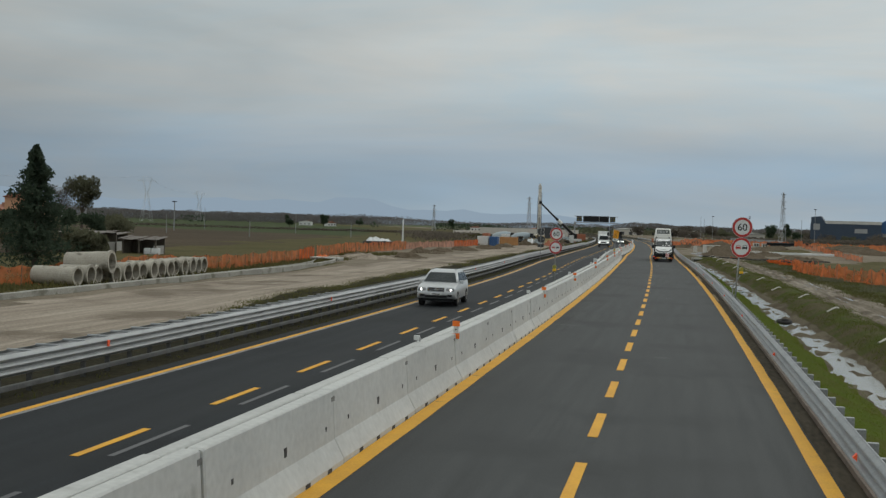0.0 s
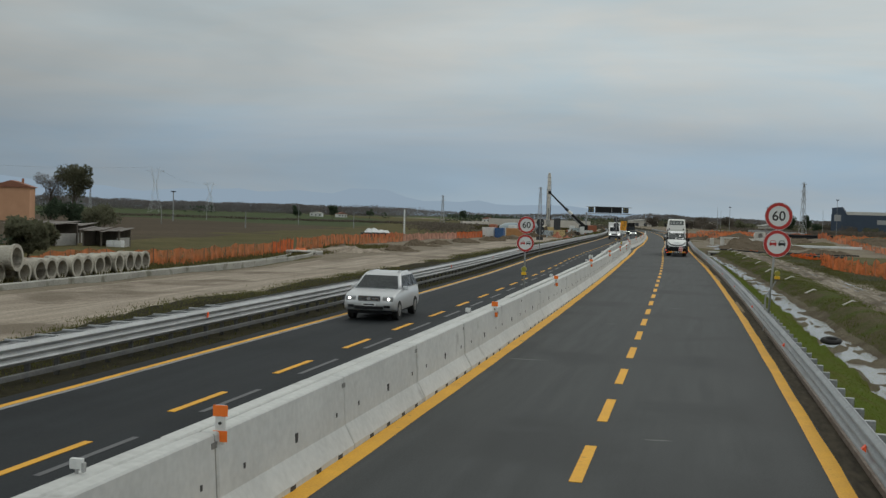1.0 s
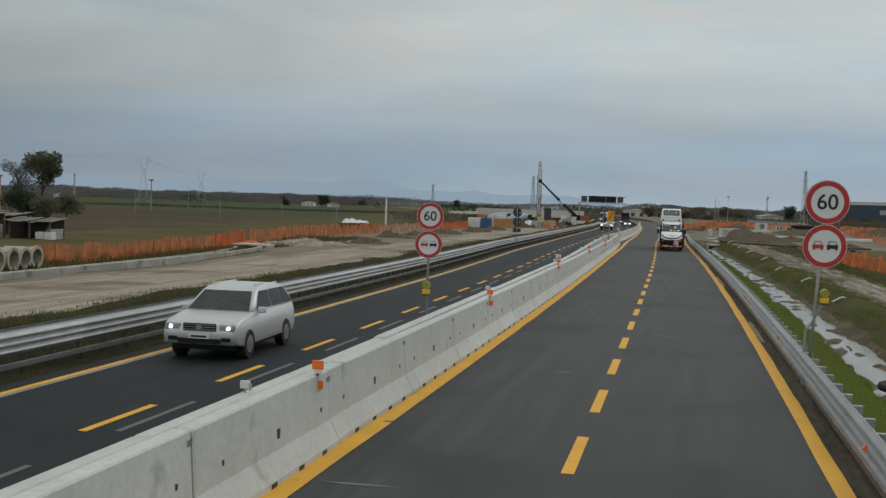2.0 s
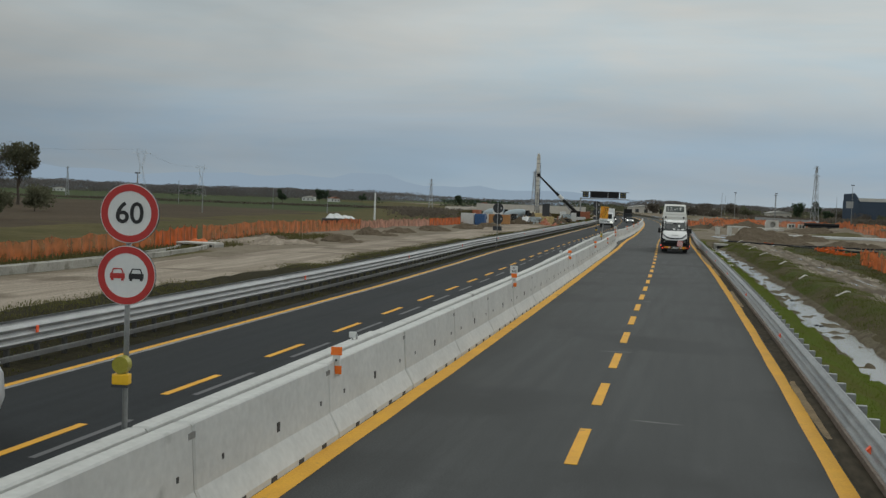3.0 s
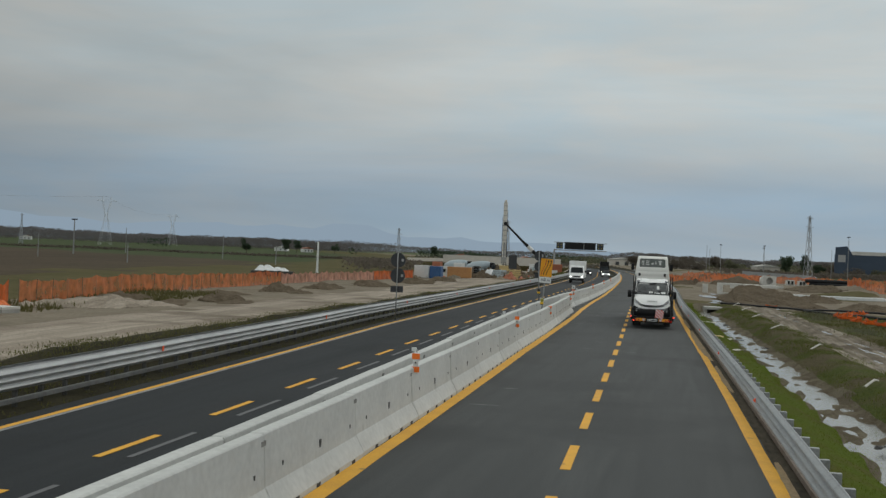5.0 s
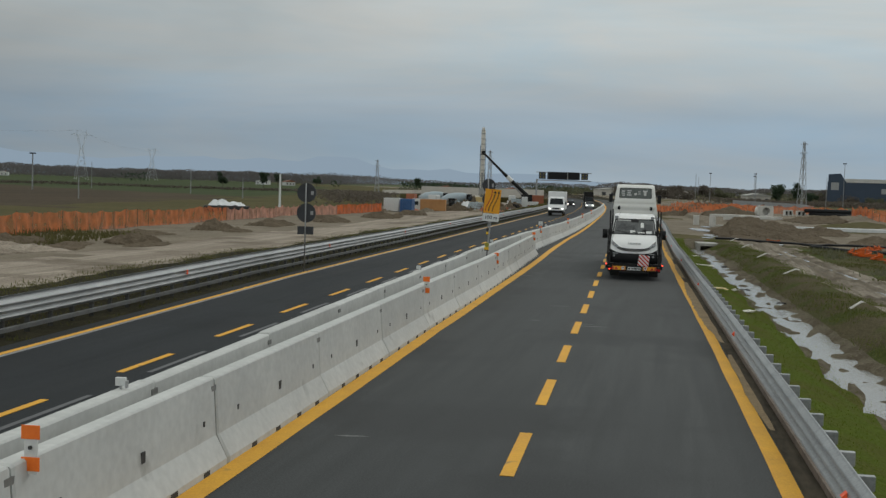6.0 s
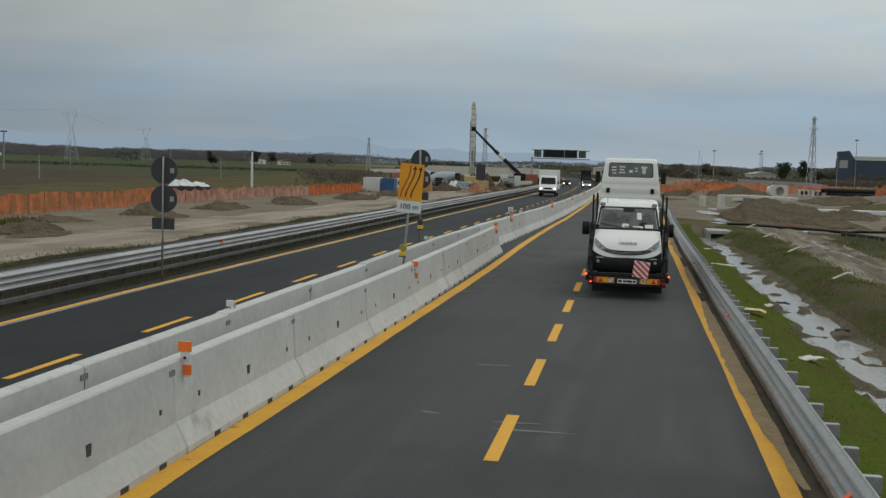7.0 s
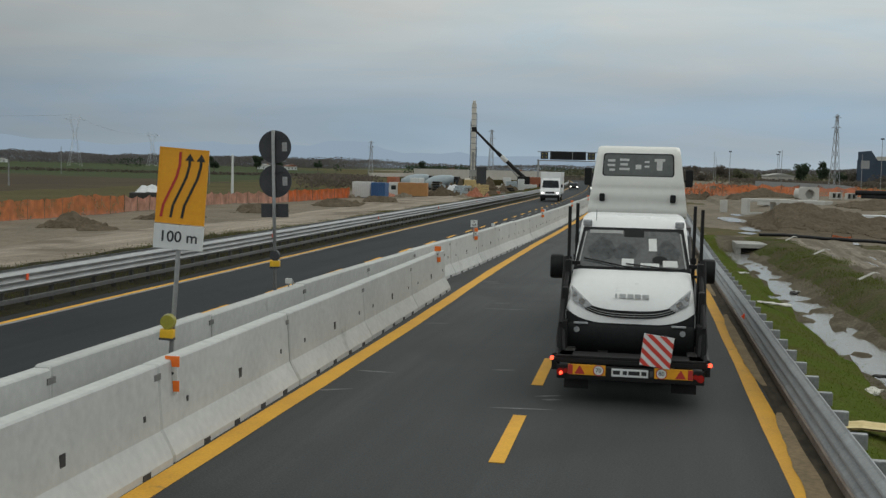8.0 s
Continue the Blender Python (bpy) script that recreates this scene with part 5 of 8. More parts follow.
# ---------------------------------------------------------------- oncoming silver estate
def suv(m):
    c = thing("silver_car", "silver off-road estate car with headlights on, on the opposite carriageway", "car", m)
    low = [(0.05, 0.42), (0.0, 0.62), (0.03, 0.80), (0.10, 0.91), (0.30, 0.99), (0.75, 1.06), (1.20, 1.12), (1.35, 1.14), (4.55, 1.14), (4.72, 0.95), (4.75, 0.55), (4.6, 0.36), (0.5, 0.34)]
    part("body", pillow(low, 0.955, 0.2, 0.06, 6, 0.03, (0.4, 1.2)), M["silver"], c, "silver paint", smooth=True)
    top = [(1.16, 1.08), (1.5, 1.32), (1.98, 1.61), (2.3, 1.70), (3.0, 1.735), (3.8, 1.71), (4.3, 1.58), (4.5, 1.35), (4.64, 1.10)]
    part("cabin", pillow(top, 0.91, 0.18, 0.07, 6, 0.27, (1.1, 1.8)), M["silver"], c, smooth=True)
    bm = bmesh.new()
    bm.faces.new([bm.verts.new(p) for p in ((-0.82, 1.22, 1.155), (0.82, 1.22, 1.155), (0.64, 1.90, 1.60), (-0.64, 1.90, 1.60))])
    bmesh.ops.solidify(bm, geom=bm.faces, thickness=-0.03)
    part("windscreen", bm, M["screen_glass"], c)
    for sx in (-1, 1):
        for y0, y1, y2, y3 in ((1.55, 2.1, 2.75, 2.75), (2.82, 2.82, 3.6, 3.6), (3.67, 3.67, 4.1, 4.45)):
            bm = bmesh.new()
            v = [bm.verts.new(p) for p in ((sx * 0.90, y0, 1.18), (sx * 0.745, y1, 1.60), (sx * 0.745, y2, 1.60), (sx * 0.90, y3, 1.18))]
            bm.faces.new(v)
            bmesh.ops.solidify(bm, geom=bm.faces, thickness=0.03)
            part("side_window", bm, M["dark_glass"], c)
        hl = part("headlight", B((sx * 0.70 - 0.20, sx * 0.70 + 0.20, 0.02, 0.14, 0.74, 0.92), bevel=0.04), M["lamp_glass"], c)
        part("bulb", T(((sx * 0.74, 0.03, 0.83), (sx * 0.74, 0.005, 0.83), 0.045), seg=16), M["headlight_lit"], hl, "lit headlight")
        part("fog_lamp", B((sx * 0.68 - 0.12, sx * 0.68 + 0.12, -0.01, 0.05, 0.50, 0.60), bevel=0.02), M["black_plastic"], c)
        part("mirror", B((sx * 1.03 - 0.10, sx * 1.03 + 0.10, 1.55, 1.68, 1.08, 1.24), bevel=0.04), M["silver"], c)
        part("roof_rail", T(((sx * 0.58, 2.25, 1.735), (sx * 0.58, 4.0, 1.715), 0.022), seg=6), M["chrome"], c)
        for y in (0.95, 3.85):
            wheel(c, sx * 0.84, y, 0.37, 0.25)
    g = part("grille", B((-0.42, 0.42, -0.005, 0.06, 0.74, 0.93), bevel=0.02), M["black_plastic"], c)
    for z in (0.77, 0.83, 0.89):
        part("grille_bar", B((-0.41, 0.41, -0.02, 0.0, z, z + 0.02)), M["chrome"], g)
    part("badge", T(((0, -0.022, 0.84), (0, -0.03, 0.84), 0.07), seg=18), M["chrome"], g)
    part("lower_intake", B((-0.55, 0.55, -0.012, 0.03, 0.44, 0.56), bevel=0.02), M["black_plastic"], c)
    p = part("licence_plate", B((-0.26, 0.26, -0.03, -0.01, 0.56, 0.67)), M["sign_white"], c)
    part("plate_bar", B((-0.2, 0.2, -0.033, -0.029, 0.59, 0.64)), M["sign_black"], p)
    part("skirt", B((-0.82, 0.82, 0.30, 4.5, 0.26, 0.42)), M["black_plastic"], c)
    return c


suv(at(53.0, -11.35, LOW, 2))


def box_van(m, label, h=2.95, colour="van_white"):
    c = thing("box_van", label, "van", m, "far traffic")
    sil = [(0.05, 0.40), (0.0, 0.75), (0.12, 1.12), (0.75, 1.35), (1.35, 2.15), (1.75, 2.32), (2.0, 2.32), (2.0, 0.40)]
    part("cab", pillow(sil, 0.98, 0.14, 0.06, 5, 0.10, (1.0, 2.4)), M[colour], c, smooth=True)
    part("cargo_box", B((-1.08, 1.08, 1.75, 6.0, 0.75, h), bevel=0.05), M[colour], c)
    bm = bmesh.new()
    bm.faces.new([bm.verts.new(p) for p in ((-0.84, 0.70, 1.38), (0.84, 0.70, 1.38), (0.76, 1.27, 2.10), (-0.76, 1.27, 2.10))])
    bmesh.ops.solidify(bm, geom=bm.faces, thickness=-0.03)
    part("windscreen", bm, M["dark_glass"], c)
    part("bumper", B((-0.98, 0.98, -0.04, 0.12, 0.35, 0.66), bevel=0.04), M["black_plastic"], c)
    part("grille", B((-0.45, 0.45, 0.0, 0.05, 0.80, 0.98), bevel=0.02), M["black_plastic"], c)
    for sx in (-1, 1):
        part("headlight", B((sx * 0.76 - 0.08, sx * 0.76 + 0.08, -0.02, 0.10, 0.80, 0.92), bevel=0.03), M["headlight_lit"], c, "lit headlight")
        part("mirror", B((sx * 1.12 - 0.08, sx * 1.12 + 0.08, 0.95, 1.05, 1.40, 1.72), bevel=0.03), M["black_plastic"], c)
        for y in (0.85, 4.6):
            wheel(c, sx * 0.84, y, 0.36, 0.24)
    part("underframe", B((-0.8, 0.8, 1.9, 5.9, 0.45, 0.76)), M["black_plastic"], c)
    return c


box_van(at(249, -8.2, LOW, -1) @ Matrix.Scale(1.2, 4), "white box van with headlights on, on the opposite carriageway")


def far_car(m, label, mat_, lit=True):
    c = thing("car", label, "car", m, "far traffic")
    low = [(0.05, 0.35), (0.0, 0.6), (0.1, 0.78), (1.0, 0.92), (4.0, 0.95), (4.2, 0.8), (4.2, 0.35)]
    part("body", pillow(low, 0.87, 0.2, 0.06, 4), mat_, c, smooth=True)
    part("cabin", pillow([(1.0, 0.90), (1.7, 1.40), (3.2, 1.42), (4.0, 0.92)], 0.8, 0.15, 0.06, 4, 0.2, (0.9, 1.5)), M["dark_glass"], c, smooth=True)
    for sx in (-1, 1):
        part("headlight", B((sx * 0.62 - 0.13, sx * 0.62 + 0.13, -0.03, 0.08, 0.58, 0.74), bevel=0.02), M["headlight_lit"] if lit else M["lamp_glass"], c, "lit headlight")
        for y in (0.8, 3.4):
            wheel(c, sx * 0.76, y, 0.31, 0.2)
    return c


far_car(at(318, -2.4, LOW, 0), "grey car with headlights on, far down the road", M["silver"])
far_car(at(331, -6.2, LOW, 0), "dark car with headlights on, far down the road", M["black_steel"])
far_car(at(372, -1.4, LOW, 0), "grey car with headlights on, far down the road", M["silver"])
box_van(at(345, -1.9, LOW, 0), "dark lorry with headlights on, far down the road", 3.4, "black_steel")

# ---------------------------------------------------------------- vegetation helpers
M["leaf_dark"] = leafy("conifer_foliage", (0.046, 0.068, 0.046), (0.095, 0.125, 0.080))
M["leaf_fir"] = leafy("fir_foliage", (0.040, 0.060, 0.044), (0.085, 0.112, 0.075))
M["leaf_olive"] = leafy("autumn_foliage", (0.105, 0.110, 0.070), (0.185, 0.182, 0.120))
M["leaf_brown"] = leafy("bare_brown_scrub", (0.105, 0.090, 0.074), (0.185, 0.160, 0.132))
M["bark"] = surface("bark", (0.045, 0.036, 0.028), (0.11, 0.09, 0.07), 2, 14, 0.9, bump=0.3)
M["tuft_dark"] = leafy("rank_verge_grass", (0.055, 0.066, 0.018), (0.140, 0.132, 0.050))
M["tuft_verge"] = leafy("verge_weeds", (0.072, 0.078, 0.024), (0.170, 0.158, 0.062))
M["tuft"] = leafy("dry_grass_tufts", (0.075, 0.078, 0.028), (0.165, 0.145, 0.066))
M["tuft_green"] = leafy("green_grass_blades", (0.070, 0.104, 0.009), (0.116, 0.150, 0.018))
M["tuft_bank"] = leafy("bank_weeds", (0.080, 0.108, 0.020), (0.172, 0.180, 0.055))


def raw(name, verts, faces, mat_, parent=None, label=""):
    me = bpy.data.meshes.new(name)
    me.from_pydata(verts, [], faces)
    me.materials.append(mat_)
    ob = new(name, me)
    if parent is not None:
        ob.parent = parent
    if label:
        tagged(ob, label)
    return ob


def leaf_cards(r, pts, size, flat=0.0):
    """Small crossed leaf clumps at the given points."""
    vs, fs = [], []
    for p in pts:
        s = size * r.uniform(0.6, 1.35)
        for _ in range(2):
            d = Vector((r.gauss(0, 1), r.gauss(0, 1), r.gauss(0, 1) * (1 - flat))).normalized()
            e = d.orthogonal().normalized()
            e.rotate(Matrix.Rotation(r.uniform(0, 6.28), 3, d))
            f = d.cross(e)
            b = len(vs)
            c = Vector(p) + Vector((r.gauss(0, 1), r.gauss(0, 1), r.gauss(0, 1))) * s * 0.3
            vs += [c - e * s, c - f * s * 0.45, c + e * s, c + f * s * 0.55]
            fs.append((b, b + 1, b + 2, b + 3))
    return vs, fs


def tree(s, u, z, h, w, leaf, r, n=900, trunk=0.3, label="", shape="round", leaf_size=0.35, name="tree"):
    t = thing(name, label, "tree", at(s, u, z, r.uniform(0, 360)))
    bm = bmesh.new()
    th = h * (0.98 if shape == "cone" else 0.62)
    prev, pr = Vector((0, 0, 0)), trunk
    for i in range(1, 6):
        cur = Vector((r.gauss(0, 0.012) * h, r.gauss(0, 0.012) * h, th * i / 5))
        rad = trunk * (1 - i / 5.4)
        tube(bm, prev, cur, pr, rad, 8, False)
        prev, pr = cur, rad
    pts = []
    if shape == "cone":
        for i in range(n):
            f = r.random() ** 0.75
            zz = h * (0.06 + 0.94 * f)
            rr = w / 2 * (1 - f) ** 0.80 * (0.42 + 0.58 * abs(math.sin(f * 21 + 1.2 * r.random()))) * r.random() ** 0.62 + 0.06
            a = r.uniform(0, 2 * math.pi)
            rr *= 1 + 0.48 * math.sin(3 * a + f * 13) * math.cos(a * 2 - f * 7)
            pts.append((rr * math.cos(a), rr * math.sin(a), zz - rr * 0.15))
        for i in range(26):
            f = 0.1 + 0.85 * i / 26
            a = r.uniform(0, 6.28)
            rr = w / 2 * (1 - f) ** 0.8
            tube(bm, (0, 0, h * f), (rr * math.cos(a), rr * math.sin(a), h * f - 0.1 * rr), trunk * 0.2, 0.01, 5, False)
    else:
        lobes = []
        for i in range(11):
            a = r.uniform(0, 2 * math.pi)
            rr = w / 2 * r.uniform(0.15, 0.72)
            zz = h * r.uniform(0.38, 0.88)
            c = Vector((rr * math.cos(a), rr * math.sin(a), zz))
            lobes.append((c, w * r.uniform(0.13, 0.24)))
            base = Vector((0, 0, th * r.uniform(0.35, 0.8)))
            mid = base.lerp(c, 0.5) + Vector((0, 0, 0.04 * h))
            tube(bm, base, mid, trunk * 0.4, trunk * 0.2, 6, False)
            tube(bm, mid, c, trunk * 0.2, 0.015, 5, False)
        for i in range(n):
            c, cr = r.choice(lobes)
            d = Vector((r.gauss(0, 1), r.gauss(0, 1), r.gauss(0, 0.8)))
            d = d.normalized() * cr * r.random() ** 0.35
            if noise.noise((c + d) * 1.3) > -0.28:
                pts.append(c + d)
    part("trunk", bm, M["bark"], t, "tapered trunk with limbs")
    vs, fs = leaf_cards(r, pts, leaf_size)
    raw("crown", vs, fs, leaf, t)
    return t


def blades(name, label, spots, mat_, r, h=(0.15, 0.4), w=0.03, per=6, cat="grass", spread=0.12):
    vs, fs = [], []
    for x, y, z in spots:
        for _ in range(per):
            bx, by = x + r.gauss(0, spread), y + r.gauss(0, spread)
            a = r.uniform(0, 6.28)
            hh = r.uniform(*h)
            lean = Vector((r.gauss(0, 0.35), r.gauss(0, 0.35), 1)).normalized() * hh
            d = Vector((math.cos(a), math.sin(a), 0)) * w * r.uniform(0.6, 1.4)
            b = len(vs)
            p = Vector((bx, by, z - 0.03))
            vs += [p - d, p + d, p + lean * 0.6 + d * 0.7 + Vector((0, 0, 0)), p + lean]
            fs.append((b, b + 1, b + 2, b + 3))
    return tagged(raw(name, vs, fs, mat_), label, cat, kind="stuff")


def on_ground(s, u):
    p = P(s, u)
    return p.x, p.y, ground_z(p.x, p.y)


vr = random.Random(11)
spots = []
for i in range(5200):
    s = 36 + 300 * vr.random() ** 1.3
    u = u_left_rail(s) - vr.uniform(1.1, 3.5)
    if noise.noise((s * 0.13, u * 0.5, 0)) > -0.3:
        spots.append(on_ground(s, u))
blades("verge_grass", "dark rank grass growing behind the guard rail", spots, M["tuft_verge"], vr, (0.03, 0.11), 0.012, 26, spread=0.4)
spots = []
for i in range(500):
    s = -5 + 260 * vr.random()
    spots.append(on_ground(s, u_left_line(s) - vr.uniform(0.55, 1.35)))
blades("verge_grass", "short weeds along the edge of the asphalt", spots, M["tuft_dark"], vr, (0.05, 0.16), 0.016, 7)
spots = []
for i in range(3000):
    s = 45 + 130 * vr.random()
    spots.append(on_ground(s, vr.uniform(-48, -40)))
blades("meadow_grass", "rough grass along the site fence", spots, M["tuft"], vr, (0.2, 0.6), 0.06, 4, spread=0.4)

# ---------------------------------------------------------------- drainage channel and culvert on the far side
M["slab"] = surface("pale_concrete_slab", (0.46, 0.45, 0.42), (0.62, 0.60, 0.56), 0.7, 10, 0.9, bump=0.2)
M["slab_old"] = surface("stained_concrete_wall", (0.23, 0.225, 0.20), (0.42, 0.41, 0.37), 0.5, 9, 0.9, bump=0.3, stain=((0.17, 0.165, 0.13), 0.7, 0.55))


def u_channel(s):
    return interp(s, (-60, 100, 118, 128, 134), (-36.6, -37.0, -37.3, -38.3, -39.8))


bm = sweep([(-0.15, -0.3), (0.15, -0.3), (0.15, 0.42), (0.12, 0.45), (-0.15, 0.45)], -40, 133, 3.0, u_channel, -1.5)
tagged(part("channel_wall", bm, M["slab_old"]), "low stained concrete wall of a drainage channel", "wall", kind="structure")
bm = sweep([(-0.12, -0.3), (0.12, -0.3), (0.12, 0.32), (-0.12, 0.32)], 60, 133, 3.0, lambda s: u_channel(s) - interp(s, (60, 110, 133), (1.2, 1.5, 2.6)), -1.5)
tagged(part("channel_wall", bm, M["slab_old"]), "rear concrete wall of a drainage channel", "wall", kind="structure")
cu = thing("culvert_box", "concrete culvert box with a flat lid and dark mouth", "culvert", at(135.2, -41.2, -1.6, -6))
part("lid", B((-1.9, 1.9, -0.9, 0.9, 0.45, 0.62), bevel=0.02), M["slab"], cu)
part("side_wall", B((-1.9, -1.65, -0.85, 0.85, -0.1, 0.46)), M["concrete_dark"], cu)
part("side_wall", B((1.65, 1.9, -0.85, 0.85, -0.1, 0.46)), M["concrete_dark"], cu)
# near-black wall stands in for the shade inside the mouth
part("back_wall", B((-1.65, 1.65, 0.6, 0.85, -0.1, 0.46)), M["shade_and_dark"], cu)

# ---------------------------------------------------------------- stacked concrete pipes


def pipe(s, u, z, r, length, label, rz=0.0, tilt=0.0):
    """A socketed concrete pipe, lying across, its mouth towards the road."""
    p = thing("concrete_pipe", label, "pipe", at(s, u, z, rz, 0, tilt), "stacked concrete pipes")
    prof = [(0.0, r), (-0.16, r), (-0.22, r * 0.90), (-length, r * 0.90), (-length, r * 0.72), (0.0, r * 0.74)]
    seg = 26
    secs = [[(x, rr * math.cos(2 * math.pi * i / seg), r + rr * math.sin(2 * math.pi * i / seg)) for i in range(seg)] for x, rr in prof + prof[:1]]
    part("pipe_wall", loft(secs, caps=False), M["pipe"], p, smooth=False)
    return p


pr_ = random.Random(3)
for i, s in enumerate([71.1, 72.6, 74.1] + [76.7 + 1.53 * k_ for k_ in range(12)]):
    x, y, z = on_ground(s, -40.6)
    pipe(s, -40.4 + pr_.uniform(-0.15, 0.15), z - 0.02, pr_.choice((0.72, 0.75, 0.70)), 3.4 if i == 0 else 2.3, "grey concrete pipe lying in a row on the site", pr_.uniform(-4, 4))
x, y, z = on_ground(75.4, -40.6)
pipe(75.4, -40.1, z + 0.80, 0.86, 3.4, "large concrete pipe lying on top of the row", 6, -3)

# ---------------------------------------------------------------- orange site fences


def net(name, colour, clear):
    m, n, l, b = node_mat(name)
    geo = n.new("ShaderNodeNewGeometry")
    no = n.new("ShaderNodeTexNoise")
    no.inputs["Scale"].default_value, no.inputs["Detail"].default_value = 0.9, 4
    l.new(geo.outputs["Position"], no.inputs["Vector"])
    r = ramp_of(n, [(0.35, tuple(c * 0.72 for c in colour)), (0.65, colour)])
    l.new(no.outputs["Fac"], r.inputs[0])
    l.new(r.outputs[0], b.inputs["Base Color"])
    b.inputs["Roughness"].default_value = 0.6
    tl = n.new("ShaderNodeBsdfTranslucent")
    l.new(r.outputs[0], tl.inputs["Color"])
    m1 = n.new("ShaderNodeMixShader")
    m1.inputs[0].default_value = 0.4
    l.new(b.outputs[0], m1.inputs[1])
    l.new(tl.outputs[0], m1.inputs[2])
    tr_ = n.new("ShaderNodeBsdfTransparent")
    m2 = n.new("ShaderNodeMixShader")
    cl = n.new("ShaderNodeMapRange")
    cl.inputs["From Min"].default_value, cl.inputs["From Max"].default_value = 0.3, 0.7
    cl.inputs["To Min"].default_value, cl.inputs["To Max"].default_value = 1 - clear - 0.15, min(1.0, 1 - clear + 0.2)
    l.new(no.outputs["Fac"], cl.inputs["Value"])
    l.new(cl.outputs["Result"], m2.inputs[0])
    l.new(tr_.outputs[0], m2.inputs[1])
    l.new(m1.outputs[0], m2.inputs[2])
    l.new(m2.outputs[0], n["Material Output"].inputs["Surface"])
    return m


M["net_orange"] = net("orange_safety_net", (0.72, 0.135, 0.022), 0.22)
M["net_thin"] = net("weathered_orange_net", (0.74, 0.20, 0.065), 0.42)
M["net_faded"] = net("faded_pink_net", (0.62, 0.30, 0.22), 0.25)
M["post_wood"] = surface("wooden_post", (0.12, 0.085, 0.055), (0.24, 0.18, 0.12), 2, 15, 0.9, bump=0.2)


def fence(pts, h, mat_, label, r, post=2.6, sag=0.12, ripple=0.10, zoff=0.0):
    """Netting hung between posts along a line of (s, u) points."""
    f = thing("safety_fence", label, "fence", None, "orange site fences")
    seg = []
    for (s0, u0), (s1, u1) in zip(pts, pts[1:]):
        L = math.hypot(s1 - s0, u1 - u0)
        n = max(1, int(round(L / post)))
        seg += [(s0 + (s1 - s0) * i / n, u0 + (u1 - u0) * i / n) for i in range(n)]
    seg.append(pts[-1])
    tops = [h * r.uniform(0.88, 1.06) for _ in seg]
    for i, (s, u) in enumerate(seg):
        x, y, z = on_ground(s, u)
        z += zoff
        part("post", T(((0, 0, -0.1), (r.gauss(0, 0.04), r.gauss(0, 0.04), tops[i] + 0.1), 0.035), seg=6), M["post_wood"], f, m=at(s, u, z))
        if i == len(seg) - 1:
            break
        s1, u1 = seg[i + 1]
        vs, fs = [], []
        nx, nz = 7, 4
        ph = r.uniform(0, 6)
        for a in range(nx + 1):
            fa = a / nx
            ss, uu = s + (s1 - s) * fa, u + (u1 - u) * fa
            gx, gy, gz = on_ground(ss, uu)
            top = tops[i] * (1 - fa) + tops[i + 1] * fa - sag * math.sin(math.pi * fa) * r.uniform(0.6, 1.3)
            for b in range(nz + 1):
                fb = b / nz
                wob = ripple * math.sin(ph + fa * 9 + fb * 2) * math.sin(math.pi * fa)
                q = P(ss, uu + wob, gz + zoff + 0.05 + (top - 0.05) * fb)
                vs.append(q)
        for a in range(nx):
            for b in range(nz):
                q = a * (nz + 1) + b
                fs.append((q, q + nz + 1, q + nz + 2, q + 1))
        raw("netting", vs, fs, mat_, f)
    return f


fr = random.Random(21)
fence([(40, -45.5), (70, -44.2), (100, -43.0), (122, -43.4), (131, -43.6)], 1.55, M["net_thin"], "weathered orange plastic safety netting on wooden posts", fr)
fence([(131, -43.6), (138, -44.6), (145.6, -45.9)], 1.9, M["net_orange"], "bright orange netting, sagging at the gap in the fence", fr, sag=0.3)
fence([(147.4, -46.1), (182, -47.4), (200, -47.0), (214, -46.4)], 1.85, M["net_thin"], "orange plastic safety netting on wooden posts", fr)
fence([(214, -46.4), (243, -45.2), (256, -42.5)], 1.6, M["net_faded"], "faded pinkish safety netting, torn in places", fr, sag=0.3)
fence([(256, -42.5), (276, -39.0), (284, -40.5)], 1.6, M["net_orange"], "orange plastic safety netting on wooden posts", fr)


# spoil heaps and the earth ramp
def heap(s, u, w, l, h, mat_, r, label="low heap of earth on the site", name="earth_heap"):
    x, y, z = on_ground(s, u)
    m = at(s, u, z - 0.1, r.uniform(-15, 15))
    t = thing(name, label, "earth heap", m)
    vs, fs = [], []
    n = 30
    for i in range(n + 1):
        for j in range(n + 1):
            a, b = 2 * i / n - 1, 2 * j / n - 1
            d = max(0, 1 - math.hypot(a, b) * (1 + 0.45 * noise.noise((a * 1.6, b * 1.6, s)) + 0.18 * noise.noise((a * 5, b * 5, s))))
            d = min(d, 2.0 * max(0.0, 1 - max(abs(a), abs(b)) - 0.04))
            clods = 0.30 * abs(noise.noise((a * w * 1.1, b * l * 1.1, s))) + 0.16 * noise.noise((a * w * 2.6, b * l * 2.6, u)) + 0.10 * noise.noise((a * w * 6, b * l * 6, u))
            zz = h * (d ** 0.8) * (0.85 + 0.8 * noise.noise((a * 2.2 + s, b * 2.2, u))) + clods * min(h, 0.9) * min(1, d * 5)
            q = m @ Vector((a * w, b * l, 0))
            vs.append((a * w, b * l, ground_z(q.x, q.y) - z + (0.1 + max(zz, 0.0) if d > 0 else -0.6)))
    for i in range(n):
        for j in range(n):
            q = i * (n + 1) + j
            fs.append((q, q + n + 1, q + n + 2, q + 1))
    raw("earth", vs, fs, mat_, t)
    return t


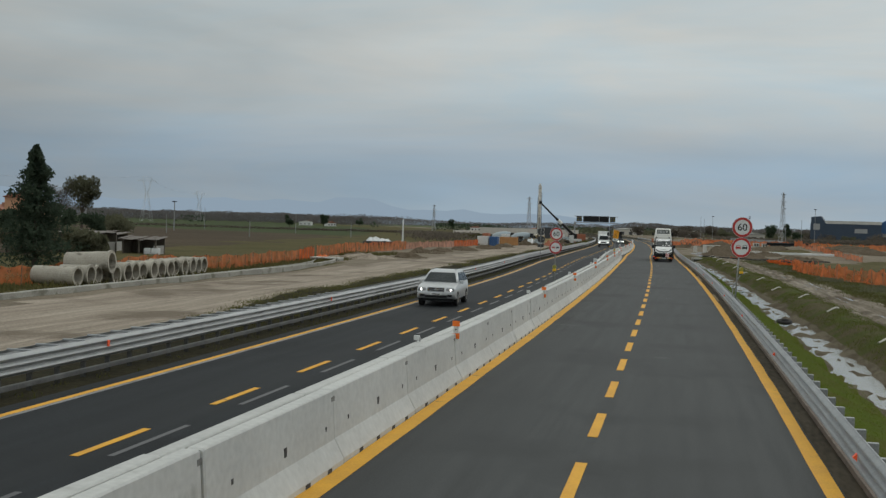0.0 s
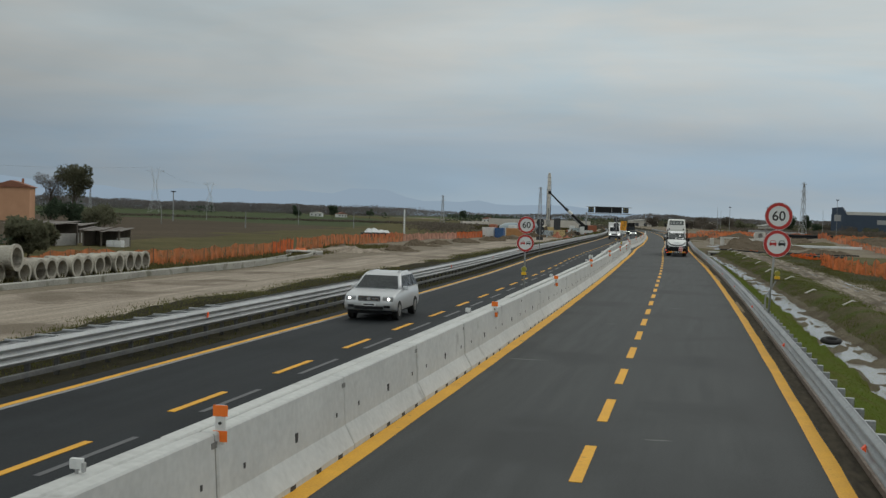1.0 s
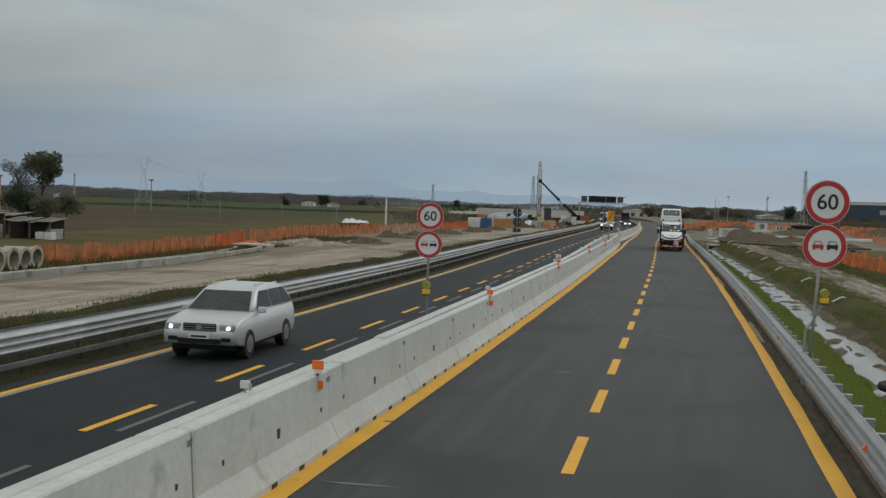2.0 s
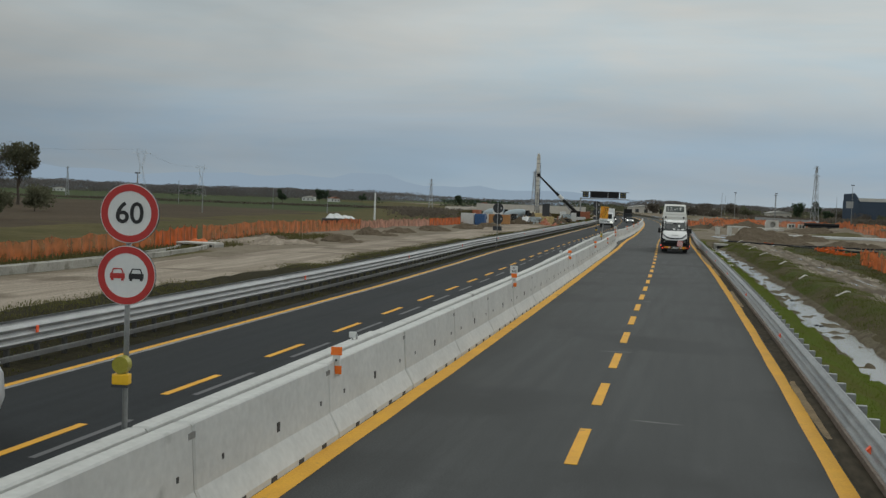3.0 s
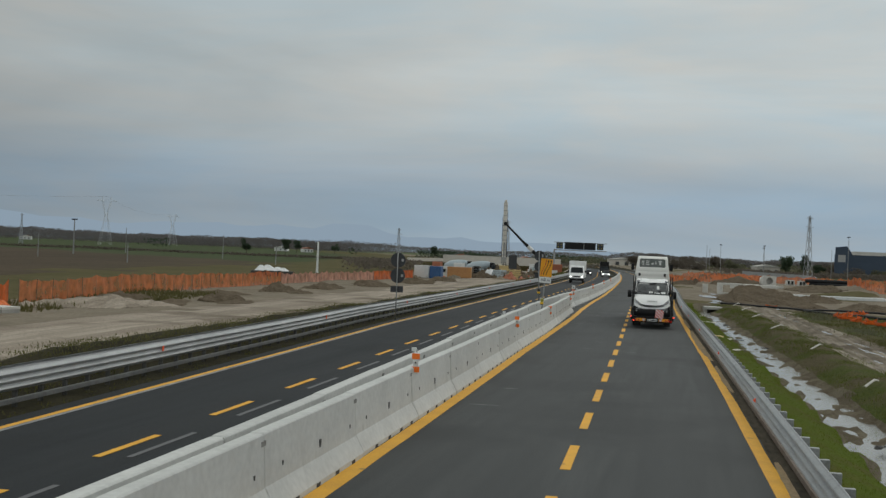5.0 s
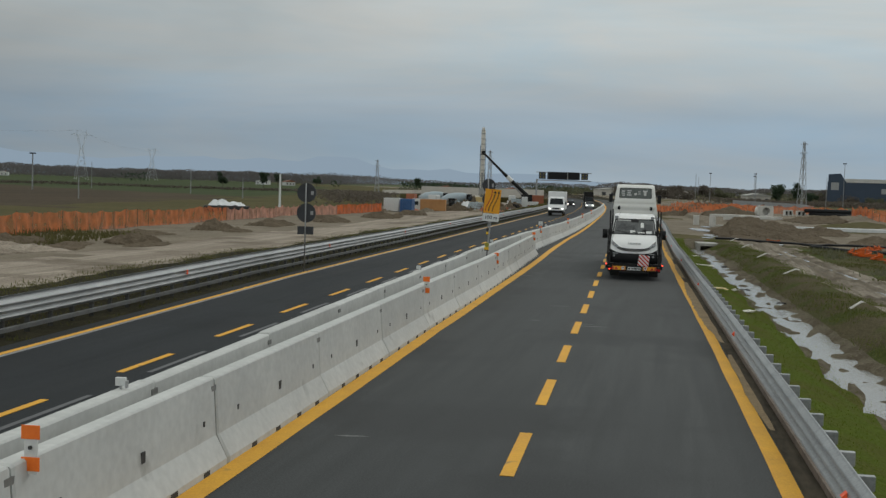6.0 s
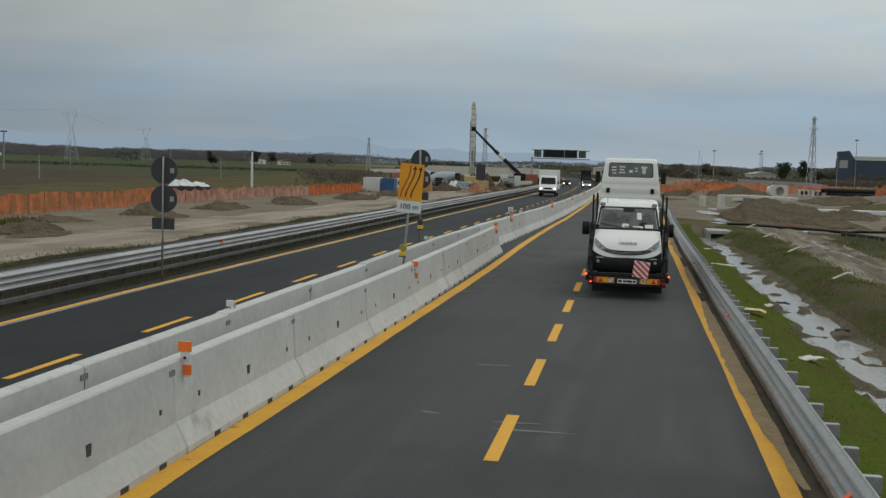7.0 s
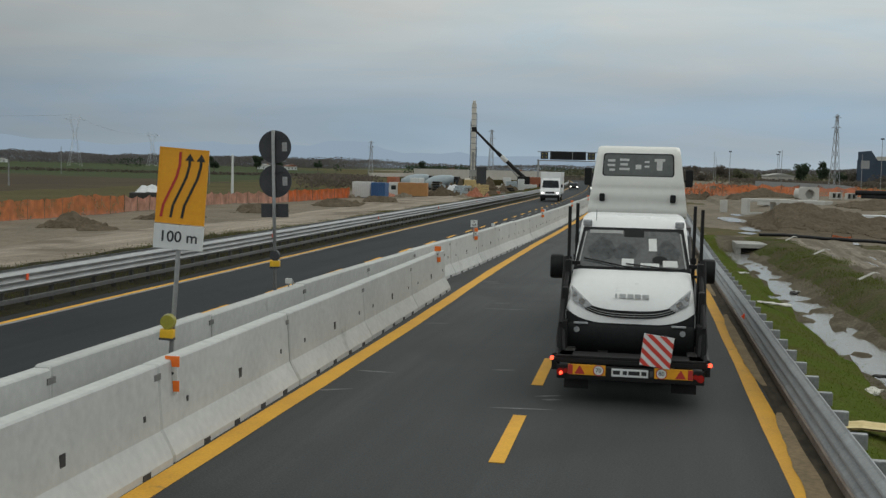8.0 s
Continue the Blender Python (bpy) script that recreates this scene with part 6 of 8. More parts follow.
hr = random.Random(5)
M["orange_cloth"] = surface("crumpled_orange_net", (0.50, 0.10, 0.02), (0.74, 0.19, 0.04), 3, 14, 0.7, bump=0.5, bdist=0.05)
heap(138.5, -42.6, 1.1, 1.6, 0.75, M["orange_cloth"], hr, "crumpled heap of orange netting by the culvert", "netting_heap")
for s, u, w, l, h in ((166, -37.0, 2.1, 3.0, 0.85), (190, -39.4, 2.0, 3.0, 0.95), (187, -36.0, 1.5, 2.5, 0.40), (163.5, -34.8, 1.3, 3.4, 0.30), (158, -38.6, 1.6, 5.0, 0.28), (176, -41.0, 2.4, 4.0, 0.40), (205, -38.0, 2.5, 4, 0.7), (225, -36.5, 3, 5, 0.8), (246, -33.5, 3, 5, 0.9), (262, -31.5, 2.5, 4, 0.9)):
    heap(s, u, w, l, h, M["earth"], hr)
heap(150, -40.8, 4.6, 6.5, 0.95, M["gravel"], hr, "pale gravel ramp with wheel tracks", "gravel_ramp")
heap(158, -43.0, 2.6, 4.0, 0.7, M["earth"], hr)

# white tarpaulin over a load in the field, posts, sheds
M["tarp"] = surface("white_tarpaulin", (0.58, 0.59, 0.60), (0.76, 0.77, 0.77), 0.8, 6, 0.5, bump=0.4, bdist=0.1, obj=True)
tp = thing("covered_machine", "dark farm load under a crumpled white tarpaulin in the field", "farm load", at(256, -60.3, -1.75, 20))
part("load", B((-3.6, 3.6, -1.9, 1.5, 0, 0.95), bevel=0.2), M["shade_and_dark"], tp)
vs, fs = [], []
for i in range(17):
    for j in range(9):
        a, b = 2 * i / 16 - 1, 2 * j / 8 - 1
        vs.append((a * 3.4, b * 1.8, 0.55 + 1.35 * (1 - abs(a) ** 3) * (1 - 0.6 * b * b) * (0.8 + 0.75 * noise.noise((a * 4.2, b * 2, 1)))))
for i in range(16):
    for j in range(8):
        q = i * 9 + j
        fs.append((q, q + 9, q + 10, q + 1))
raw("tarpaulin", vs, fs, M["tarp"], tp, "white tarpaulin")


def pole(s, u, z0, z1, r, mat_, label, name="pole", lamp=False):
    g = thing(name, label, name.replace("_", " "), at(s, u, z0))
    part("shaft", T(((0, 0, 0), (0, 0, z1 - z0), r * 1.2, r * 0.8), seg=8), mat_, g)
    if lamp:
        part("lamp_head", B((-0.9, 0.9, -0.25, 0.25, -0.15, 0.2) if r > 0.2 else (-0.42, 0.42, -0.2, 0.2, -0.12, 0.14), bevel=0.05), M["black_steel"], g, m=pose(0, 0, z1 - z0))
    return g


pole(284.5, -59.4, -1.7, 4.6, 0.20, M["sign_white"], "tall white post in the field")
pole(400.5, -161.5, -1.7, 8.9, 0.21, M["galv_dull"], "tall grey floodlight mast in the fields", "floodlight_mast", True)
for s, u, h in ((300, -105, 3.0), (330, -140, 4.0), (420, -120, 6.0), (470, -170, 7.5), (360, -88, 3.5)):
    pole(s, u, -1.7, h, 0.12, M["galv_dull"], "thin grey post in the field")

M["shed_wood"] = surface("grey_shed_boards", (0.085, 0.070, 0.055), (0.19, 0.165, 0.135), 1.0, 10, 0.9, bump=0.2, stretch=(6, 6, 1), obj=True)
M["tin"] = surface("rusty_tin_roof", (0.085, 0.070, 0.060), (0.23, 0.205, 0.185), 1.3, 8, 0.75, 0.1, bump=0.2, obj=True)
M["roof_tile"] = surface("terracotta_tiles", (0.20, 0.085, 0.052), (0.31, 0.135, 0.085), 0.8, 6, 0.85, bump=0.3, obj=True)
M["plaster_orange"] = surface("ochre_plaster", (0.50, 0.27, 0.155), (0.60, 0.34, 0.21), 0.4, 6, 0.9, bump=0.1, obj=True)
M["brick_far"] = surface("brick_wall_far", (0.26, 0.13, 0.085), (0.40, 0.21, 0.14), 0.5, 8, 0.9, bump=0.1, obj=True)


def shed(s, u, w, l, h, rz, label):
    g = thing("shed", label, "shed", at(s, u, -1.75, rz))
    for x in (-w / 2, 0, w / 2):
        for y in (-l / 2, l / 2):
            part("post", B((x - 0.09, x + 0.09, y - 0.09, y + 0.09, 0, h - 0.1)), M["shed_wood"], g)
    part("back_wall", B((-w / 2, w / 2, l / 2 - 0.08, l / 2, 0, h - 0.15)), M["shed_wood"], g)
    part("side_wall", B((w / 2 - 0.3, w / 2, -l / 2, l / 2, 0, h * 0.55)), M["concrete_dark"], g)
    part("side_wall", B((-w / 2, -w / 2 + 0.08, -l / 2, l / 2, 0, h - 0.2)), M["shed_wood"], g)
    for i in range(8):                                  # loose, uneven roofing sheets
        x0 = -w / 2 - 0.5 + (w + 1) * i / 8
        lift = 0.05 * (i % 2) + 0.05 * math.sin(i * 2.3 + s) - 0.10 * math.sin(math.pi * (i + 0.5) / 8)
        part("roof_sheet", B((x0, x0 + (w + 1) / 8 - 0.02, -l / 2 - 0.5 - 0.1 * math.sin(i * 1.7), l / 2 + 0.4, h - 0.06, h)), M["tin"], g, "patched tin roofing", m=pose(0, 0, lift, 4 + 1.2 * math.sin(i * 3.1), 0, 0))
    return g


shed(140, -68.0, 4.4, 4.0, 2.35, 8, "ramshackle wooden lean-to with a tin roof")
shed(138, -75.4, 6.4, 4.5, 2.95, -5, "low dark wooden shed with a patched tin roof")
shed(150, -79.0, 6.0, 4.0, 2.6, 3, "old wooden barn with a tin roof")
gb = thing("white_bags", "stack of white bulk bags beside the shed", "bags", at(138, -66.6, -1.7))
for i in range(2):
    part("bag", pillow([(0, 0), (-0.06, 0.5), (0, 0.95), (0.9, 0.95), (0.96, 0.5), (0.9, 0)], 0.48, 0.15, 0.12), M["tarp"], gb, m=pose(i % 2 * 1.0, 0, (i // 2) * 0.95))


def house(s, u, w, l, h, rise, rz, wall, roof, label, z=-1.7, wins=3):
    g = thing("house", label, "house", at(s, u, z, rz))
    part("wall", B((-w / 2, w / 2, -l / 2, l / 2, 0, h)), wall, g)
    bm = bmesh.new()
    prism(bm, [(-w / 2 - 0.5, h - 0.1), (w / 2 + 0.5, h - 0.1), (w / 2 + 0.5, h + 0.1), (0, h + rise), (-w / 2 - 0.5, h + 0.1)], -l / 2 - 0.4, l / 2 + 0.4)
    part("roof", bm, roof, g, "tiled roof")
    for fl in range(max(1, int(h // 2.7))):
        for i in range(wins):
            x = -w / 2 + w * (i + 0.5) / wins
            wi = part("window", B((x - 0.5, x + 0.5, -l / 2 - 0.03, -l / 2 + 0.02, 0.9 + 2.8 * fl, 2.2 + 2.8 * fl)), M["dark_glass"], g)
            part("sill", B((x - 0.6, x + 0.6, -l / 2 - 0.12, -l / 2, 0.8 + 2.8 * fl, 0.9 + 2.8 * fl)), M["slab"], wi)
    part("chimney", B((w * 0.2, w * 0.2 + 0.6, 0, 0.6, h + rise * 0.3, h + rise + 0.6)), M["brick_far"], g)
    return g


tr_r = random.Random(9)
tree(88, -53.9, -1.6, 10.9, 8.4, M["leaf_fir"], tr_r, 8200, 0.22, "tall dark green conifer beside the sheds", "cone", 0.15, "conifer")
tree(318, -162.0, -1.7, 18.0, 14.0, M["leaf_olive"], tr_r, 5200, 0.45, "broad autumn tree with thinning leaves", "round", 0.27)
tree(318, -169.0, -1.7, 18.0, 11.5, M["leaf_brown"], tr_r, 5200, 0.40, "almost bare tree beside the farmhouse", "round", 0.13)
for s, u, h, w in ((205, -107, 6, 8), (190, -96, 5, 7), (260, -140, 6, 10), (250, -122, 5, 8), (300, -148, 5, 8), (100, -61, 5, 5), (112, -68, 5, 6), (122, -76, 5.5, 7), (130, -82, 4.5, 6), (118, -66, 3.4, 5), (133, -72.6, 2.8, 3.6), (104, -57, 3.2, 4)):
    tree(s, u, -1.8, h, w, M["leaf_dark"] if h > 5 else M["leaf_olive"], tr_r, 1800, 0.15, "dense dark shrubbery round the farm", "round", 0.24, "shrub")
house(302, -172.0, 9.8, 8.0, 9.3, 1.8, 18, M["plaster_orange"], M["roof_tile"], "ochre farmhouse with a low tiled roof", wins=0)
house(330, -196, 14.0, 8.0, 5.5, 1.8, -10, M["brick_far"], M["roof_tile"], "brick farm building with a tiled roof", wins=4)

# ---------------------------------------------------------------- the verge, ditch and works ground beside our carriageway
rr_ = random.Random(31)
spots = []
for i in range(14000):
    s = 5 + 178 * rr_.random()
    spots.append(on_ground(s, rr_.uniform(2.95, 5.25)))
blades("verge_grass", "short wet green grass on the slope", spots, M["tuft_green"], rr_, (0.018, 0.045), 0.006, 6, spread=0.25)
spots = []
for i in range(9000):
    s = 10 + 172 * rr_.random()
    u = 7.15 + 2.4 * rr_.random()
    if noise.noise((s * 0.25, u * 0.8, 2)) > -0.05:
        spots.append(on_ground(s, u))
blades("bank_weeds", "rough weeds and grass on the ditch bank", spots, M["tuft_bank"], rr_, (0.04, 0.15), 0.010, 10, spread=0.28)
spots = []
for i in range(2600):
    s, u = 40 + 142 * rr_.random(), 13.2 + 7.5 * rr_.random() ** 1.4
    if noise.noise((s * 0.12, u * 0.4, 6)) > -0.25:
        spots.append(on_ground(s, u))
blades("rough_grass", "rank dark grass and scrub beside the works track", spots, M["tuft_dark"], rr_, (0.06, 0.24), 0.016, 16, spread=0.45)
spots = []
for i in range(420):
    s, u = 45 + 135 * rr_.random(), 13.8 + 5.0 * rr_.random()
    if noise.noise((s * 0.10, u * 0.3, 9)) > 0.12:
        spots.append(on_ground(s, u))
blades("scrub", "dark brown-green scrub along the site netting", spots, M["leaf_olive"], rr_, (0.15, 0.48), 0.03, 26, "scrub", spread=0.5)

# curved white drain chutes down the bank
M["chute"] = surface("chute_plastic", (0.42, 0.40, 0.36), (0.60, 0.585, 0.54), 2, 12, 0.6, bump=0.1, stain=((0.28, 0.25, 0.2), 3, 0.58))


def chute(s, u, rz, length, r):
    x, y, z = on_ground(s, u)
    g = thing("drain_chute", "bent pale half pipe lying on the ditch bank", "drain pipe", at(s, u, z + 0.05, rz), "drain chutes on the bank")
    secs = []
    n = 8
    for i in range(n + 1):
        f = i / n
        cx = length * (f - 0.5)
        cz = 0.04 + 0.30 * min(f, 0.72) - 0.22 * max(0, f - 0.8)
        ring_ = []
        for k_ in range(9):
            a = math.pi * k_ / 8
            ring_.append((cx, r * math.cos(a), cz + r * math.sin(a)))
        for k_ in range(9):
            a = math.pi * (8 - k_) / 8
            ring_.append((cx, r * 0.86 * math.cos(a), cz + r * 0.86 * math.sin(a)))
        secs.append(ring_)
    part("half_pipe", loft(secs), M["chute"], g)
    return g


for s, u, rz, L in ((58.5, 7.9, 35, 1.3), (71.0, 8.0, 40, 1.5), (83.0, 7.6, 45, 1.7), (97.0, 7.8, 40, 1.6), (111, 7.6, 50, 1.5), (126, 8.0, 45, 1.5), (143, 8.2, 40, 1.9), (155, 8.3, 40, 1.8), (167, 8.7, 40, 1.8), (178.5, 9.0, 40, 1.5), (30, 8.0, 40, 1.6), (44, 7.8, 40, 1.5)):
    chute(s, u, rz, L * 0.58, 0.052)

# rubbish in the ditch and on the slope
M["foam"] = surface("torn_sheet", (0.55, 0.53, 0.46), (0.74, 0.72, 0.64), 2, 10, 0.8, bump=0.3, obj=True)
M["yellow_sheet"] = surface("yellow_insulation_sheet", (0.60, 0.46, 0.20), (0.78, 0.64, 0.34), 2, 10, 0.8, bump=0.3, obj=True)


def scrap(s, u, z, w, l, mat_, label, rz=0, name="scrap_sheet", curl=0.12, dz=0.0):
    x, y, gz = on_ground(s, u)
    g = thing(name, label, "rubbish", at(s, u, gz + dz, rz))
    vs = []
    n = 6
    for k_ in (0, 0.03):
        for i in range(n + 1):
            for j in range(4):
                a, b = 2 * i / n - 1, 2 * j / 3 - 1
                vs.append((a * l / 2 * (1 + 0.1 * noise.noise((s, b, i))), b * w / 2 * (1 + 0.15 * noise.noise((s, a * 2, j))), 0.04 + k_ + curl * (1 - a * a) + 0.05 * noise.noise((a * 2, b * 2, s))))
    fs = []
    o = (n + 1) * 4
    for i in range(n):
        for j in range(3):
            q = i * 4 + j
            fs += [(q, q + 4, q + 5, q + 1), (q + o, q + 1 + o, q + 5 + o, q + 4 + o)]
    raw("sheet", vs, fs, mat_, g)
    return g


scrap(131.5, 3.62, 0, 0.55, 0.95, M["yellow_sheet"], "torn yellow insulation sheet on the grass", -10, curl=0.05)
for s, u, w, l, rz in ((125.0, 4.3, 0.35, 0.7, 40), (137.0, 4.9, 0.3, 0.55, 60), (148.0, 4.2, 0.4, 1.2, -30), (160, 4.6, 0.3, 0.6, 20)):
    scrap(s, u, 0, w, l, M["foam"], "scrap of pale sheet on the grass slope", rz, curl=0.03)
for s, u, w, l in ((101, 6.0, 0.2, 0.4), (133, 6.4, 0.22, 0.4), (140, 5.7, 0.2, 0.5), (88, 5.6, 0.2, 0.4), (158, 6.3, 0.3, 0.6)):
    scrap(s, u, 0, w, l, M["shade_and_dark"], "dark wet rubbish lying in the ditch water", rr_.uniform(0, 180), "ditch_rubbish", 0.03, 0.10)
ty = thing("tyre", "old black tyre at the edge of the ditch", "tyre", at(58.6, 5.6, on_ground(58.6, 5.6)[2] + 0.12, 0, 8, 0))
seg = 20
secs = []
for i in range(9):
    a = 2 * math.pi * i / 8
    secs.append([((0.30 + 0.11 * math.cos(a)) * math.cos(2 * math.pi * k_ / seg), (0.30 + 0.11 * math.cos(a)) * math.sin(2 * math.pi * k_ / seg), 0.1 + 0.1 * math.sin(a)) for k_ in range(seg)])
part("tyre_body", loft(secs, caps=False), M["rubber"], ty, smooth=True)

# box culvert under the crossing
cu = thing("culvert_mouth", "concrete culvert mouth with a dark opening at the ditch end", "culvert", at(178.7, 7.25, -1.36))
part("lid", B((-1.15, 1.25, -0.2, 2.6, 0.62, 0.86), bevel=0.03), M["concrete_dark"], cu)
part("cheek", B((-1.15, -0.9, -0.1, 2.4, -0.3, 0.63)), M["concrete_dark"], cu)
part("cheek", B((1.0, 1.25, -0.1, 2.4, -0.3, 0.63)), M["concrete_dark"], cu)
# near-black sheet in place of the shade inside the opening
part("inside_shade", B((-0.9, 1.0, 0.35, 0.6, -0.3, 0.63)), M["shade_and_dark"], cu)

# crossing works: slabs, ring units, black pipes, nets
def grounded(s, u, dz=0.0, rz=0.0):
    return at(s, u, on_ground(s, u)[2] + dz, rz)


bx = thing("box_culvert_unit", "pale precast box culvert standing open on the works ground", "concrete unit", grounded(222, 12.7, 0.0, 8))
part("slab", B((-1.5, 1.5, -1.0, 1.0, 1.15, 1.4), bevel=0.02), M["slab"], bx)
part("slab", B((-1.5, 1.5, -1.0, 1.0, -0.1, 0.12), bevel=0.02), M["slab"], bx)
for x in (-1.35, 1.35):
    part("cheek", B((x - 0.15, x + 0.15, -1.0, 1.0, 0.1, 1.16)), M["slab"], bx)
g = thing("concrete_slab", "long pale concrete slab lying on the mud", "concrete slab", grounded(232, 17.4, 0.0, -35))
part("slab", B((-3.6, 3.6, -1.0, 1.0, -0.2, 0.45), bevel=0.04), M["slab"], g)
g = thing("concrete_post", "upright pale concrete block", "concrete block", grounded(229, 10.1))
part("block", B((-0.35, 0.35, -0.3, 0.3, -0.2, 1.2), bevel=0.04), M["slab"], g)
g = thing("frame_unit", "pale square concrete unit with a round opening", "concrete unit", grounded(240, 20.2, 0.0, 10))
bm = bmesh.new()
outer, inner = [], []
for k_ in range(32):
    a = 2 * math.pi * (k_ + 0.5) / 32
    c_, s_ = math.cos(a), math.sin(a)
    f = 0.98 / max(abs(c_), abs(s_))
    outer.append((c_ * f, 0.72 + s_ * f * 0.72))
    inner.append((0.52 * c_, 0.66 + 0.52 * s_))
for y0_, y1_ in ((-0.4, 0.4),):
    o0, i0, o1, i1 = [[bm.verts.new((x_, y_, z_)) for x_, z_ in pts_] for pts_, y_ in ((outer, y0_), (inner, y0_), (outer, y1_), (inner, y1_))]
    for k_ in range(32):
        q = (k_ + 1) % 32
        bm.faces.new((o0[k_], o0[q], i0[q], i0[k_]))
        bm.faces.new((o1[q], o1[k_], i1[k_], i1[q]))
        bm.faces.new((o0[q], o0[k_], o1[k_], o1[q]))
        bm.faces.new((i0[k_], i0[q], i1[q], i1[k_]))
part("frame", bm, M["slab"], g)
part("back_panel", B((-0.7, 0.7, 0.2, 0.3, 0.1, 1.3)), M["concrete_dark"], g)
g = thing("concrete_ring", "pale precast concrete ring unit", "concrete ring", grounded(248, 20.6, 0.62, 60))
part("ring", ring(0.42, 0.62, -0.45, 0.45, 24), M["slab"], g)
for s, u in ((246.4, 24.3), (248.4, 26.4)):
    g = thing("concrete_block", "pale hollow concrete block on the works ground", "concrete block", grounded(s, u, 0.0, 5), "hollow blocks by the pipes")
    part("block", B((-0.6, 0.6, -0.4, 0.4, 0.62, 0.75), (-0.6, 0.6, -0.4, 0.4, -0.1, 0.12), (-0.6, -0.45, -0.4, 0.4, 0.1, 0.63), (-0.08, 0.08, -0.4, 0.4, 0.1, 0.63), (0.45, 0.6, -0.4, 0.4, 0.1, 0.63)), M["slab"], g)
    # shade of the hollows painted as a near-black slab
    part("core_shade", B((-0.45, 0.45, 0.1, 0.2, 0.1, 0.62)), M["shade_and_dark"], g)
for i, (z, du, su) in enumerate(((0.28, 0, 0), (0.28, 0.62, 0.3), (0.28, 1.25, 1.0), (0.78, 0.3, -0.6), (0.78, 0.95, 0.2))):
    g = thing("black_pipe", "long black plastic pipe in a stack", "pipe", at(247 + du * 1.1, 31.3 + su, on_ground(247, 31)[2] + z, 86 + rr_.uniform(-5, 5)), "stacked black pipes")
    seg = 14
    part("pipe_wall", loft([[(r * math.cos(2 * math.pi * k_ / seg), y, r * math.sin(2 * math.pi * k_ / seg)) for k_ in range(seg)] for y, r in ((-4, 0.29), (4, 0.29), (4, 0.24), (-4, 0.24), (-4, 0.29))], caps=False), M["black_plastic"], g, smooth=True)


def bent_tube(pts, r, seg=8):
    secs = []
    for k_, p_ in enumerate(pts):
        d = (pts[min(k_ + 1, len(pts) - 1)] - pts[max(k_ - 1, 0)]).normalized()
        side = d.cross(Vector((0, 0, 1))).normalized()
        up = side.cross(d)
        secs.append([p_ + side * r * math.cos(2 * math.pi * a / seg) + up * r * math.sin(2 * math.pi * a / seg) for a in range(seg)])
    return loft(secs)


# a thin black hose laid over the mud
hp = [P(186 + 0.5 * math.sin(k_ * 0.5), 8.2 + 0.8 * k_) for k_ in range(26)]
bm = bent_tube([Vector((p_.x, p_.y, ground_z(p_.x, p_.y) + 0.09)) for p_ in hp], 0.11)
tagged(part("black_hose", bm, M["black_plastic"]), "long black hose laid across the mud", "hose")
hp = [P(181 - 7 * math.sin(k_ * 0.12), 15.5 + 0.5 * k_) for k_ in range(18)]
bm = bent_tube([Vector((p_.x, p_.y, ground_z(p_.x, p_.y) + 0.12)) for p_ in hp], 0.13)
tagged(part("black_hose", bm, M["black_plastic"]), "black hose curling beside the collapsed netting", "hose")
for s, u, l_, rz in ((187.5, 9.6, 2.2, 70), (188.2, 9.9, 1.8, 95), (187.0, 9.0, 1.5, 40)):
    g = thing("dark_plank", "dark wet plank lying on the mud", "plank", grounded(s, u, 0.03, rz), "planks by the culvert")
    part("board", B((-0.12, 0.12, -l_ / 2, l_ / 2, 0, 0.06), bevel=0.01), M["shade_and_dark"], g)
lh = thing("pale_sheet_strip", "long pale geotextile strip on the earth bank", "sheet", at(208, 24.5, on_ground(208, 24)[2] + 0.12, 90 + 3))
part("strip", B((-0.45, 0.45, -8.5, 8.5, -0.3, 0.30), bevel=0.08), M["tarp"], lh)
for s, u, w, l in ((194, 8.6, 1.5, 5.6), (210, 8.8, 2.0, 11.0), (188.5, 7.8, 1.0, 2.6), (186.5, 11.5, 0.5, 1.6), (221, 10.6, 1.2, 5.0), (183.0, 13.5, 0.5, 2.2)):
    rim_ = [on_ground(s, u)]
    for k_ in range(28):
        a = 2 * math.pi * k_ / 28
        f = 1 + 0.45 * noise.noise((math.cos(a) * 1.3, math.sin(a) * 1.3, s)) + 0.22 * noise.noise((math.cos(a) * 4, math.sin(a) * 4, s))
        rim_.append(on_ground(s + l / 2 * f * math.sin(a), u + w / 2 * f * math.cos(a)))
    ob = raw("puddle", [(x_, y_, z_ + 0.035) for x_, y_, z_ in rim_], [(0, k_ + 1, (k_ + 1) % 28 + 1) for k_ in range(28)], M["water"])
    tagged(ob, "pale puddle on the muddy works ground", "puddle", "puddles")
fence([(92, 20.5), (105, 18.2), (118, 16.6), (130, 15.6), (142, 16.2)], 1.5, M["net_thin"], "orange safety netting beside the works track", fr, sag=0.35, ripple=0.3)
fence([(60, 24.0), (78, 22.0), (92, 20.5)], 1.4, M["net_thin"], "orange safety netting beside the works track", fr, sag=0.35, ripple=0.3)
fence([(160, 18.5), (172, 17.0), (184, 21.5)], 0.5, M["net_orange"], "collapsed orange netting on the mud", fr, sag=0.34, ripple=0.9)
fence([(190, 34), (214, 33), (236, 30.5)], 1.2, M["net_thin"], "orange netting behind the spoil", fr, sag=0.3)
fence([(330, 9.5), (300, 11.5), (276, 15.0), (273, 20.0), (275, 33.0), (268, 46.0), (262, 62.0)], 1.5, M["net_thin"], "orange safety netting round the crossing works", fr, sag=0.35, ripple=0.2)
fence([(350, 8.5), (325, 14.0), (296, 19.0), (290, 28.0)], 1.4, M["net_thin"], "orange safety netting round the crossing works", fr, sag=0.35, ripple=0.2)
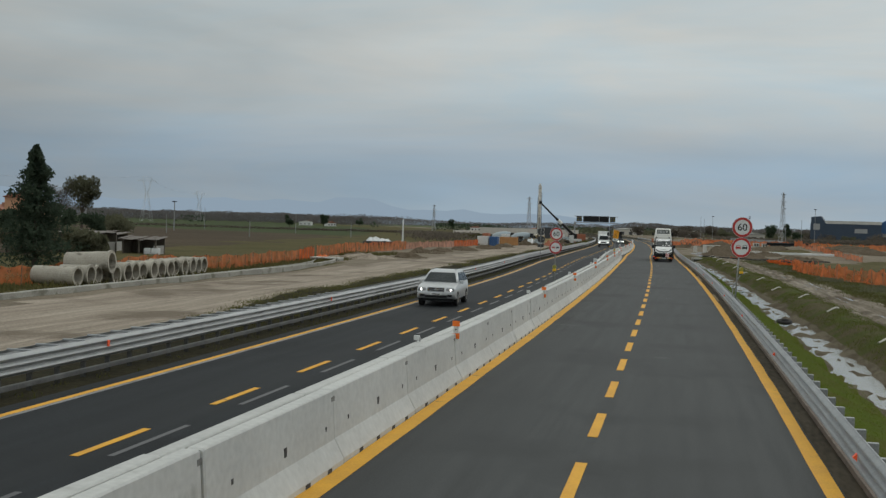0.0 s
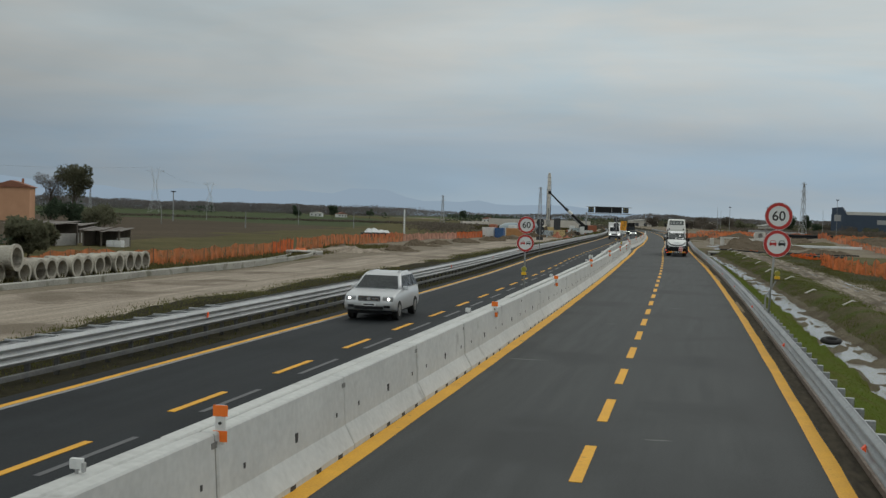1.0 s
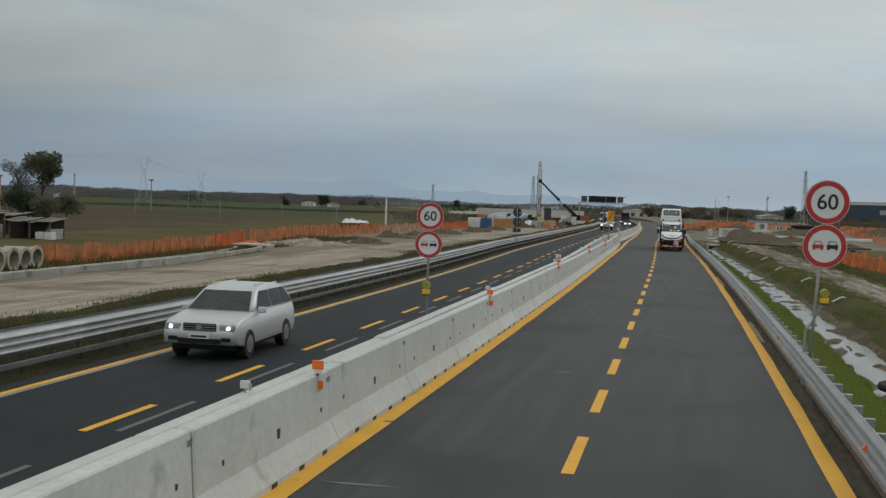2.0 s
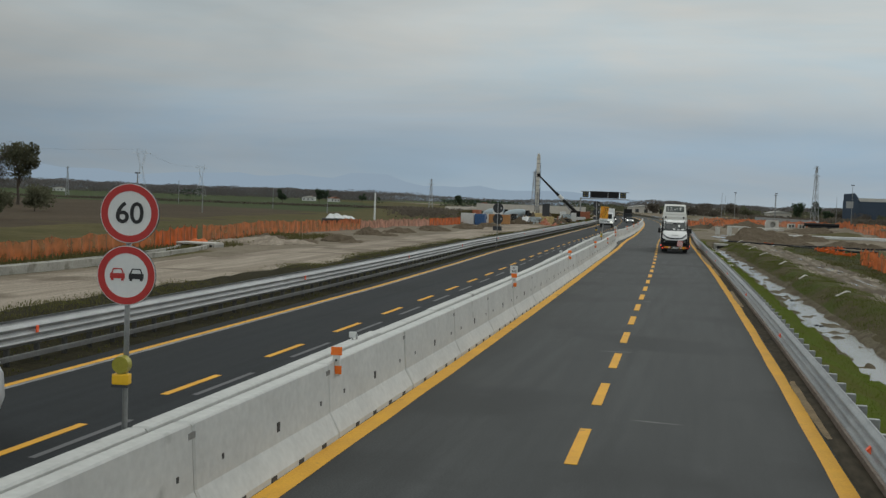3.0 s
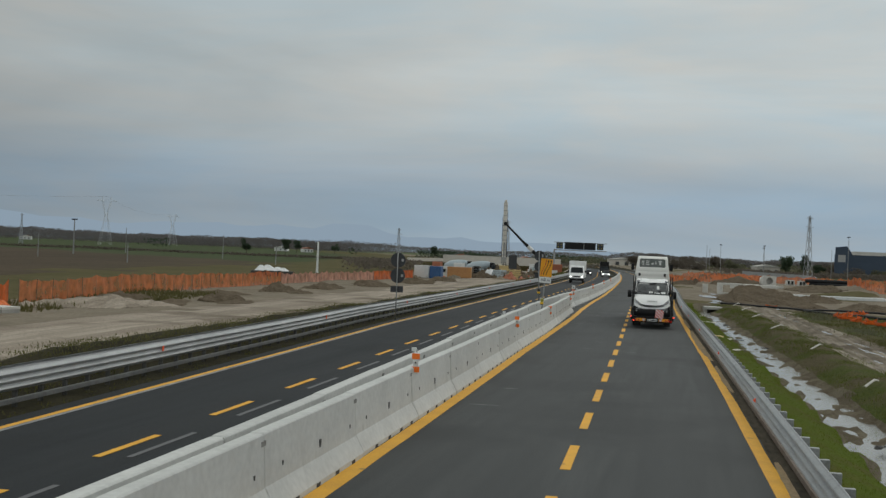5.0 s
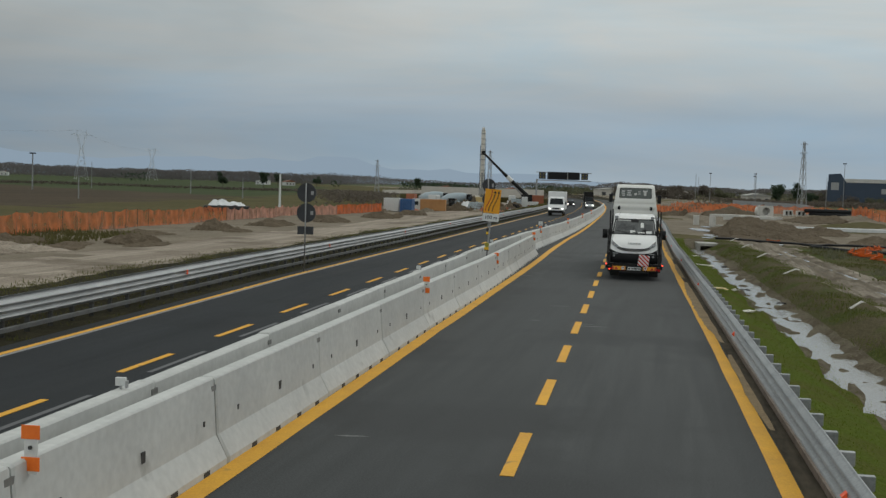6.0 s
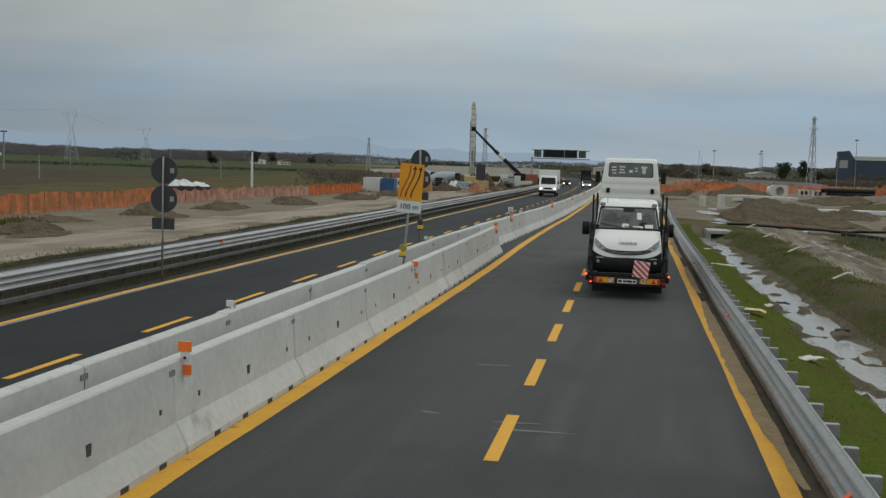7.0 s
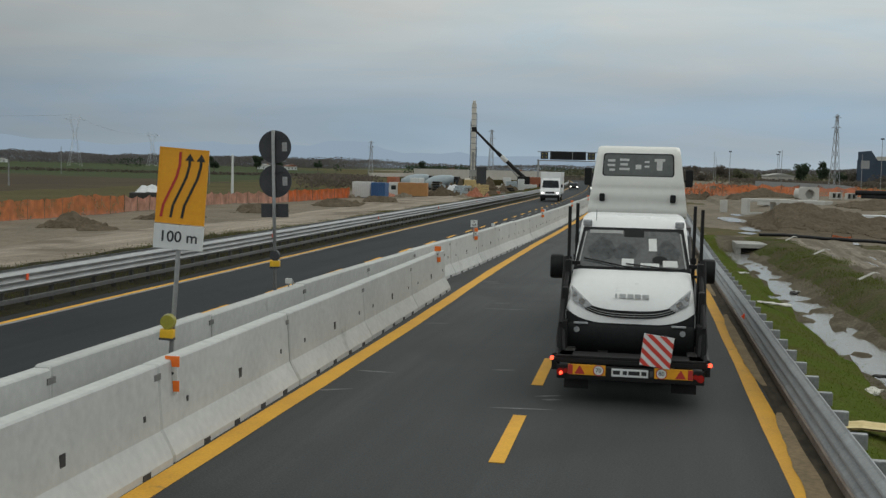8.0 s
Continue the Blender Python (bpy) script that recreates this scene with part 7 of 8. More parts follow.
fence([(186.6, 12.6), (186.9, 13.9)], 0.3, M["net_orange"], "scrap of orange netting on the mud", fr, post=1.3)
for s, u, w, l, h in ((199.5, 11.8, 3.4, 7.5, 1.15), (201, 16.0, 3.6, 6.5, 0.8), (196, 14.0, 2.6, 4.0, 0.5), (204, 20.5, 3.0, 5.0, 0.6), (214, 13.5, 3.0, 4.0, 0.5), (192.5, 17.5, 2.2, 2.6, 0.35), (226, 24, 4, 5, 0.7), (262, 18, 4, 6, 1.0), (285, 12, 3, 6, 0.9), (305, 20, 6, 8, 1.4), (222, 40, 8, 6, 1.2), (190, 24, 4, 3, 0.7)):
    heap(s, u, w, l, h, M["earth"], hr, "heap of brown earth at the crossing works")

# ---------------------------------------------------------------- the drilling site beside the opposite carriageway
M["blue_paint"] = surface("blue_container_paint", (0.022, 0.075, 0.20), (0.04, 0.12, 0.28), 0.8, 8, 0.5, bump=0.1, obj=True)
M["orange_paint"] = surface("orange_box_paint", (0.36, 0.17, 0.06), (0.50, 0.26, 0.10), 0.8, 8, 0.6, bump=0.1, obj=True)
M["rust_red"] = surface("rust_red_paint", (0.28, 0.085, 0.04), (0.40, 0.14, 0.07), 0.8, 8, 0.6, bump=0.1, obj=True)
M["machine_yellow"] = surface("machine_yellow", (0.42, 0.31, 0.13), (0.56, 0.43, 0.20), 0.8, 8, 0.5, bump=0.1, obj=True)
M["drum"] = surface("mixer_drum_paint", (0.30, 0.36, 0.40), (0.44, 0.50, 0.53), 0.8, 8, 0.5, bump=0.1, obj=True)
M["mast"] = surface("mast_paint", (0.60, 0.57, 0.51), (0.76, 0.73, 0.67), 0.8, 8, 0.55, bump=0.1, obj=True)
M["pale_wall"] = surface("pale_retaining_wall", (0.44, 0.41, 0.37), (0.58, 0.55, 0.50), 0.1, 2, 0.9, bump=0.1)


def container(s, u, w, l, h, rz, mat_, label, z=-1.6, name="container"):
    g = thing(name, label, "container", at(s, u, z, rz), "site containers")
    part("shell", B((-w / 2, w / 2, -l / 2, l / 2, 0.12, h), bevel=0.03), mat_, g)
    n = int(w / 0.3)
    for i in range(n):
        x = -w / 2 + w * (i + 0.5) / n
        part("rib", B((x - 0.06, x + 0.06, -l / 2 - 0.04, -l / 2, 0.2, h - 0.1)), mat_, g)
    part("skid", B((-w / 2, w / 2, -l / 2, l / 2, 0, 0.12)), M["black_steel"], g)
    return g


container(284, -38.3, 2.9, 2.4, 2.5, -4, M["plastic_white"], "pale grey steel site container")
container(283, -35.5, 2.2, 2.4, 2.45, -4, M["blue_paint"], "blue steel site container on the gravel")
g = container(300, -36.1, 1.7, 2.2, 2.3, 0, M["plastic_white"], "white site cabin with a dark window", name="site_cabin")
part("window", B((-0.4, 0.4, -1.16, -1.1, 1.1, 1.8)), M["dark_glass"], g)
container(299, -32.8, 4.9, 2.4, 2.3, 2, M["orange_paint"], "orange brown open skip container")
container(312, -29.8, 1.6, 1.6, 1.9, 2, M["drum"], "grey blue site tank on the gravel", name="site_tank")
container(331, -13.9, 3.4, 2.4, 2.7, 3, M["rust_red"], "rust red steel site container", z=-0.8)
container(329, -16.3, 1.3, 2.2, 2.3, 3, M["plastic_white"], "small white site office cabin on the works ground", z=-0.8)
for s, u in ((280, -39.9), (290, -33.0), (296, -37.5)):
    heap(s, u, 1.5, 2.0, 0.8, M["mud"], hr)


def mixer(s, u, rz, cab, label):
    g = thing("concrete_mixer_truck", label, "truck", at(s, u, -1.55, rz))
    part("chassis", B((-0.5, 0.5, -4, 3.2, 0.75, 1.0)), M["black_steel"], g)
    c = part("cab", B((-1.2, 1.2, 3.0, 4.9, 0.8, 2.9), bevel=0.12), cab, g)
    part("windscreen", B((-1.05, 1.05, 4.88, 4.93, 1.8, 2.6)), M["dark_glass"], c)
    secs = []
    for y, r in ((-3.6, 0.55), (-2.6, 0.95), (-1.0, 1.2), (0.8, 1.15), (2.2, 0.6)):
        secs.append([(r * math.cos(2 * math.pi * k_ / 18), y, 2.25 - 0.18 * y * 0.8 + r * math.sin(2 * math.pi * k_ / 18)) for k_ in range(18)])
    part("drum", loft(secs), M["drum"], g, "grey mixing drum", smooth=True)
    part("hopper", B((-0.6, 0.6, -4.3, -3.5, 2.2, 3.3), bevel=0.05), M["black_steel"], g)
    for y in (4.0, -1.2, -2.5):
        for sx in (-1, 1):
            wheel(g, sx * 1.0, y, 0.5, 0.32)
    return g


mixer(318, -31.2, 75, M["plastic_white"], "concrete mixer truck with a grey drum on the site")
mixer(330, -37.5, 80, M["rust_red"], "concrete mixer truck with a red cab on the site")

# drilling rig
rg = thing("drilling_rig", "tall pale drilling rig with a lattice of hoses", "drilling rig", at(330, -25.8, -1.5, 4))
for sx in (-1, 1):
    part("track", B((sx * 1.3 - 0.35, sx * 1.3 + 0.35, -2.4, 2.4, 0, 0.95), bevel=0.25), M["black_steel"], rg, "crawler track")
part("upper_carriage", B((-1.5, 1.5, -2.8, 1.2, 1.0, 2.6), bevel=0.1), M["machine_yellow"], rg)
part("operator_cab", B((-1.5, -0.4, 0.6, 2.0, 1.1, 2.9), bevel=0.08), M["mast"], rg)
mst = part("mast", B((-0.46, 0.46, 1.9, 2.7, 0.6, 17.4), bevel=0.04), M["mast"], rg, "pale box mast")
for i in range(14):
    z = 1.6 + i * 1.15
    part("mast_rib", B((-0.50, 0.50, 1.84, 1.92, z, z + 0.12)), M["galv_dull"], mst)
part("mast_head", B((-0.3, 0.3, 1.7, 2.7, 17.4, 18.0), bevel=0.08), M["mast"], rg)
for a_, b_, r_ in (((0.56, 1.9, 1.5), (0.60, 1.9, 9.0), 0.09), ((-0.56, 1.9, 3), (-0.56, 1.9, 14.0), 0.06), ((0.60, 1.9, 9.0), (0.56, 1.9, 15.5), 0.05)):
    part("hose", T((a_, b_, r_)), M["black_steel"], rg)
part("rotary_head", B((-0.6, 0.6, 1.3, 2.0, 3.2, 4.6), bevel=0.1), M["galv_dull"], rg)
part("kelly_bar", T(((0, 1.55, 0.1), (0, 1.55, 8), 0.18)), M["galv_dull"], rg)
# mobile crane with a dark boom
cr = thing("mobile_crane", "white mobile crane with a long dark telescopic boom", "crane", at(330, -15.9, -1.2, 4))
part("carrier", B((-4.2, 2.6, -1.2, 1.2, 0.9, 1.7), bevel=0.06), M["plastic_white"], cr)
part("turntable", B((-1.2, 1.2, -1.1, 1.1, 1.7, 3.2), bevel=0.08), M["black_steel"], cr)
part("crane_cab", B((-3.9, -2.4, -1.1, 0.2, 1.7, 2.9), bevel=0.1), M["plastic_white"], cr)
for x in (-3.6, -2.3, -0.2, 1.3):
    for y in (-1.05, 1.05):
        part("wheel", T(((x, y - 0.15, 0.5), (x, y + 0.15, 0.5), 0.5), seg=18), M["rubber"], cr)
boom = part("boom", T(((0.2, 0, 2.9), (-5.2, 0, 7.7), 0.42, 0.36), ((-5.2, 0, 7.7), (-9.6, 0, 11.9), 0.28, 0.22), seg=8), M["black_steel"], cr, "dark telescopic boom")
part("boom_band", T(((-3.3, 0, 6.02), (-4.4, 0, 7.0), 0.45, 0.44), seg=8), M["plastic_white"], boom)
part("boom_head", B((-10.2, -9.3, -0.3, 0.3, 11.6, 12.5), bevel=0.08), M["black_steel"], cr)
part("boom_ram", T(((-0.3, 0, 2.2), (-3.0, 0, 5.2), 0.14), seg=8), M["galv_dull"], cr)
# excavator, bulk heap under a pale sheet, dark board
ex = thing("excavator", "small yellow excavator by the drilling rig", "excavator", at(316, -26.3, -1.5, 30))
for sx in (-1, 1):
    part("track", B((sx * 0.9 - 0.25, sx * 0.9 + 0.25, -1.5, 1.5, 0, 0.7), bevel=0.2), M["black_steel"], ex)
part("house", B((-1.1, 1.1, -1.5, 0.9, 0.75, 1.8), bevel=0.12), M["machine_yellow"], ex)
part("cab", B((-1.05, -0.1, -0.3, 0.9, 1.2, 2.7), bevel=0.1), M["dark_glass"], ex)
part("boom", T(((0.3, 0.9, 1.3), (0.3, 2.6, 3.1), 0.18, 0.14), ((0.3, 2.6, 3.1), (0.3, 4.2, 1.6), 0.14, 0.1), ((0.3, 4.2, 1.6), (0.3, 4.1, 0.6), 0.1, 0.22)), M["machine_yellow"], ex)
heap(312, -27.3, 2.2, 2.2, 2.0, M["tarp"], hr, "heap under a pale sheet", "covered_heap")
heap(316, -24.0, 3.0, 3.0, 1.6, M["mud"], hr)
bd = thing("site_board", "dark rectangular board on posts at the site edge", "board", at(316, -22.9, -1.3, 3))
part("board", B((-0.9, 0.9, -0.05, 0.05, 1.9, 4.9), bevel=0.02), M["sign_back"], bd)
for x in (-0.6, 0.6):
    part("post", T(((x, 0, 0), (x, 0, 2.0), 0.05)), M["galv_dull"], bd)
for i in range(16):
    s, u = 292 + hr.uniform(-6, 46), -28 + hr.uniform(-9, 9)
    if u < -17:
        heap(s, u, hr.uniform(0.8, 1.8), hr.uniform(0.8, 2), hr.uniform(0.5, 1.3), hr.choice((M["mud"], M["concrete_dark"], M["rust_red"], M["earth"])), hr, "pile of building material on the site", "material_pile")
sr = random.Random(41)
for i in range(34):                                # timber, steel and boxes lying about the rig
    s, u = sr.uniform(298, 350), sr.uniform(-34, -17.5)
    if abs(s - 330) < 4 and abs(u + 25.8) < 3:
        continue
    w, l, h = sr.uniform(0.4, 2.2), sr.uniform(0.5, 2.6), sr.uniform(0.5, 2.4)
    m_ = sr.choice(("rust_red", "drum", "black_steel", "machine_yellow", "concrete_dark", "post_wood", "rust", "earth"))
    g = thing("site_stack", "stack of site material in mixed colours by the drilling rig", "material stack", at(s, u, on_ground(s, u)[2], sr.uniform(-40, 40)), "stacks round the drilling rig")
    n_lay = max(1, int(h / 0.35))
    for k_ in range(n_lay):
        dx = sr.uniform(-0.15, 0.15)
        part("layer", B((-w / 2 + dx, w / 2 + dx, -l / 2, l / 2, h * k_ / n_lay, h * (k_ + 0.86) / n_lay), bevel=0.03), M[m_], g)
for i in range(14):
    s, u = sr.uniform(302, 350), sr.uniform(-31, -17.5)
    if abs(s - 330) < 5 and abs(u + 25.8) < 3.5:
        continue
    heap(s, u, sr.uniform(1.4, 3.0), sr.uniform(1.4, 3.0), sr.uniform(1.2, 2.9), sr.choice((M["earth"], M["earth"], M["mud"])), hr, "dark spoil heap from the drilling", "spoil_heap")
# pale ramp wall behind the site
bm = sweep([(-0.4, 0), (0.4, 0), (0.4, 1.0), (-0.4, 1.0)], 395, 460, 6, lambda s: interp(s, (395, 460), (-57, -48)), 0.6)
tagged(part("ramp_wall", bm, M["pale_wall"]), "pale approach ramp wall behind the drilling site", "wall", kind="structure")
ob = part("ramp_wall", B((-19, 19, -0.5, 0.5, 0, 2.6)), M["pale_wall"], m=at(432, -31, 0.3, 2))
tagged(ob, "long pale retaining wall of the overpass works", "wall", kind="structure")
ob = part("ramp_bank", B((-24, 24, -3, 3, 0, 2.0), bevel=0.6), M["meadow"], m=at(437, -33, -1.7, 2))
tagged(ob, "earth bank of the overpass works", "embankment", kind="structure")
tr2 = random.Random(4)

# sign gantry over the road
ga = thing("sign_gantry", "grey gantry with a dark electronic message board over the road", "gantry", at(397, -7.2, 0, 0))
for x in (-7.3,):
    part("column", B((x - 0.25, x + 0.25, -0.25, 0.25, -0.6, 6.0), bevel=0.03), M["galv_dull"], ga)
part("crossbeam", B((-7.5, 7.8, -0.25, 0.25, 5.6, 5.85), (-7.5, 7.8, -0.25, 0.25, 7.85, 8.05)), M["galv_dull"], ga)
pn = part("message_board", B((-4.4, 4.6, -0.45, 0.1, 6.0, 8.1), bevel=0.05), M["sign_black"], ga, "dark message board")
part("display", B((-4.0, 1.1, -0.48, -0.44, 6.25, 7.85)), M["black_plastic"], pn)
part("display", B((1.3, 4.3, -0.48, -0.44, 6.25, 7.85)), M["black_plastic"], pn)
part("divider", B((1.12, 1.28, -0.5, -0.44, 6.1, 8.0)), M["galv_dull"], pn)
for x in (-5.8, 5.9):
    bx_ = part("lamp_box", B((x - 0.95, x + 0.95, -0.4, 0.1, 6.1, 7.9), bevel=0.05), M["sign_back"], ga, "square board with amber lamps")
    for dx in (-0.45, 0.45):
        for dz in (6.6, 7.4):
            part("amber_lamp", T(((x + dx, -0.42, dz), (x + dx, -0.38, dz), 0.14), seg=12), M["lamp_lens"], bx_)

# ---------------------------------------------------------------- distance
# paler copy of the pylon steel, distance haze put into the colour
M["pylon_far"] = surface("hazed_pylon_steel", (0.50, 0.52, 0.53), (0.62, 0.64, 0.65), 0.4, 5, 0.6, 0.2, bump=0)
M["pylon"] = surface("pylon_steel", (0.30, 0.31, 0.32), (0.40, 0.41, 0.42), 0.4, 5, 0.6, 0.3, bump=0)


def pylon(s, u, z, h, w, rz, label, cols=4, arms=3, t=0.09):
    mat_ = M["pylon_far"] if "tall" in label else M["pylon"]
    g = thing("pylon", label, "pylon", at(s, u, z, rz), "power line pylons")
    bm = bmesh.new()
    n = 7
    lv = [(h * i / n, w / 2 * (1 - 0.82 * (i / n) ** 0.8)) for i in range(n + 1)]
    for (za, wa), (zb, wb) in zip(lv, lv[1:]):
        for sx, sy in ((1, 1), (1, -1), (-1, 1), (-1, -1)):
            tube(bm, (sx * wa, sy * wa, za), (sx * wb, sy * wb, zb), t, t, 4, False)
        for a, b in (((1, 1), (1, -1)), ((1, -1), (-1, -1)), ((-1, -1), (-1, 1)), ((-1, 1), (1, 1))):
            tube(bm, (a[0] * wa, a[1] * wa, za), (b[0] * wb, b[1] * wb, zb), t * 0.6, t * 0.6, 4, False)
            tube(bm, (b[0] * wa, b[1] * wa, za), (a[0] * wb, a[1] * wb, zb), t * 0.6, t * 0.6, 4, False)
    part("lattice", bm, mat_, g)
    for i in range(arms):
        zz = h * (0.98 - 0.13 * i)
        L = w * (0.55 + 0.12 * (i % 2))
        side = ((1, -1) if arms > 2 else (1, -1))
        for sd in side:
            part("crossarm", T(((0, 0, zz), (sd * L, 0, zz - 0.02 * h), t, t * 0.5), ((0, 0, zz + 0.03 * h), (sd * L, 0, zz - 0.02 * h), t * 0.7, t * 0.5), seg=4), mat_, g)
    return g


pylon(377, 53.2, -0.5, 17.9, 2.0, 25, "slim lattice pylon beside the warehouse", t=0.06)
pylon(522, -30.6, -1.0, 18.4, 2.4, 20, "slim lattice pylon behind the drilling site", t=0.07)
pylon(530, -75.5, -1.7, 14.3, 2.0, 20, "slim lattice pylon at the edge of the fields", t=0.06)


def y_pylon(s, u, z, h, w, rz, t=0.05):
    """A lattice leg that narrows to a waist and opens into a wide head."""
    g = thing("pylon", "tall pale lattice pylon with a forked head across the fields", "pylon", at(s, u, z, rz), "power line pylons")
    bm = bmesh.new()
    lv = [(0.62 * h * i / 6, w / 2 * (1 - 0.80 * i / 6)) for i in range(7)]
    for (za, wa), (zb, wb) in zip(lv, lv[1:]):
        for sx, sy in ((1, 1), (1, -1), (-1, 1), (-1, -1)):
            tube(bm, (sx * wa, sy * wa, za), (sx * wb, sy * wb, zb), t, t, 4, False)
        for a, b in (((1, 1), (1, -1)), ((1, -1), (-1, -1)), ((-1, -1), (-1, 1)), ((-1, 1), (1, 1))):
            tube(bm, (a[0] * wa, a[1] * wa, za), (b[0] * wb, b[1] * wb, zb), t * 0.6, t * 0.6, 4, False)
    part("leg", bm, M["pylon_far"], g, "lattice leg")
    for sx in (-1, 1):
        arm = T(((sx * w * 0.10, 0, 0.60 * h), (sx * w * 0.42, 0, 0.90 * h), t), ((sx * w * 0.04, 0, 0.62 * h), (sx * w * 0.30, 0, 0.90 * h), t), ((sx * w * 0.42, 0, 0.90 * h), (sx * w * 0.36, 0, h), t), seg=4)
        for k_ in range(5):
            f, f2 = k_ / 5, (k_ + 1) / 5
            tube(arm, (sx * w * (0.10 + 0.32 * f), 0, h * (0.60 + 0.30 * f)), (sx * w * (0.04 + 0.26 * f2), 0, h * (0.62 + 0.28 * f2)), t * 0.6, t * 0.6, 4, False)
        part("fork", arm, M["pylon_far"], g)
    part("crossarm", T(((-w * 0.85, 0, 0.90 * h), (w * 0.85, 0, 0.90 * h), t), ((-w * 0.85, 0, 0.90 * h), (-w * 0.36, 0, 0.94 * h), t * 0.7), ((w * 0.85, 0, 0.90 * h), (w * 0.36, 0, 0.94 * h), t * 0.7), ((-w * 0.36, 0, 0.94 * h), (w * 0.36, 0, 0.94 * h), t * 0.7), seg=4), M["pylon_far"], g)
    return g


y_pylon(967, -317, -1.7, 38, 9.0, 25, 0.10)
y_pylon(1300, -300, -1.7, 34, 9.0, 25, 0.12)
pylon(700, -300, -1.7, 17, 2.0, 30, "lattice mast in the fields", t=0.10, arms=1)


def hang_wire(p, q, sag, r=0.03):
    pts = [Vector(p).lerp(Vector(q), i / 14) - Vector((0, 0, sag * 4 * (i / 14) * (1 - i / 14))) for i in range(15)]
    bm = bmesh.new()
    for a, b in zip(pts, pts[1:]):
        tube(bm, a, b, r, r, 4, False)
    tagged(part("power_line", bm, M["pylon"]), "thin power line between pylons", "power line", "power lines")


hang_wire(P(967, -317, 36), P(1300, -300, 32), 6, 0.05)
hang_wire(P(967, -317, 36), P(700, -520, 36), 6, 0.05)

# blue warehouse
M["blue_clad"] = surface("dark_blue_cladding", (0.028, 0.045, 0.075), (0.045, 0.068, 0.105), 0.3, 4, 0.6, bump=0.1, obj=True)
M["blue_bright"] = surface("bright_blue_cladding", (0.025, 0.085, 0.22), (0.04, 0.12, 0.28), 0.3, 4, 0.6, bump=0.1, obj=True)
wh = thing("warehouse", "dark blue clad warehouse with a raised corner and pale roof", "building", at(484, 88.6, -0.5, -17))
part("wall", B((0, 28, 0, 40, 0, 9.3)), M["blue_clad"], wh)
bm = bmesh.new()
prism(bm, [(0, 9.3), (6.0, 9.3), (4.0, 12.4), (0, 12.0)], -0.3, 20)
part("corner_tower", bm, M["blue_clad"], wh)
part("corner_tower", B((-0.2, 5.4, -0.3, 0, 0, 9.4)), M["blue_clad"], wh)
part("roof", B((5.5, 28.0, -0.2, 40.3, 9.3, 10.6)), M["slab"], wh, "pale roof edge")
part("sign_panel", B((1.0, 3.6, -0.36, -0.3, 6.6, 9.2)), M["plastic_grey"], wh, "pale wall sign")
part("sign_panel", B((17.5, 22.5, -0.08, 0, 5.6, 7.4)), M["plastic_grey"], wh, "pale wall sign")
for i in range(10):
    x = 6.6 + i * 2.1
    part("cladding_seam", B((x, x + 0.12, -0.06, 0, 0.2, 9.2)), M["blue_clad"], wh)
w2 = thing("warehouse", "bright blue warehouse with a pitched end", "building", at(482, 114.6, -0.5, -17))
bm = bmesh.new()
prism(bm, [(0, 0), (26, 0), (26, 11), (6, 12.6), (0, 8.5)], 0, 34)
part("wall", bm, M["blue_bright"], w2)
part("sign_panel", B((3, 12, -0.08, 0, 4.0, 5.6)), M["plastic_grey"], w2, "pale wall sign")

def woods(name, label, line, h, depth, n, mat_, r, size, gaps=-1.0, base=-1.6):
    pts = []
    for i in range(n):
        f = r.random() * (len(line) - 1)
        k_ = int(f)
        f -= k_
        x0, y0 = line[k_]
        x1, y1 = line[min(k_ + 1, len(line) - 1)]
        x, y = x0 + (x1 - x0) * f + r.uniform(-depth, depth), y0 + (y1 - y0) * f + r.uniform(-depth, depth)
        if noise.noise((x * 0.018, y * 0.018, h)) < gaps:
            continue
        hh = h * (0.70 + 0.35 * noise.noise((x * 0.006, y * 0.006, h)) + 0.22 * noise.noise((x * 0.04, y * 0.04, 2)))
        pts.append((x, y, base + hh * (1 - 0.96 * r.random() ** 1.6)))
    vs, fs = leaf_cards(r, pts, size)
    return tagged(raw(name, vs, fs, mat_), label, "trees", kind="stuff")


# low buildings, walls, lamp masts and trees on our side
for s, u, w, l, h, rz in ((520, 72, 9, 8, 3.0, 6), (640, 60, 22, 10, 4.2, 0), (700, 40, 16, 10, 4.0, 10)):
    g = thing("low_building", "low pale industrial building far off", "building", at(s, u, 0.0 if s < 600 else -0.4, rz))
    part("wall", B((-w / 2, w / 2, -l / 2, l / 2, 0, h), bevel=0.05), M["pale_wall"], g)
    bm = bmesh.new()
    prism(bm, [(-w / 2 - 0.4, h), (w / 2 + 0.4, h), (w / 2 + 0.4, h + 0.2), (0, h + 1.1), (-w / 2 - 0.4, h + 0.2)], -l / 2 - 0.3, l / 2 + 0.3)
    part("roof", bm, M["concrete_dark"], g)
    for i in range(3):
        part("door", B((-w / 2 + w * (i + 0.3) / 3, -w / 2 + w * (i + 0.7) / 3, -l / 2 - 0.04, -l / 2 + 0.02, 0.1, h * 0.7)), M["sign_back"], g)
woods("brown_scrub", "brown bushes on the bank behind the works", [(16, 470), (40, 455), (70, 440), (98, 425)], 3.4, 12, 6500, M["leaf_brown"], random.Random(61), 0.38, -0.12, -0.6)
bm = sweep([(-0.1, 0), (0.1, 0), (0.1, 1.9), (-0.1, 1.9)], 306, 425, 8, lambda s: interp(s, (306, 352, 425), (40, 47, 44.5)), -0.2)
tagged(part("site_wall", bm, M["galv_dull"]), "long grey metal boundary fence behind the works", "wall", kind="structure")
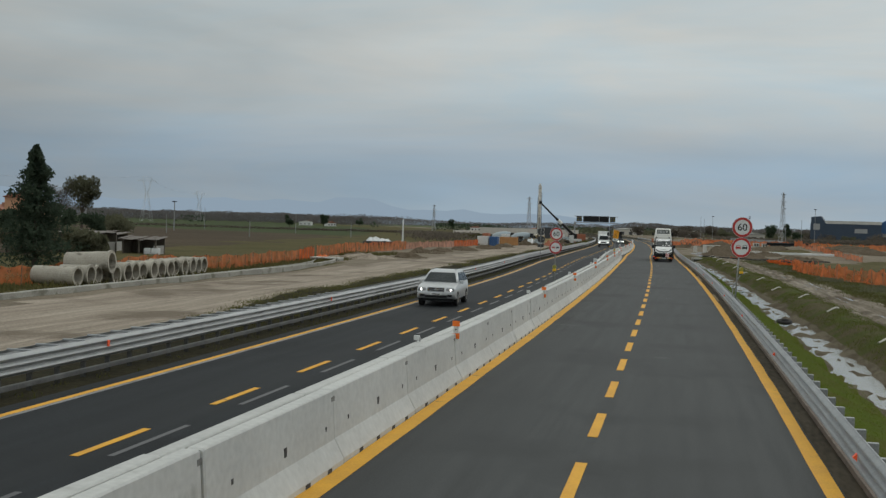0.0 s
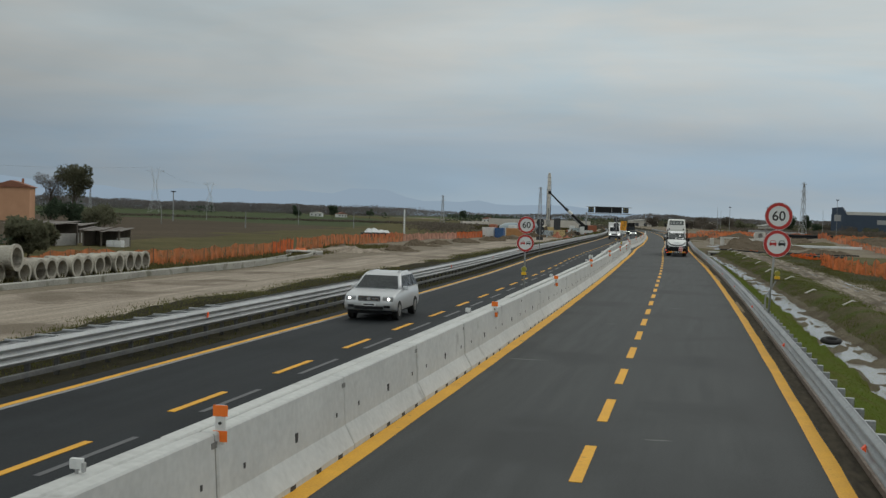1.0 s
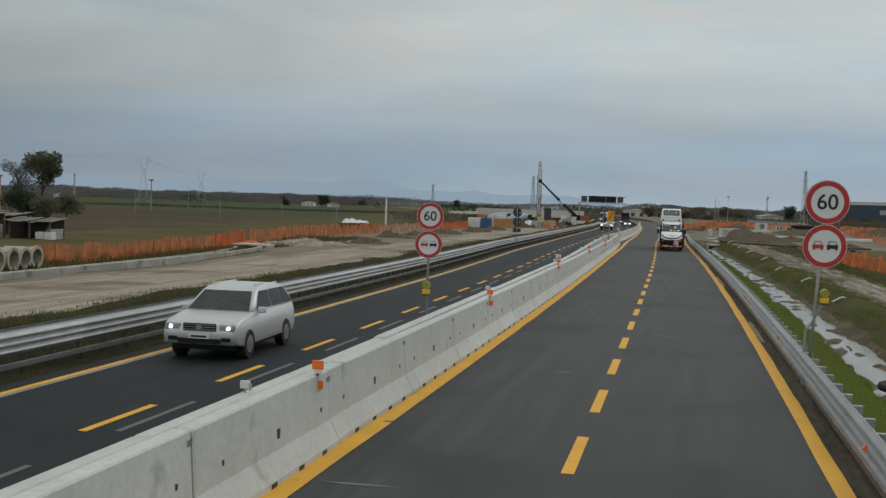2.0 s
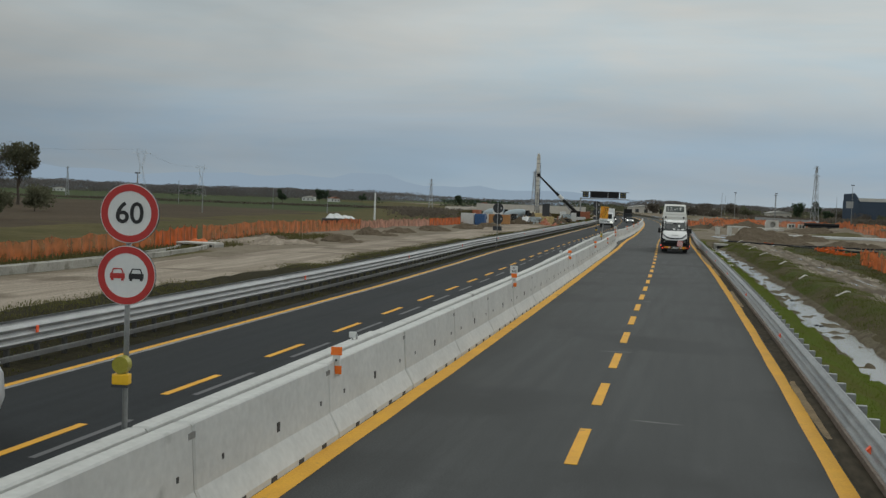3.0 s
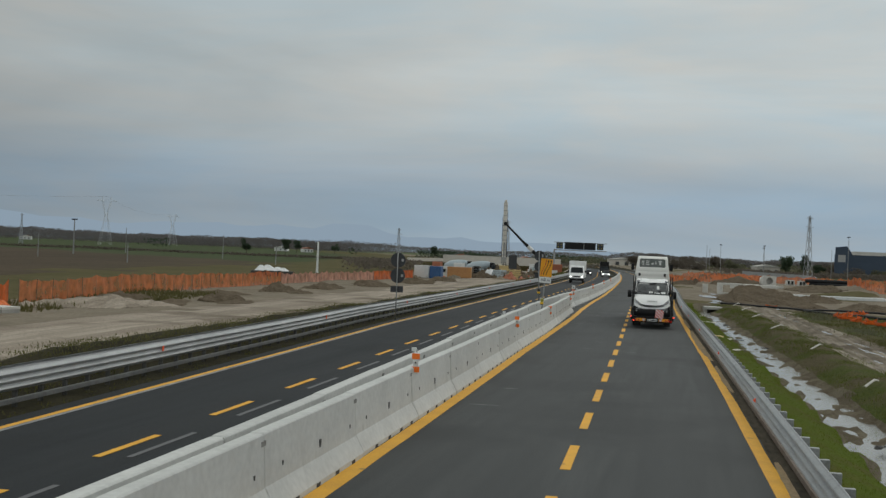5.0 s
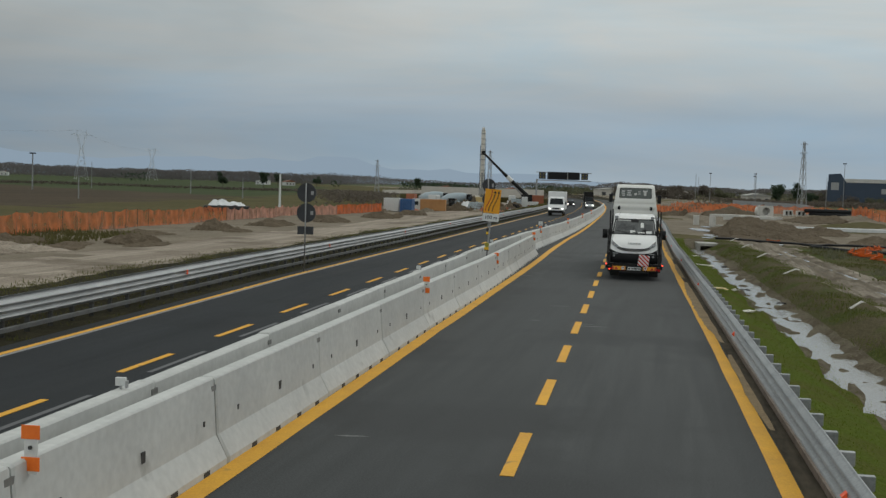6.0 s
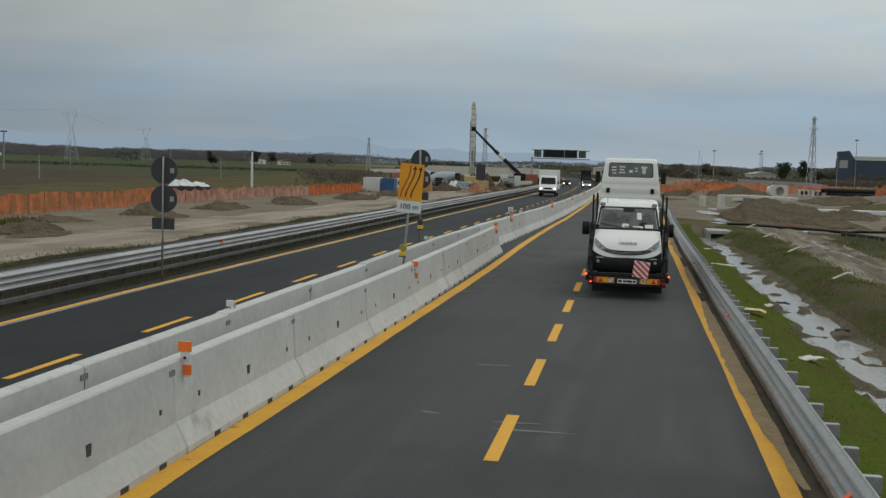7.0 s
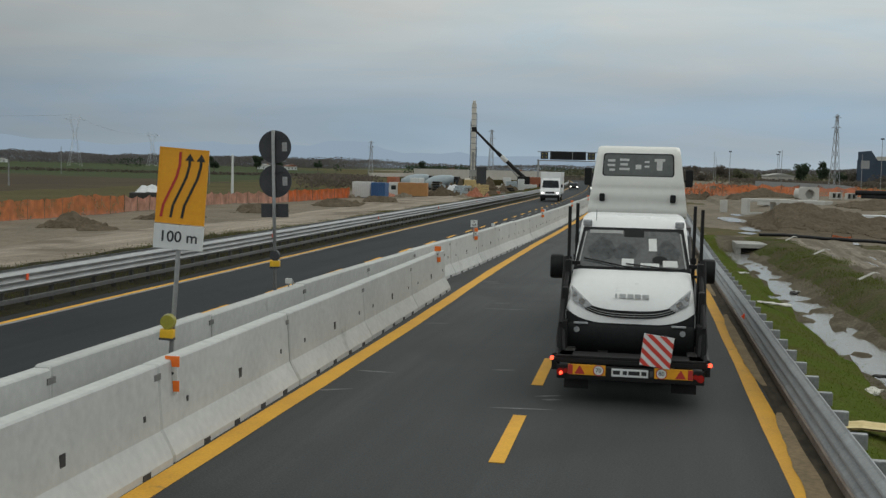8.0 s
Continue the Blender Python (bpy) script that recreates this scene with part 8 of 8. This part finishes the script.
for s, u, h in ((430, 34, 9.5), (440, 40, 9.8), (400, 46, 9.6), (450, 56, 10.2), (380, 64.3, 12.2), (470, 60, 9.8), (520, 50, 9.5), (380, 60, 8.6)):
    pole(s, u, -0.5, h, 0.07, M["galv_dull"], "slim lamp mast by the works", "lamp_mast", h > 9.6)
for s, u, h, w, lf in ((520, 80, 8.5, 7, "leaf_dark"), (515, 86, 9.5, 6, "leaf_dark"), (478, 81, 4.8, 5.5, "leaf_dark"), (470, 101, 3.8, 9, "leaf_olive"), (560, 68, 6, 8, "leaf_olive"), (600, 55, 7, 10, "leaf_brown"), (505, 96, 5, 12, "leaf_brown"), (575, 46, 5, 10, "leaf_brown"), (640, 36, 6, 9, "leaf_brown"), (468, 92, 3, 12, "leaf_brown"), (620, 75, 7, 12, "leaf_brown"), (560, 52, 4, 14, "leaf_brown"), (460, 108, 3.5, 14, "leaf_brown")):
    tree(s, u, -0.5, h, w, M[lf], tr2, 1500, 0.18, "dense shrub or small tree beyond the works", "round", 0.3, "tree")

# far woods, hedges and villages: one mass of small clumps each


# grey-brown of bare trees, paled further to carry the haze
M["bare_wood"] = leafy("hazed_bare_wood", (0.150, 0.140, 0.135), (0.215, 0.204, 0.198), 0.03, 0.5)


wr = random.Random(17)
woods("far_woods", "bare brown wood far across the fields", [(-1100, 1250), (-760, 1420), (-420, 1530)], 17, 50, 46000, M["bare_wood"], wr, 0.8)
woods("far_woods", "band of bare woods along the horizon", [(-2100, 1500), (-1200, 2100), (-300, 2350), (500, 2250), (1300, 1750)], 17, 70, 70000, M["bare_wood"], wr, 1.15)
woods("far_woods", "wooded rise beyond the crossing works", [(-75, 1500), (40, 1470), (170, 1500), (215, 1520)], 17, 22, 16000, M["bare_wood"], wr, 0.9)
woods("far_hedge", "dark clumps of trees between the fields", [(-420, 900), (-260, 960), (-120, 1000), (-10, 1040)], 9, 16, 5200, M["leaf_dark"], wr, 0.9, 0.16)
woods("far_hedge", "scattered trees behind the works", [(-90, 760), (60, 700), (200, 700), (400, 720)], 7, 30, 6500, M["leaf_olive"], wr, 0.9, 0.02)
woods("far_hedge", "brown scrub along the field edge", [(-70, 330), (-100, 420), (-60, 520), (-40, 600)], 3.2, 9, 4200, M["leaf_brown"], wr, 0.42, -0.05)
woods("far_hedge", "low brown hedge line across the fields", [(-480, 480), (-330, 500), (-190, 540), (-110, 600)], 1.3, 4, 5200, M["leaf_brown"], wr, 0.45)
for x, y, h in ((-235, 640, 8), (-220, 660, 9), (-300, 900, 11), (-270, 905, 9), (-190, 905, 10)):
    s, u = unroad(x, y)
    tree(s, u, -1.6, h, h * 0.8, M["leaf_dark"], wr, 900, 0.2, "lone dark tree in the fields", "round", 0.4)
for x, y, w in ((-330, 1010, 9), (-365, 1040, 12), (-180, 960, 9), (-130, 980, 7), (-700, 1150, 12)):
    s, u = unroad(x, y)
    house(s, u, w, 7, 3.2, 1.4, wr.uniform(-30, 30), M["plastic_white"], M["roof_tile"] if w < 11 else M["slab"], "small pale farm building far across the fields")

# mountains on the horizon, their haze painted as a flat self-glowing blue
mt, n_, l_, b_ = node_mat("mountain_haze_glow")
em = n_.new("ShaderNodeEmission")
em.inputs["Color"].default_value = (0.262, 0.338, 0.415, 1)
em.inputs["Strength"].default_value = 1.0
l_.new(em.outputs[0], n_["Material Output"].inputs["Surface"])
M["mountain"] = mt
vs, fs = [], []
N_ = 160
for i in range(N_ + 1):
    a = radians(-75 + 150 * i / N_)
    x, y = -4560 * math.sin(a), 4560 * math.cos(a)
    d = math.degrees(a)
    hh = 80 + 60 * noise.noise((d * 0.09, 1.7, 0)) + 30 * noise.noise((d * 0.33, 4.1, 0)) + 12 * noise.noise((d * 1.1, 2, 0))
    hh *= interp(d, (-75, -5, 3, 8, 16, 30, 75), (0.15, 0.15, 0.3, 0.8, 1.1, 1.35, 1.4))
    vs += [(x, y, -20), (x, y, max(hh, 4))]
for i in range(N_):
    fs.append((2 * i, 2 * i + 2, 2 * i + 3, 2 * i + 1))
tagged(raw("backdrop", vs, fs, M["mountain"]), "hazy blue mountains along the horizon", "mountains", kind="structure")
